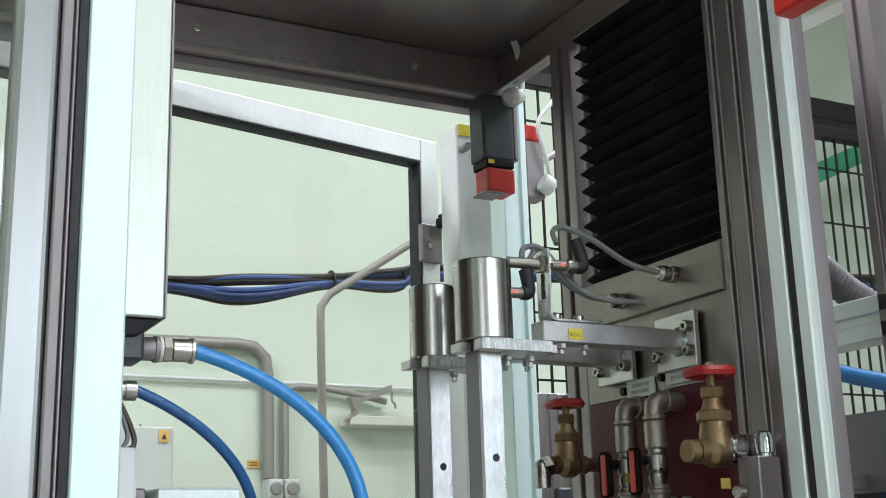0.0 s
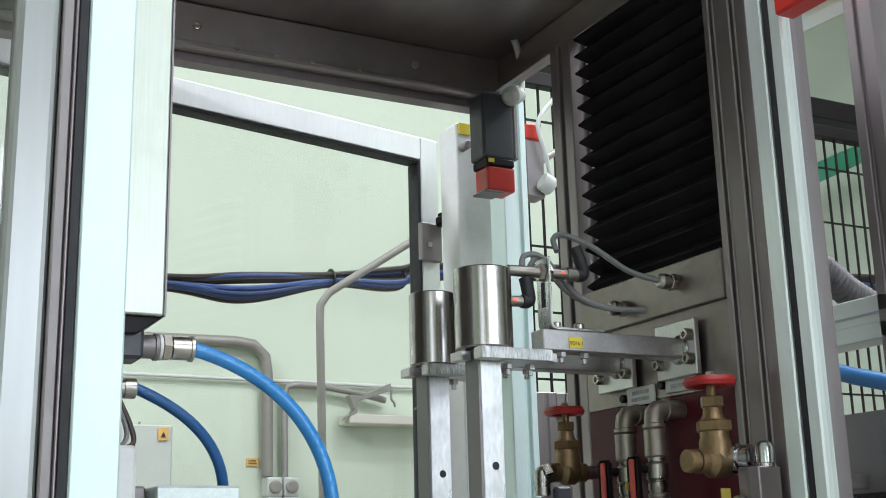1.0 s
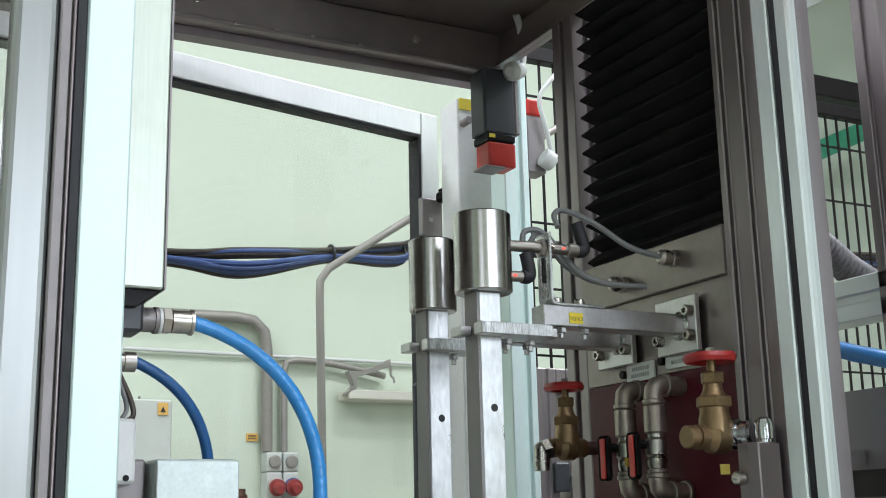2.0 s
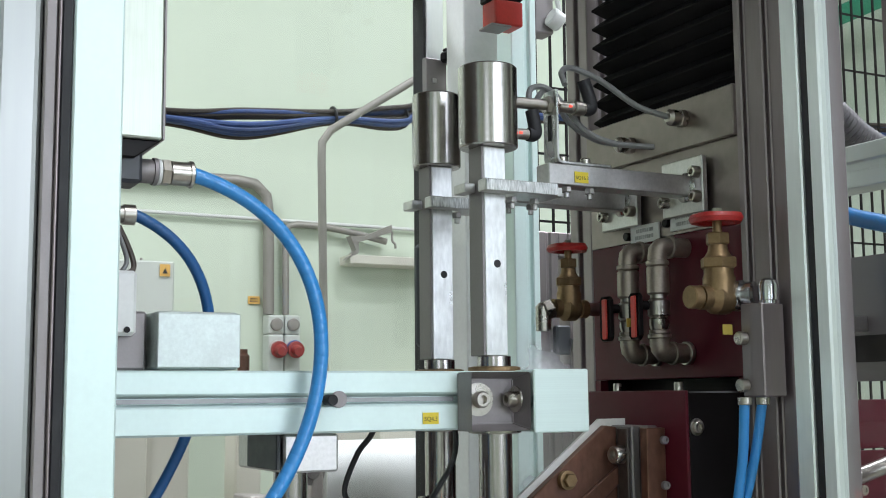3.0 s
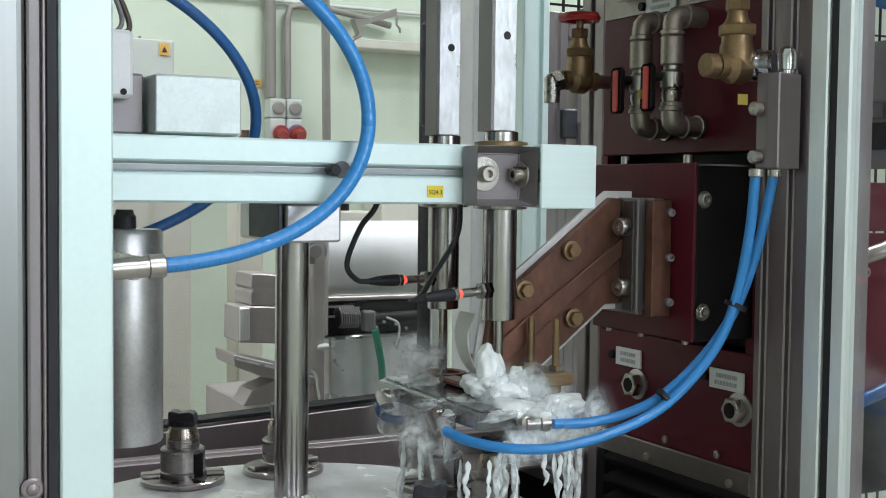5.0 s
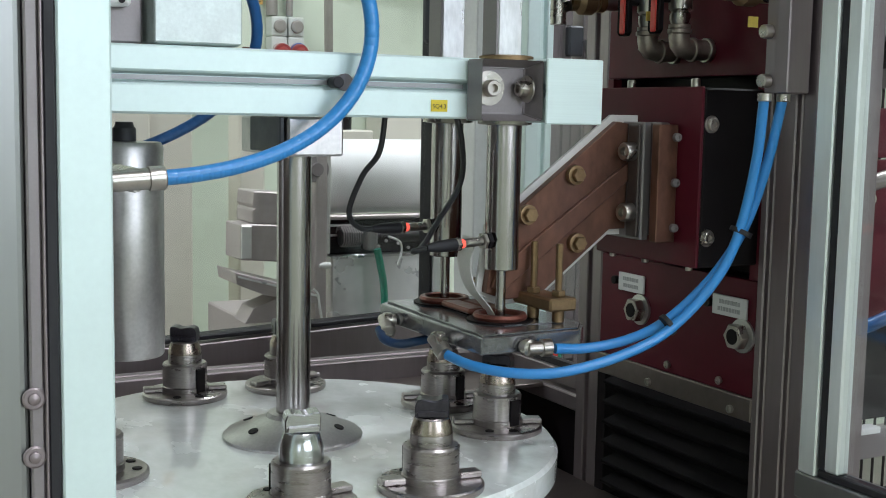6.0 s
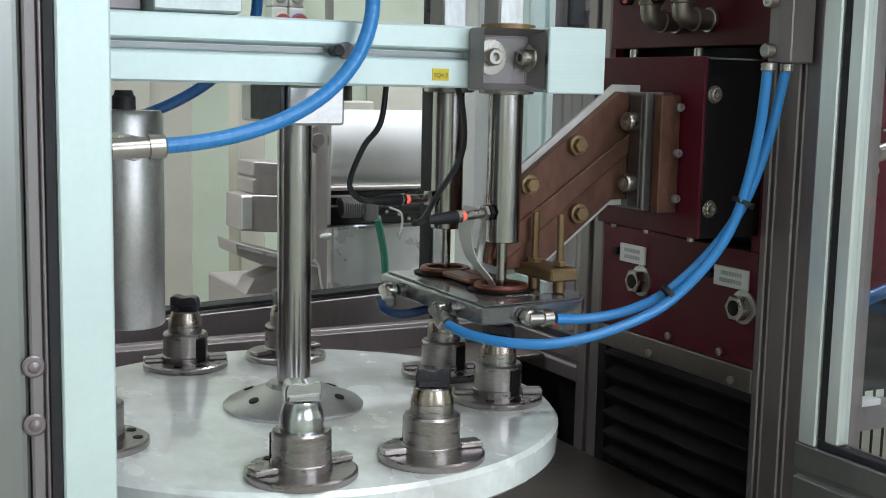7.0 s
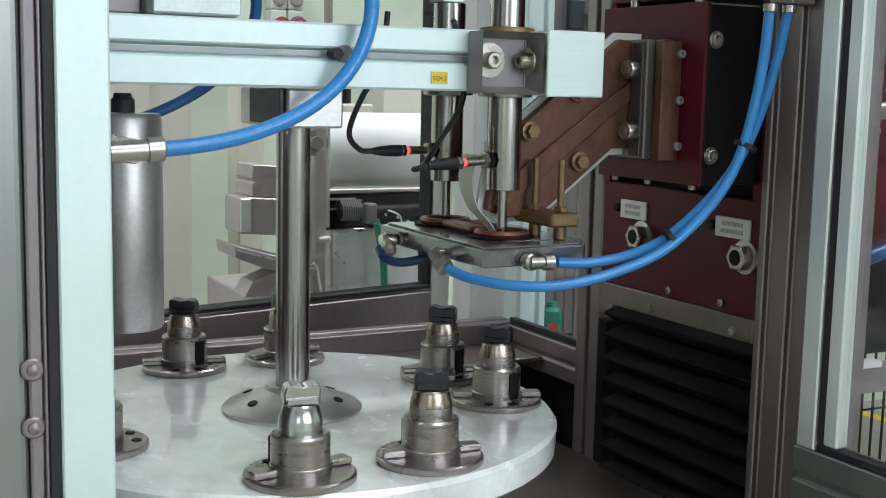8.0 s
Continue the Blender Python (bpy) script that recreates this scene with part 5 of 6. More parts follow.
# ---- lifting cylinder on the left with its bending air hoses ----
def lift_cylinder():
    c = carried(thing("air_cylinder", (0.262, 1.14, 1.06), "grey aluminium air cylinder with a nickel fitting", "air cylinder"), "lift")
    part("barrel", lathe(B(), (0.262, 1.14, 1.058), (0, 0, 1), [(0, 0.034), (0.003, 0.036), (0.198, 0.036), (0.203, 0.0335), (0.203, 0.006)], 48), M_ZINC, c)
    part("nose_nut", lathe(B(), (0.262, 1.14, 1.2615), (0, 0, 1), [(0, 0.011), (0.012, 0.011), (0.014, 0.009), (0.018, 0.008)], 18), M_DARK, c)
    part("pipe_elbow", lathe(B(), (0.235, 0.985, 1.234), (0, 1, 0.0), [(0, 0.0095), (0.004, 0.0105), (0.12, 0.0105)], 16), M_NICKEL, c)
    fit = part("swivel_fitting", lathe(B(), (0.222, 0.98, 1.234), (1, 0, 0), [(-0.01, 0.006), (-0.008, 0.0085), (0.0, 0.0088), (0.022, 0.0088), (0.0225, 0.0102), (0.035, 0.0102), (0.036, 0.0095)], 20), M_NICKEL, c, "nickel swivel hose fitting", at=(0.222, 0.98, 1.234))
    return fit


HOSES = []


def lift_fittings():
    b = thing("valve_cover", (0.20, 0.86, 1.5), "brushed aluminium cover box with an air outlet below", "cover box")
    part("cover", box(B(), 0.185, 0.2435, 0.95, 1.03, 1.538, 2.09, 0.0015), M_COVER, b)
    part("cover_edge", box(B(), 0.2438, 0.2455, 0.95, 1.03, 1.538, 2.09, 0), M_CASTGREY, b)
    bm = B()
    prism(bm, [(0.186, 1.5375), (0.2435, 1.5375), (0.222, 1.522), (0.186, 1.522)], "y", 0.955, 1.028, 0.001)
    part("cover_lip", bm, M_BLACKPAINT, b)
    a = thing("air_outlet", (0.25, 0.98, 1.507), "dark valve port with a nickel push-in fitting", "air fitting")
    part("port", box(B(), 0.19, 0.238, 0.962, 0.998, 1.493, 1.522, 0.003), M_DARK, a)
    part("port_nut", lathe(B(), (0.2382, 0.98, 1.507), (1, 0, 0), [(0, 0.0105), (0.012, 0.0105), (0.0122, 0.012), (0.0155, 0.012)], 18), M_CASTGREY, a)
    part("tape_ring", rod(B(), (0.2542, 0.98, 1.507), (0.257, 0.98, 1.507), 0.0115, 18), M_WHITE, a)
    part("hex", hexa(B(), (0.2572, 0.98, 1.507), (0.266, 0.98, 1.507), 0.0118), M_NICKEL, a)
    part("push_in_collar", lathe(B(), (0.2662, 0.98, 1.507), (1, 0, 0), [(0, 0.0105), (0.016, 0.0105), (0.0162, 0.0118), (0.019, 0.0118), (0.0205, 0.009)], 20), M_NICKEL, a)
    a.location += Vector((-0.0075, 0, 0.0085))
    a2 = thing("air_outlet", (0.26, 1.1, 1.489), "small nickel push-in fitting for the dark hose", "air fitting")
    part("body", lathe(B(), (0.235, 1.1, 1.491), (1, 0, 0), [(0, 0.0085), (0.022, 0.0085), (0.0222, 0.0100), (0.033, 0.0100), (0.034, 0.008)], 16), M_NICKEL, a2)
    part("port", box(B(), 0.205, 0.2348, 1.085, 1.115, 1.478, 1.53, 0.002), M_DARK, a2)
    a2.location += Vector((-0.011, 0, 0.004))
    lb = thing("terminal_box", (0.245, 1.08, 1.3455), "white terminal box beside the post", "terminal box")
    part("housing", box(B(), 0.195, 0.2535, 1.031, 1.09, 1.3465, 1.3985, 0.002), M_CASTGREY, lb)
    cv = part("cover", box(B(), 0.195, 0.2405, 1.014, 1.0305, 1.376, 1.433, 0.003), M_WHITE, lb, "white plastic cover")
    part("cover_screw", rod(B(), (0.232, 1.0139, 1.381), (0.232, 1.0125, 1.381), 0.0028, 10), M_BLACKPAINT, cv)
    part("lead", tube(B(), [(0.238, 1.06, 1.433), (0.249, 1.065, 1.440), (0.247, 1.07, 1.456), (0.237, 1.075, 1.480)], 0.0026, 8, 14), M_CABLE_BROWN, lb)
    part("lead", tube(B(), [(0.234, 1.06, 1.433), (0.242, 1.062, 1.445), (0.240, 1.07, 1.462), (0.232, 1.075, 1.484)], 0.0022, 8, 14), M_CABLE, lb)


def bezier(a, b, c, d, n):
    out = []
    for i in range(n + 1):
        u = i / n
        out.append(a * (1 - u) ** 3 + b * (3 * u * (1 - u) ** 2) + c * (3 * u * u * (1 - u)) + d * u ** 3)
    return out


def hose_path(top, ta, end, tb, length, n, ratio):
    """Curve of a set length from top (leaving along ta) to end (leaving along tb), in n equal steps."""
    lo, hi = 0.01, 0.8
    for _ in range(40):
        k = (lo + hi) / 2
        P = bezier(top, top + ta * k * ratio, end + tb * k / ratio, end, 120)
        if sum((q - p).length for p, q in zip(P, P[1:])) < length:
            lo = k
        else:
            hi = k
    cum = [0.0]
    for p, q in zip(P, P[1:]):
        cum.append(cum[-1] + (q - p).length)
    out, j = [], 0
    for i in range(n + 1):
        s = cum[-1] * i / n
        while j < len(cum) - 2 and cum[j + 1] < s:
            j += 1
        f = (s - cum[j]) / max(1e-9, cum[j + 1] - cum[j])
        out.append(P[j].lerp(P[j + 1], f))
    return out


LIFT = ((0.0, 0.0), (0.25, -0.018), (0.5, -0.044), (1.0, -0.082), (1.2, -0.09), (1.6, -0.101), (2.3, -0.107), (3.5, -0.107), (4.0, -0.104), (4.25, -0.085), (4.5, -0.044), (4.7, -0.012),
        (5.0, 0.0), (5.3, 0.0), (6.5, 0.0), (8.0, 0.0))


def lift_angle(d):
    return 3.6 + 25.3 * (-d / 0.107)


def air_hoses():
    specs = (("air_hose", Vector((0.279, 0.98, 1.5155)), Vector((0.9725, 0, -0.233)), Vector((0.258, 0.98, 1.234)), 0.0066, 0.487, 52, M_HOSE, "bright blue air hose in a wide loop", 0.937),
             ("air_hose", Vector((0.258, 1.1, 1.495)), Vector((0.93, 0, -0.36)).normalized(), Vector((0.262, 1.19, 1.245)), 0.0056, 0.405, 46, M_HOSE_DARK, "darker blue air hose in a loop behind the beam", 0.876))
    for name, top, ta, end, r, length, n, m, label, w in specs:
        h = thing(name, top, label, "hose", "air hoses")
        step = length / n
        bm = B()
        lathe(bm, (0, 0, -step * 0.22), (0, 0, 1), [(-r * 0.5, r * 0.80), (0, r), (step * 1.44, r), (step * 1.44 + r * 0.5, r * 0.80)], 16)
        me = mesh_of("hose_piece", bm, m)
        rows = [[] for _ in range(n)]
        for t, d in LIFT:
            a = radians(lift_angle(d))
            tb = Vector((math.cos(a), 0, math.sin(a)))
            e = end + Vector((0, 0, d * 0.8))
            if w < 0.9:
                a = radians(16 + 36 * min(1.0, -d / 0.07))
                tb = Vector((math.cos(a), 0, math.sin(a)))
            else:
                e = Vector((0.222, 0.98, 1.234 + d)) + tb * 0.036
            P = hose_path(top, ta, e, tb, length, n, w)
            for i in range(n):
                q = (P[i + 1] - P[i]).to_track_quat("Z", "Y")
                rows[i].append((t, Matrix.Translation(P[i] - top) @ q.to_matrix().to_4x4()))
        for i in range(n):
            s = new("hose_piece", me)
            s.parent = h
            HOSES.append((s, rows[i]))


# ---- quench water and steam: rigid drops and puffs that fly on their own ways ----
FLUID = []


def blob_mesh(name, material, seed, sx, sy, sz, rough, sub=2):
    bm = B()
    bmesh.ops.create_icosphere(bm, subdivisions=sub, radius=1)
    off = Vector((seed * 3.7, seed * 1.3, seed * 7.1))
    for v in bm.verts:
        n = noise.noise(v.co * 1.5 + off) + 0.3 * noise.noise(v.co * 3.4 + off)
        p = v.co * (1 + rough * n)
        v.co = Vector((p.x * sx, p.y * sy, p.z * sz))
    for f in bm.faces:
        f.smooth = True
    return mesh_of(name, bm, material, False)


def streak_mesh(name, material, seed, length, r):
    bm = B()
    rnd = random.Random(seed)
    n = 12
    pts = [Vector((0.004 * math.sin(k * 0.8 + seed) * k / n, 0.003 * math.cos(k * 0.6 + seed) * k / n, -length * k / n)) for k in range(n + 1)]
    rings = []
    for k, p in enumerate(pts):
        w = r * (0.35 + 0.65 * abs(math.sin(k * 0.9 + seed))) * (0.35 if k in (0, n) else 1)
        rings.append([bm.verts.new(p + Vector((w * math.cos(a), w * 0.5 * math.sin(a), 0))) for a in [2 * math.pi * i / 8 for i in range(8)]])
    for a, b in zip(rings, rings[1:]):
        for i in range(8):
            f = bm.faces.new((a[i], a[(i + 1) % 8], b[(i + 1) % 8], b[i]))
            f.smooth = True
    bm.faces.new(list(reversed(rings[0]))), bm.faces.new(rings[-1])
    return mesh_of(name, bm, material, False)


def hazy(name, color, lo, hi, scale, rough=0.4):
    """See-through white stuff: a noise sets how dense it is from place to place."""
    m = bpy.data.materials.new(name)
    m.use_nodes = True
    n, l = m.node_tree.nodes, m.node_tree.links
    b = n["Principled BSDF"]
    b.inputs["Base Color"].default_value, b.inputs["Roughness"].default_value = (*color, 1), rough
    tc, nz, mr = n.new("ShaderNodeTexCoord"), n.new("ShaderNodeTexNoise"), n.new("ShaderNodeMapRange")
    nz.inputs["Scale"].default_value, nz.inputs["Detail"].default_value = scale, 4
    mr.inputs[1].default_value, mr.inputs[2].default_value, mr.inputs[3].default_value, mr.inputs[4].default_value = 0.35, 0.65, lo, hi
    l.new(tc.outputs["Object"], nz.inputs[0]), l.new(nz.outputs[0], mr.inputs[0])
    tr, mx = n.new("ShaderNodeBsdfTransparent"), n.new("ShaderNodeMixShader")
    l.new(mr.outputs[0], mx.inputs[0]), l.new(tr.outputs[0], mx.inputs[1]), l.new(b.outputs[0], mx.inputs[2])
    l.new(mx.outputs[0], n["Material Output"].inputs[0])
    return m


def soft_sheet(name, color, dense, scale, rough=0.8):
    """Like hazy, but the density also fades out towards the rim of each sheet (its own radius is 1 in texture space)."""
    m = hazy(name, color, dense * 0.35, dense, scale, rough)
    n, l = m.node_tree.nodes, m.node_tree.links
    mx = next(k for k in n if k.bl_idname == "ShaderNodeMixShader")
    mr = next(k for k in n if k.bl_idname == "ShaderNodeMapRange")
    uv, gr, ml = n.new("ShaderNodeUVMap"), n.new("ShaderNodeTexGradient"), n.new("ShaderNodeMath")
    gr.gradient_type = "QUADRATIC_SPHERE"
    ml.operation = "MULTIPLY"
    l.new(uv.outputs[0], gr.inputs[0]), l.new(gr.outputs["Fac"], ml.inputs[0]), l.new(mr.outputs[0], ml.inputs[1])
    l.new(ml.outputs[0], mx.inputs[0])
    return m


def sheet_mesh(name, material, seed, r, wave=0.25):
    """A wavy, domed wisp; the texture space holds the distance from its middle."""
    bm = B()
    layer = bm.loops.layers.uv.new("flow")
    off = Vector((seed * 2.3, seed * 5.1, seed * 0.7))
    rings, seg = 7, 20
    rows = []
    flat = {}
    for i in range(rings + 1):
        row = []
        for k in range(seg if i else 1):
            a = 2 * math.pi * k / seg
            u, w = i / rings * math.cos(a), i / rings * math.sin(a)
            z = wave * (noise.noise(Vector((u * 1.5, w * 1.5, 0)) + off)) - 0.3 * (u * u + w * w)
            e = 1 + 0.35 * noise.noise(Vector((math.cos(a), math.sin(a), 3)) + off)
            v = bm.verts.new((r * u * e, r * z, r * w * e))
            flat[v] = (u, w)
            row.append(v)
        rows.append(row)
    for k in range(seg):
        bm.faces.new((rows[0][0], rows[1][k], rows[1][(k + 1) % seg]))
    for a, b in zip(rows[1:], rows[2:]):
        for k in range(seg):
            bm.faces.new((a[k], b[k], b[(k + 1) % seg], a[(k + 1) % seg]))
    for f in bm.faces:
        f.smooth = True
        for lp in f.loops:
            lp[layer].uv = flat[lp.vert]
    return mesh_of(name, bm, material, False)


M_FOAM = hazy("foaming_water", (0.95, 0.98, 0.965), 0.72, 1.0, 45, 0.4)
M_FILM = hazy("thin_water_film", (0.86, 0.88, 0.87), 0.25, 0.85, 60, 0.15)
M_STEAM = soft_sheet("steam", (0.85, 0.84, 0.87), 1.6, 26)
M_VEIL = soft_sheet("milky_water_veil", (0.90, 0.93, 0.92), 2.0, 90, 0.4)
M_SPRAY = soft_sheet("fine_spray", (0.84, 0.85, 0.84), 1.25, 90)


def quench_water():
    rnd = random.Random(11)
    w = thing("quench_water", (0.60, 1.06, 1.06), "white foaming quench water gushing from the coil rings", "water")
    o = Vector(w.location)
    foam = [blob_mesh("foam", M_FOAM, k, 0.024, 0.018, 0.0115, 0.34, 4) for k in range(4)] + [blob_mesh("foam", M_FOAM, 9 + k, 0.0105, 0.0105, 0.025, 0.38, 4) for k in range(3)]
    tongue = [blob_mesh("foam", M_FOAM, 60 + k, 0.0115, 0.011, 0.027, 0.3, 4) for k in range(3)]
    film = [blob_mesh("film", M_FILM, 20 + k, 0.024, 0.021, 0.005, 0.7, 3) for k in range(4)]
    veil = [sheet_mesh("veil", M_VEIL, 40 + k, 0.027 + 0.003 * k, 0.12) for k in range(4)]
    spray = [sheet_mesh("spray", M_SPRAY, 30 + k, 0.030 + 0.006 * k, 0.6) for k in range(4)]
    fall = [streak_mesh("streak", M_FOAM if k % 3 == 0 else M_FILM, k, 0.04 + 0.013 * k, 0.0034) for k in range(6)]
    pieces = []
    for k in range(5):       # gush round the near rod
        pieces.append((foam[k % 4], Vector((0.606 + 0.0085 * (k - 2), 1.024 + rnd.uniform(-0.014, 0.012), 1.098 + rnd.uniform(0, 0.008))), 0.005, 0.25))
    for k in range(5):       # one tall tongue and a smaller one
        pieces.append((tongue[k % 3], Vector(((0.598, 0.601, 0.594, 0.628, 0.642)[k], 1.024, (1.106, 1.114, 1.120, 1.096, 1.092)[k])), 0.0035, 0.15))
    for k in range(15):      # film and foam over the block
        pieces.append((film[k % 4], Vector((rnd.uniform(0.56, 0.672), rnd.uniform(0.972, 1.17), 1.0875)), 0.004, 0.3))
    for k in range(6):
        pieces.append((foam[k % 4], Vector((rnd.uniform(0.60, 0.668), rnd.uniform(0.968, 1.0), 1.087)), 0.004, 0.3))
    for k in range(4):       # spray at the far ring and off the long side
        pieces.append((spray[k % 4], Vector((0.592 + rnd.uniform(-0.03, 0.02), 1.145 + rnd.uniform(-0.03, 0.02), 1.098 + rnd.uniform(0, 0.024))), 0.010, 0.5))
    for k in range(4):
        pieces.append((spray[k % 4], Vector((0.540 + rnd.uniform(-0.014, 0.006), rnd.uniform(0.99, 1.16), rnd.uniform(1.045, 1.082))), 0.008, 0.5))
    for k in range(7):       # milky veil over the near end and down its front
        pieces.append((veil[k % 4], Vector((0.588 + 0.0145 * k, 0.9535 + rnd.uniform(0, 0.003), 1.068 + rnd.uniform(-0.018, 0.016))), 0.004, 0.12))
    for k in range(6):       # loose white sheets round the gush
        pieces.append((veil[k % 4], Vector((0.585 + 0.014 * k, 1.004 + rnd.uniform(-0.006, 0.004), 1.098 + rnd.uniform(-0.006, 0.014))), 0.006, 0.35))
    for k in range(3):       # and along the long side
        pieces.append((spray[k % 4], Vector((0.552, 1.04 + 0.045 * k, 1.060 + rnd.uniform(-0.016, 0.016))), 0.005, 0.15))
    for k in range(28):      # streaks falling from the front and the long edge
        p = Vector((rnd.uniform(0.556, 0.672), 0.9615, rnd.uniform(1.045, 1.066))) if k < 20 else Vector((0.545, rnd.uniform(0.97, 1.12), rnd.uniform(1.04, 1.062)))
        pieces.append((fall[k % 6], p, 0.005, 0.12))
    for me, p, amp, tilt in pieces:
        ob = new(me.name.split(".")[0], me)
        ob.parent = w
        hid = Vector((TC.x + rnd.uniform(-0.05, 0.05), TC.y + rnd.uniform(-0.05, 0.05), 0.868))
        start = 3.66 + rnd.uniform(0, 0.2)
        rows = [(0, Matrix.Translation(hid - o)), (3.3, Matrix.Translation(hid - o)), (3.45, Matrix.Translation(Vector((p.x, p.y, 0.90)) - o))]
        t = start
        spin = rnd.uniform(-0.5, 0.5)
        while t < 5.3:
            q = p + Vector((rnd.uniform(-amp, amp), rnd.uniform(-amp, amp), rnd.uniform(-amp, amp * 1.4)))
            spin += rnd.uniform(-0.5, 0.5)
            e = Euler((rnd.uniform(-tilt, tilt), rnd.uniform(-tilt, tilt), spin if tilt > 0.2 else 0.2 * spin)).to_matrix().to_4x4()
            rows.append((round(t, 2), Matrix.Translation(q - o) @ e))
            t += 0.14
        rows += [(5.62, Matrix.Translation(Vector((p.x, p.y, 0.92)) - o)), (5.9, Matrix.Translation(hid - o)), (8.0, Matrix.Translation(hid - o))]
        FLUID.append((ob, rows))


def steam_cloud():
    rnd = random.Random(5)
    s = thing("steam_cloud", (0.66, 1.1, 1.1), "thin grey puff of steam rising off the coil", "steam")
    o = Vector(s.location)
    puffs = [sheet_mesh("puff", M_STEAM, 50 + k, r) for k, r in enumerate((0.045, 0.055, 0.065, 0.075, 0.085))]
    for k in range(13):
        me = puffs[k % 5]
        ob = new("puff", me)
        ob.parent = s
        hid = Vector((TC.x + rnd.uniform(-0.06, 0.06), TC.y + rnd.uniform(-0.06, 0.06), 0.872))
        left = k % 4 == 0
        t0 = 2.80 + (0.35 * rnd.random() if k % 3 else 0.9 * rnd.random() - 0.3)
        a = Vector((0.615 + rnd.uniform(-0.02, 0.02), 1.10 + rnd.uniform(-0.03, 0.03), 1.06))
        up = rnd.uniform(0.85, 1.15)
        if left:
            b = Vector((0.57 + rnd.uniform(-0.10, 0.03), 1.24 + rnd.uniform(-0.04, 0.06), 1.22 + 0.05 * rnd.gauss(0, 1)))
            c = b + Vector((-0.03, 0.06, 0.20 * up))
        else:
            b = Vector((0.752 + 0.034 * rnd.gauss(0, 1), 1.125 + 0.025 * rnd.gauss(0, 1), 1.395 + 0.036 * rnd.gauss(0, 1)))
            c = b + Vector((0.02 * rnd.gauss(0, 1), 0.08, 0.16 * up))
        d = c + Vector((0.03 * rnd.gauss(0, 1), 0.22, 0.30 * up))
        e = Vector((d.x + 0.1, 1.85, 3.0))
        def at(p):
            return Matrix.Translation(p - o) @ Euler((rnd.uniform(-0.5, 0.5), rnd.uniform(-0.7, 0.7), rnd.uniform(-1.0, 0.0))).to_matrix().to_4x4()
        FLUID.append((ob, [(0, at(hid)), (round(t0 - 0.25, 2), at(hid)), (round(t0, 2), at(a)), (round(t0 + 0.42, 2), at(b)), (round(t0 + 0.95, 2), at(c)), (round(t0 + 1.7, 2), at(d)), (round(t0 + 3.2, 2), at(e)), (8.0, at(e + Vector((0.2, 0.1, 0.7))))]))


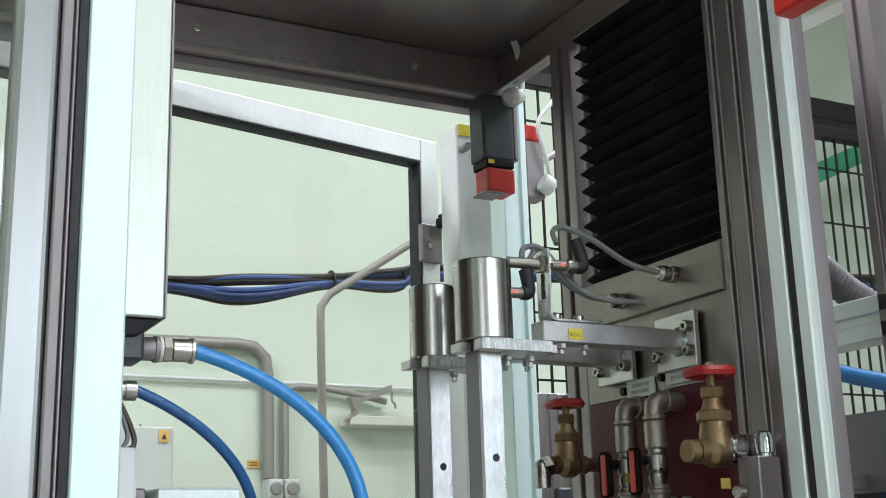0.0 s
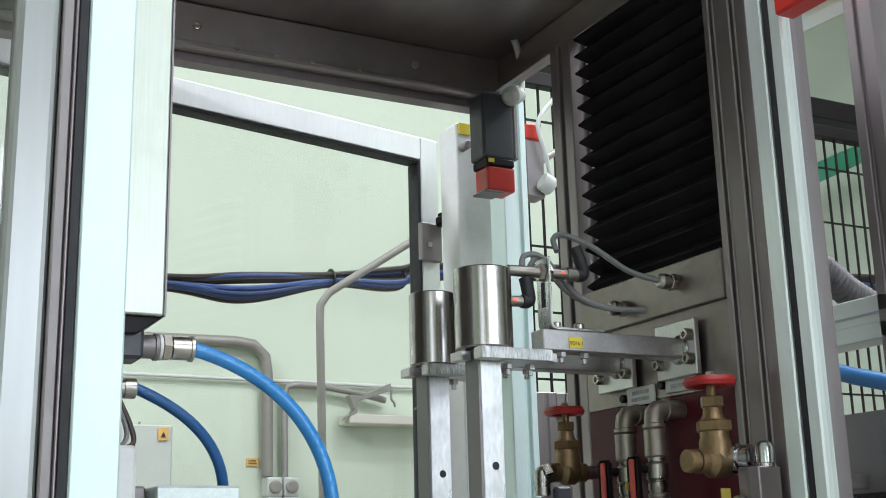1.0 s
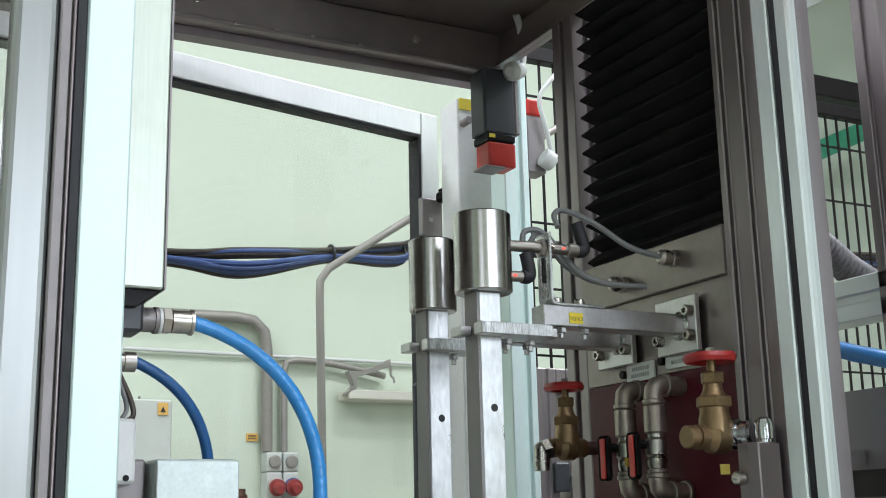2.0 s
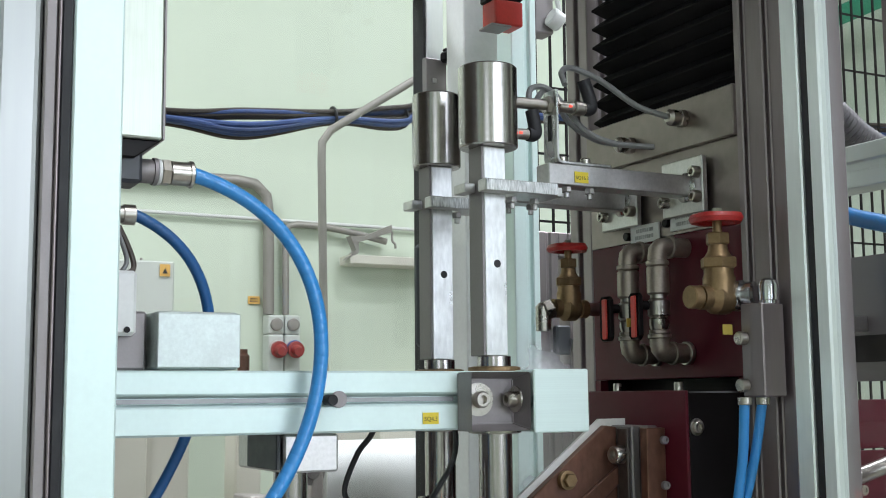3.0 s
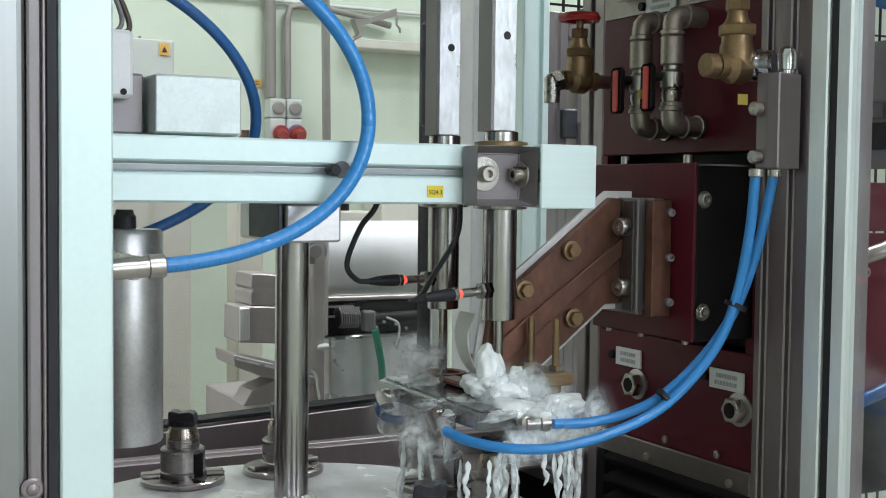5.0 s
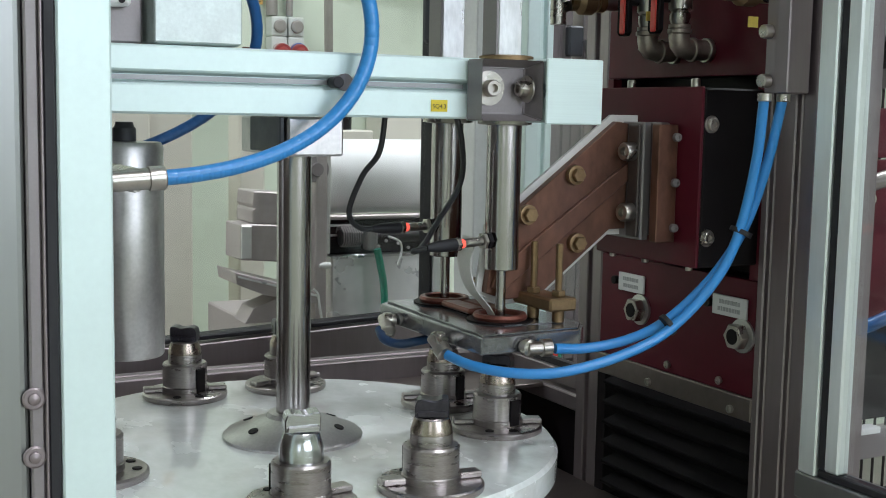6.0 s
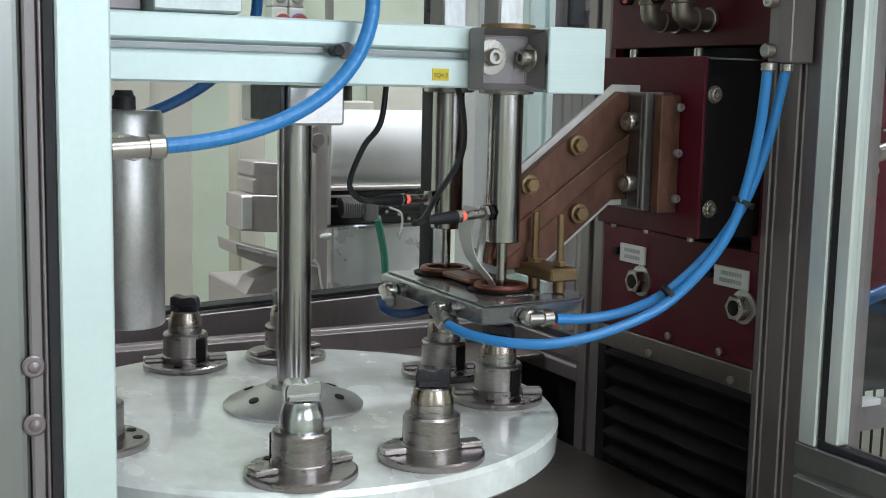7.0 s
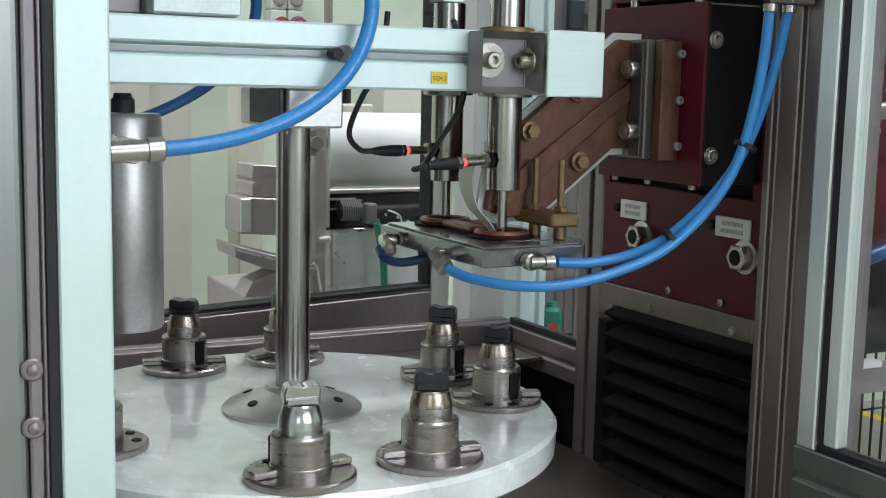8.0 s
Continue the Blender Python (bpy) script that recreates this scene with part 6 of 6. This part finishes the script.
# ---- seen behind the machine ----
def background():
    # conduits, sockets and fittings on the wall
    def run(name, pts, r, label, material=M_PIPE, group="wall conduits", n=0):
        o = thing(name, pts[0], label, "conduit", group)
        part("pipe", tube(B(), pts, r, 12, n), material, o)
        return o
    run("conduit", [(0.2, 3.57, 2.021), (0.9, 3.57, 2.016), (1.182, 3.57, 2.020), (1.242, 3.57, 2.013), (1.280, 3.57, 1.978), (1.288, 3.57, 1.92), (1.291, 3.57, 1.60)], 0.018, "grey conduit bent down along the wall")
    run("conduit", [(1.70, 3.57, 1.852), (1.60, 3.57, 1.872), (1.48, 3.57, 1.89), (1.384, 3.57, 1.892), (1.354, 3.57, 1.884), (1.346, 3.57, 1.85), (1.348, 3.57, 1.60)], 0.011, "thin grey conduit bent along the wall", n=0)
    run("wall_wire", [(0.2, 3.585, 1.915), (0.85, 3.585, 1.906), (1.9, 3.585, 1.90), (2.6, 3.585, 1.89)], 0.006, "thin pale wire run along the wall", M_CABLE_W)
    run("conduit", [(0.935, 2.2, 0.0), (0.905, 2.2, 1.80), (0.906, 2.2, 1.835), (0.925, 2.2, 1.862), (1.10, 2.2, 1.978), (1.6, 2.2, 2.31)], 0.0085, "galvanised conduit standing free, bent to a slant", M_PIPE)
    s = thing("wall_bracket", (1.7, 3.5, 1.85), "grey steel wall bracket with a rail and a hook", "bracket")
    part("arm", prism(B(), [(1.525, 1.775), (1.57, 1.80), (1.57, 1.835), (1.69, 1.875), (1.69, 1.90), (1.59, 1.855), (1.54, 1.855), (1.56, 1.81)], "y", 3.50, 3.535), M_PIPE, s)
    part("rail", box(B(), 1.54, 2.15, 3.5, 3.59, 1.765, 1.795, 0.003), M_CREAM, s)
    part("hook", tube(B(), [(1.685, 3.49, 1.875), (1.685, 3.49, 1.845), (1.695, 3.49, 1.835), (1.697, 3.49, 1.82)], 0.004, 8, 10), M_PIPE, s)
    for k, x in enumerate((1.306, 1.361)):
        o = thing("wall_socket", (x, 3.58, 1.50), "grey wall socket with coloured plugs", "socket", "wall sockets")
        part("housing", box(B(), x - 0.026, x + 0.026, 3.54, 3.599, 1.537, 1.597, 0.006, 2), M_GREYCAB, o)
        part("dial", lathe(B(), (x, 3.54, 1.567), (0, -1, 0), [(0, 0.020), (0.008, 0.020), (0.01, 0.015)], 20), M_PIPE, o)
        part("lower_housing", box(B(), x - 0.026, x + 0.026, 3.54, 3.599, 1.42, 1.5365, 0.006, 2), M_GREYCAB, o)
        pl = part("plug", lathe(B(), (x, 3.54, 1.495), (-0.1, -1, -0.2), [(0, 0.022), (0.03, 0.022), (0.031, 0.026), (0.045, 0.026), (0.046, 0.018), (0.075, 0.013)], 18), M_PLUGRED, o, "red plug")
        part("plug_collar", rod(B(), (x, 3.525, 1.492), (x - 0.0008, 3.517, 1.4905), 0.0268, 18), M_CABLE_W if k == 0 else M_PLUGBLUE, pl)
    sg = thing("wall_sign", (1.25, 3.59, 1.64), "small yellow sign on the wall", "sign")
    part("plate", box(B(), 1.232, 1.27, 3.594, 3.599, 1.634, 1.658, 0), M_ORANGE, sg)
    part("print_bars", label_bars(B(), 1.237, 1.264, 1.638, 1.654, 2, 3.5935), M_INK, sg)
    cb = thing("wall_cabinet", (0.85, 3.4, 0.9), "light grey steel cabinet with a warning sticker", "cabinet")
    part("body", box(B(), 0.62, 0.887, 3.2, 3.59, 0.7, 1.712, 0.004), M_GREYCAB, cb)
    st = part("sticker", box(B(), 0.846, 0.874, 3.196, 3.1985, 1.670, 1.703, 0), M_ORANGE, cb, "faded orange warning sticker")
    part("mark", prism(B(), [(0.853, 1.678), (0.867, 1.678), (0.860, 1.693)], "y", 3.1945, 3.1955, 0), M_INK, st)
    part("antenna", rod(B(), (0.82, 3.3, 1.712), (0.82, 3.3, 1.73), 0.004, 8), M_PIPE, cb)
    # shelf rail and box forms low on the wall
    wb = thing("wall_box", (1.7, 3.5, 1.35), "cream wall box below the bracket", "wall box")
    part("body", box(B(), 1.62, 2.25, 3.45, 3.599, 1.10, 1.40, 0.01, 2), M_CREAM, wb)
    jar = thing("dark_jar", (1.15, 2.6, 1.28), "dark plastic jar on a stand", "jar")
    part("body", lathe(B(), (1.095, 2.6, 1.25), (0, 0, 1), [(0, 0.028), (0.10, 0.028), (0.101, 0.032), (0.12, 0.032)], 20), M_BLACKPAINT, jar)
    part("stand", box(B(), 1.03, 1.16, 2.55, 2.65, 0.0, 1.25, 0.004), M_CREAM, jar)
    can = thing("small_can", (0.80, 2.6, 1.3), "small red-brown can on a stand", "can")
    part("body", lathe(B(), (0.870, 2.6, 1.33), (0, 0, 1), [(0, 0.0135), (0.085, 0.0135), (0.090, 0.009), (0.1, 0.009)], 16), M_COPPER, can)
    part("stand", box(B(), 0.84, 0.90, 2.56, 2.64, 0.0, 1.3295, 0.004), M_CREAM, can)
    for ob in list(scene.objects):
        if ob.parent is None and ob.name.split(".")[0] in ("conduit", "wall_wire", "wall_bracket", "wall_socket", "wall_sign", "wall_cabinet", "wall_box"):
            ob.location += Vector((-0.015, 0, -0.02)) if ob.location.y > 3 else Vector((-0.009, 0, 0))
    # wires strung in a bundle across the aisle
    bn = thing("cable_bundle", (0.9, 2.4, 1.93), "thick strung bundle of blue, brown and yellow cables", "cable bundle")
    rnd = random.Random(4)
    for k in range(22):
        a = rnd.uniform(0, 2 * math.pi)
        rr = rnd.uniform(0.004, 0.021)
        low = k < 11
        dz, dy = (-0.010 if low else 0.012) + rr * 0.5 * math.sin(a), rr * math.cos(a)
        sag = rnd.uniform(0.5, 1.2)
        bow = rnd.uniform(-0.010, 0.010)
        pts = [(-4.06, 2.4 + dy, 1.97 + dz), (-1.5, 2.4 + dy, 1.93 + dz), (0.1, 2.4 + dy, 1.90 + dz), (0.60, 2.4 + dy, 1.902 + dz * 0.6), (0.80, 2.4 + dy + bow, 1.908 + dz * 1.25 - (0.011 * sag if low else -0.003)), (1.005, 2.4 + dy * 0.6, 1.938 + dz * 0.7),
               (1.16, 2.4 + dy - bow, 1.955 + dz * 1.1 - (0.008 * sag if low else 0)), (1.34, 2.4 + dy, 1.985 + dz * 0.8), (2.4, 2.4 + dy, 2.05 + dz), (5.06, 2.4 + dy, 2.2 + dz)]
        m = (M_CABLE_BROWN if k % 4 == 3 else M_CABLE_BLUE) if low else (M_CABLE_YELLOW if k in (12, 19) else M_CABLE_BLUE if k % 5 == 1 else M_CABLE_BROWN)
        part("wire", tube(B(), pts, rnd.uniform(0.005, 0.0075) if m != M_CABLE_YELLOW else 0.004, 8, 90), m, bn)
    for x, z in ((0.62, 1.902), (1.005, 1.939), (1.18, 1.958)):
        part("cable_tie", lathe(B(), (x, 2.4, z), (1, 0, 0.13), [(-0.0016, 0.0255), (0.0016, 0.0255)], 16), M_BLACK, bn)
    # machine unit outside the cell door
    u = thing("feed_unit", (0.85, 1.95, 0.0), "grey aluminium feed unit with a white drum and spring", "feed unit")
    part("stand", box(B(), 0.66, 0.98, 1.92, 2.2, 0.0, 0.93, 0.003), M_FEED, u)
    lo = part("box_lower", box(B(), 0.788, 0.99, 1.90, 2.1, 0.931, 1.046, 0.003), M_FEED_BRIGHT, u)
    part("box_edge", box(B(), 0.788, 0.99, 1.897, 1.8995, 1.0415, 1.0455, 0), M_MILLED, lo)
    part("box_foot", box(B(), 0.772, 0.99, 1.885, 1.8965, 0.932, 0.937, 0.001), M_FEED_BRIGHT, lo)
    part("side_plate", prism(B(), [(0.625, 1.045), (0.755, 1.035), (0.755, 1.098), (0.645, 1.1045), (0.626, 1.1045)], "y", 1.90, 1.98, 0.002), M_FEED, u)
    part("plate_edge", box(B(), 0.6262, 0.644, 1.897, 1.8995, 1.048, 1.102, 0.001), M_FEED_BRIGHT, u)
    part("side_block", prism(B(), [(0.648, 1.105), (0.755, 1.099), (0.755, 1.150), (0.662, 1.158), (0.650, 1.158), (0.648, 1.135), (0.653, 1.131), (0.648, 1.127)], "y", 1.905, 1.99, 0.0015), M_FEED, u)
    part("slide", prism(B(), [(0.61, 1.028), (0.755, 0.988), (0.755, 0.968), (0.66, 0.988), (0.613, 1.008)], "y", 1.88, 1.98), M_FEED, u)
    part("slide_edge", prism(B(), [(0.614, 1.0225), (0.755, 0.9835), (0.755, 0.980), (0.615, 1.019)], "y", 1.877, 1.8795, 0), M_FEED_BRIGHT, u)
    part("bracket_leg", prism(B(), [(0.63, 0.94), (0.70, 0.94), (0.70, 0.985), (0.645, 0.965)], "y", 1.89, 1.95), M_FEED, u)
    part("upright", box(B(), 0.749, 0.772, 1.88, 1.91, 0.94, 1.225, 0.004, 2), M_FEED, u)
    part("upright_edge", box(B(), 0.7725, 0.782, 1.89, 1.91, 1.05, 1.228, 0.003, 2), M_ZINC, u)
    part("journal", lathe(B(), (0.752, 1.885, 1.195), (0, -1, 0), [(0, 0.022), (0.004, 0.022), (0.005, 0.012), (0.008, 0.011)], 20), M_CASTGREY, u)
    part("air_fitting", lathe(B(), (0.754, 1.87, 1.034), (1, 0, 0), [(0, 0.003), (0.008, 0.006), (0.018, 0.006), (0.02, 0.003)], 12), M_CABLE_W, u)
    part("thin_wire", tube(B(), [(0.744, 1.872, 0.995), (0.752, 1.872, 0.985), (0.755, 1.872, 0.965), (0.759, 1.872, 0.945)], 0.0022, 6, 14), M_CABLE_W, u)
    bm = B()
    lathe(bm, (0.79, 1.98, 1.178), (1, 0, 0), [(0, 0.062), (0.003, 0.066), (0.25, 0.066), (0.253, 0.062)], 40)
    part("drum", bm, M_WHITE, u, "white plastic drum")
    part("drum_tray", box(B(), 0.783, 0.99, 1.905, 1.93, 1.107, 1.115, 0.002), M_FEED, u)
    part("rail_block", box(B(), 0.783, 0.99, 1.91, 1.95, 1.047, 1.106, 0.003), M_BLACKPAINT, u)
    for z in (1.096, 1.079):
        part("rail_lip", box(B(), 0.784, 0.835, 1.905, 1.9095, z, z + 0.0035, 0), M_ZINC, u)
    part("roller", rod(B(), (0.865, 1.895, 1.075), (0.985, 1.895, 1.078), 0.011, 16), M_BLACKPAINT, u)
    part("spring_core", rod(B(), (0.80, 1.895, 1.078), (0.838, 1.895, 1.078), 0.015, 14), M_BLACK, u)
    coil = [(0.80 + 0.0012 * k * 0.5, 1.895 + 0.018 * math.cos(k * 0.9), 1.080 + 0.018 * math.sin(k * 0.9)) for k in range(66)]
    part("spring", tube(B(), coil, 0.0014, 6), M_CASTGREY, u)
    part("clip", box(B(), 0.842, 0.862, 1.87, 1.895, 1.056, 1.092, 0.004, 2), M_CASTGREY, u)
    for x, z in ((0.868, 1.062), (0.882, 1.071), (0.905, 1.066), (0.925, 1.058)):
        part("rail_screw", rod(B(), (x, 1.8838, z), (x, 1.880, z), 0.0028, 8), M_ZINC, u)
    part("green_tube", tube(B(), [(0.855, 1.86, 1.06), (0.862, 1.86, 1.03), (0.869, 1.86, 0.99), (0.871, 1.86, 0.92), (0.87, 1.87, 0.80)], 0.0065, 10, 20), M_GREEN_TUBE, u, "green air tube")
    part("white_wire", tube(B(), [(0.88, 1.868, 1.08), (0.902, 1.868, 1.07), (0.905, 1.868, 1.05), (0.898, 1.868, 1.03)], 0.002, 6, 12), M_CABLE_W, u)
    cw = thing("control_cabinet", (0.5, 2.4, 0.0), "tall cream control cabinet behind the cell", "cabinet")
    part("body", box(B(), 0.30, 0.69, 2.4, 2.7, 0.0, 1.32, 0.004), M_CREAM, cw)
    part("door", box(B(), 0.31, 0.60, 2.385, 2.3985, 0.05, 1.31, 0.003), M_CREAM, cw)
    # framed side gate behind the far valve
    sg = thing("side_gate", (1.09, 1.6, 0.0), "grey aluminium side gate frame with a latch", "gate")
    part("stile", profile_bm(B(), "z", 0.0, 1.585, 1.030, 1.068, 1.60, 1.64, (("v0", 1.049),), 0.008, 0.004), M_ALU_GREY, sg)
    part("stile", profile_bm(B(), "z", 0.0, 1.585, 1.088, 1.150, 1.60, 1.64, (("v0", 1.12),), 0.008, 0.004), M_ALU_GREY, sg)
    part("top_rail", box(B(), 1.0685, 1.0875, 1.60, 1.64, 1.545, 1.585, 0.002), M_ALU_GREY, sg)
    part("low_rail", box(B(), 1.0685, 1.0875, 1.60, 1.64, 0.90, 1.37, 0.002), M_ALU_GREY, sg)
    lt = part("latch", box(B(), 1.052, 1.080, 1.585, 1.5995, 1.385, 1.432, 0.003), M_DARK, sg, "dark plastic latch")
    part("latch_lever", prism(B(), [(1.075, 1.41), (1.087, 1.412), (1.102, 1.36), (1.092, 1.35)], "y", 1.570, 1.584), M_ZINC, lt)
    sc = thing("spray_can", (1.02, 1.56, 0.0), "small green spray can with a red cap mark on a stand", "spray can")
    part("body", lathe(B(), (1.02, 1.56, 0.90), (0, 0, 1), [(0, 0.0145), (0.002, 0.0155), (0.050, 0.0155), (0.056, 0.010), (0.064, 0.009)], 20), M_GREEN_TUBE, sc)
    part("mark", lathe(B(), (1.013, 1.5455, 0.925), (-0.4, -1, 0), [(0, 0.008), (0.0012, 0.008)], 16), M_RED_BRIGHT, sc)
    part("stand", box(B(), 0.99, 1.05, 1.53, 1.59, 0.0, 0.8995, 0.003), M_FEED, sc)
    single("floor_line", box(B(), 3.78, 3.84, 1.2, 3.59, 0.0, 0.002, 0), M_YELLOW, "worn yellow line painted on the floor", "floor line", kind="structure")
    # fence, beams and ducts on the far right
    f = thing("mesh_fence", (2.3, 2.2, 0.0), "black welded mesh guard fence", "fence")
    bm = B()
    x = 1.412
    while x < 3.4:
        box(bm, x, x + 0.005, 2.2, 2.205, 0.1, 2.405, 0)
        x += 0.04
    for z in [0.32 + 0.1537 * k for k in range(14)]:
        box(bm, 1.42, 3.4, 2.206, 2.21, z, z + 0.005, 0)
    tagged(part("mesh", bm, M_BLACKPAINT, f), kind="stuff")
    part("top_bar", box(B(), 1.41, 3.4, 2.19, 2.22, 2.405, 2.440, 0.002), M_BLACKPAINT, f)
    b = thing("ceiling_duct", (2.8, 2.6, 2.66), "dark cable duct above the fence", "duct")
    part("duct", box(B(), 1.7, 3.6, 2.6, 2.7, 2.664, 2.733, 0.003), M_BLACKPAINT, b)
    for xx in (1.8, 3.5):
        part("hanger", rod(B(), (xx, 2.65, 2.733), (xx, 2.65, 4.0), 0.008, 8), M_PIPE, b)
    g = thing("green_beam", (3.4, 3.2, 2.6), "green painted steel beam with a pale rail above", "beam")
    bm = B()
    prism(bm, [(2.9, 2.47), (4.2, 3.06), (4.2, 3.14), (2.9, 2.55)], "y", 3.2, 3.28)
    part("beam", bm, M_GREEN, g)
    part("pale_rail", prism(B(), [(2.9, 2.62), (4.2, 3.24), (4.2, 3.30), (2.9, 2.68)], "y", 3.22, 3.28), M_GREYCAB, g)
    part("upper_rail", prism(B(), [(3.1, 3.17), (4.2, 3.76), (4.2, 3.82), (3.1, 3.23)], "y", 3.22, 3.28), M_GREYCAB, g)
    for xx in (3.0, 4.1):
        part("leg", box(B(), xx, xx + 0.06, 3.21, 3.27, 0.0, 2.52 if xx < 4 else 3.02, 0.003), M_GREEN, g)
    # the neighbouring guard: slotted rail, grey sheets, post
    sr = thing("guard_rail", (1.2, 1.1, 1.0), "slotted aluminium guard rail over grey sheets", "guard rail")
    part("rail", profile_bm(B(), "y", 0.55, 1.40, 1.20, 1.245, 1.588, 1.646, (("u0", 1.617),), 0.012, 0.006), M_ALU, sr)
    part("upright", profile_bm(B(), "z", 0.0, 2.6, 1.20, 1.245, 0.985, 1.032, (("u0", 1.01),), 0.01, 0.006), M_ALU_GREY, sr)
    part("sheet", box(B(), 1.222, 1.226, 0.55, 1.40, 1.335, 1.50, 0), M_CASTGREY, sr)
    part("dark_strip", box(B(), 1.218, 1.221, 0.55, 1.40, 1.36, 1.395, 0), M_BLACKPAINT, sr)
    part("foot", box(B(), 1.20, 1.245, 1.35, 1.40, 0.0, 1.587, 0), M_ALU_GREY, sr)
    for y, z in ((1.155, 1.492), (1.03, 1.485)):
        socket_screw(sr, (1.222, y, z), (-1, 0, 0), 0.007, 0.012)
    # the twin head beyond, on the same slide
    tw = carried(thing("twin_head", (1.3, 1.2, 0.95), "dark red panel of the neighbouring induction head", "machine panel"))
    part("red_plate", box(B(), 1.16, 1.9, 1.165, 1.175, 1.022, 1.241, 0.001), M_RED, tw)
    part("upper_plate", box(B(), 1.16, 1.9, 1.172, 1.182, 1.243, 1.31, 0.001), M_RED, tw)
    part("lower_plate", box(B(), 1.16, 1.9, 1.165, 1.175, 0.882, 1.020, 0.001), M_BLACKPAINT, tw)
    part("ledge", box(B(), 1.16, 1.29, 1.145, 1.1648, 0.867, 0.876, 0.001), M_WHITE, tw, "white plastic ledge")
    part("skirt", box(B(), 1.16, 1.9, 1.166, 1.176, 0.825, 0.8665, 0.001), M_CASTGREY, tw)
    socket_screw(tw, (1.266, 1.165, 1.188), (0, -1, 0), 0.007, 0.005)
    part("pipe", tube(B(), [(1.18, 1.15, 1.195), (1.23, 1.13, 1.212), (1.30, 1.10, 1.24)], 0.011, 12, 10), M_NICKEL, tw)
    part("hose", tube(B(), [(1.15, 1.14, 1.015), (1.20, 1.12, 1.02), (1.27, 1.10, 1.05), (1.36, 1.05, 1.13)], 0.009, 12, 20), M_HOSE_DARK, tw)
    hz = thing("corrugated_hose", (1.5, 1.4, 1.75), "thick dark grey corrugated hose behind the guard", "hose")
    bm = B()
    path = spline([(1.30, 1.45, 1.79), (1.40, 1.42, 1.805), (1.47, 1.40, 1.792), (1.54, 1.40, 1.752), (1.62, 1.40, 1.71), (1.72, 1.40, 1.60), (1.75, 1.4, 1.0), (1.75, 1.4, 0.0)], 120)
    tube(bm, path, 0.025, 16)
    bm.verts.ensure_lookup_table()
    for k in range(len(path)):
        for v in bm.verts[k * 16:(k + 1) * 16]:
            v.co = path[k] + (v.co - path[k]) * (1.08 if k % 2 else 0.92)
    part("hose", bm, M_CONDUIT_DARK, hz)
    bh = thing("blue_supply_hose", (1.15, 1.05, 1.5), "blue supply hose hung over the guard sheet", "hose")
    part("hose", tube(B(), [(1.165, 1.108, 1.42), (1.162, 1.105, 1.50), (1.160, 1.098, 1.535), (1.158, 1.08, 1.548), (1.158, 1.04, 1.537), (1.16, 0.99, 1.522), (1.165, 0.93, 1.50)], 0.011, 14, 36), M_HOSE, bh)
    part("bracket", box(B(), 1.16, 1.2215, 1.10, 1.112, 1.40, 1.42, 0.001), M_ZINC, bh)


# ---- motion ----
def head_rows():
    return ((0.0, 0.0105), (0.15, 0.007), (0.4, 0.0), (1.2, 0.0), (2.3, 0.0), (3.05, 0.001), (3.35, 0.0082), (4.2, 0.0088), (5.2, 0.0085), (6.2, 0.0), (6.95, 0.0), (7.1, 0.010), (7.3, 0.053),
            (7.4, 0.0578), (8.0, 0.0582))


def rod_rows():
    return ((0.0, 0.0095), (0.15, 0.006), (0.4, 0.0), (1.2, 0.0), (1.6, 0.012), (2.0, 0.034), (2.3, 0.037), (3.5, 0.037), (5.2, 0.036), (5.6, 0.025), (6.0, 0.003), (6.3, 0.0), (6.95, 0.0), (7.1, 0.010), (7.3, 0.052),
            (7.4, 0.056), (8.0, 0.056))


def motions():
    for ob, how in MOVERS:
        rows = {"head": head_rows(), "rods": rod_rows(), "lift": LIFT}[how]
        o = Vector(ob.location)
        walk(ob, [(t, Matrix.Translation(o + Vector((0, 0, d)))) for t, d in rows])
    for f, z, share in BELLOWS:
        walk(f, [(t, Matrix.Translation((0, 0, z + d * share))) for t, d in head_rows()])
    o = Vector(SWIVEL.location)
    walk(SWIVEL, [(t, Matrix.Translation(o) @ pose(0, 0, 0, 0, -lift_angle(d), 0)) for t, d in LIFT])
    for s, rows in HOSES + FLUID:
        walk(s, rows)


room()
machine_frame()
back_door()
safety_switch()
crossbeam()
rotary_table()
head_panel()
transformer()
bus_bars()
coil_head()
water_valves()
carrier_arms()
guide_rods()
probes()
bellows()
SWIVEL = lift_cylinder()
lift_fittings()
air_hoses()
quench_water()
steam_cloud()
background()
motions()
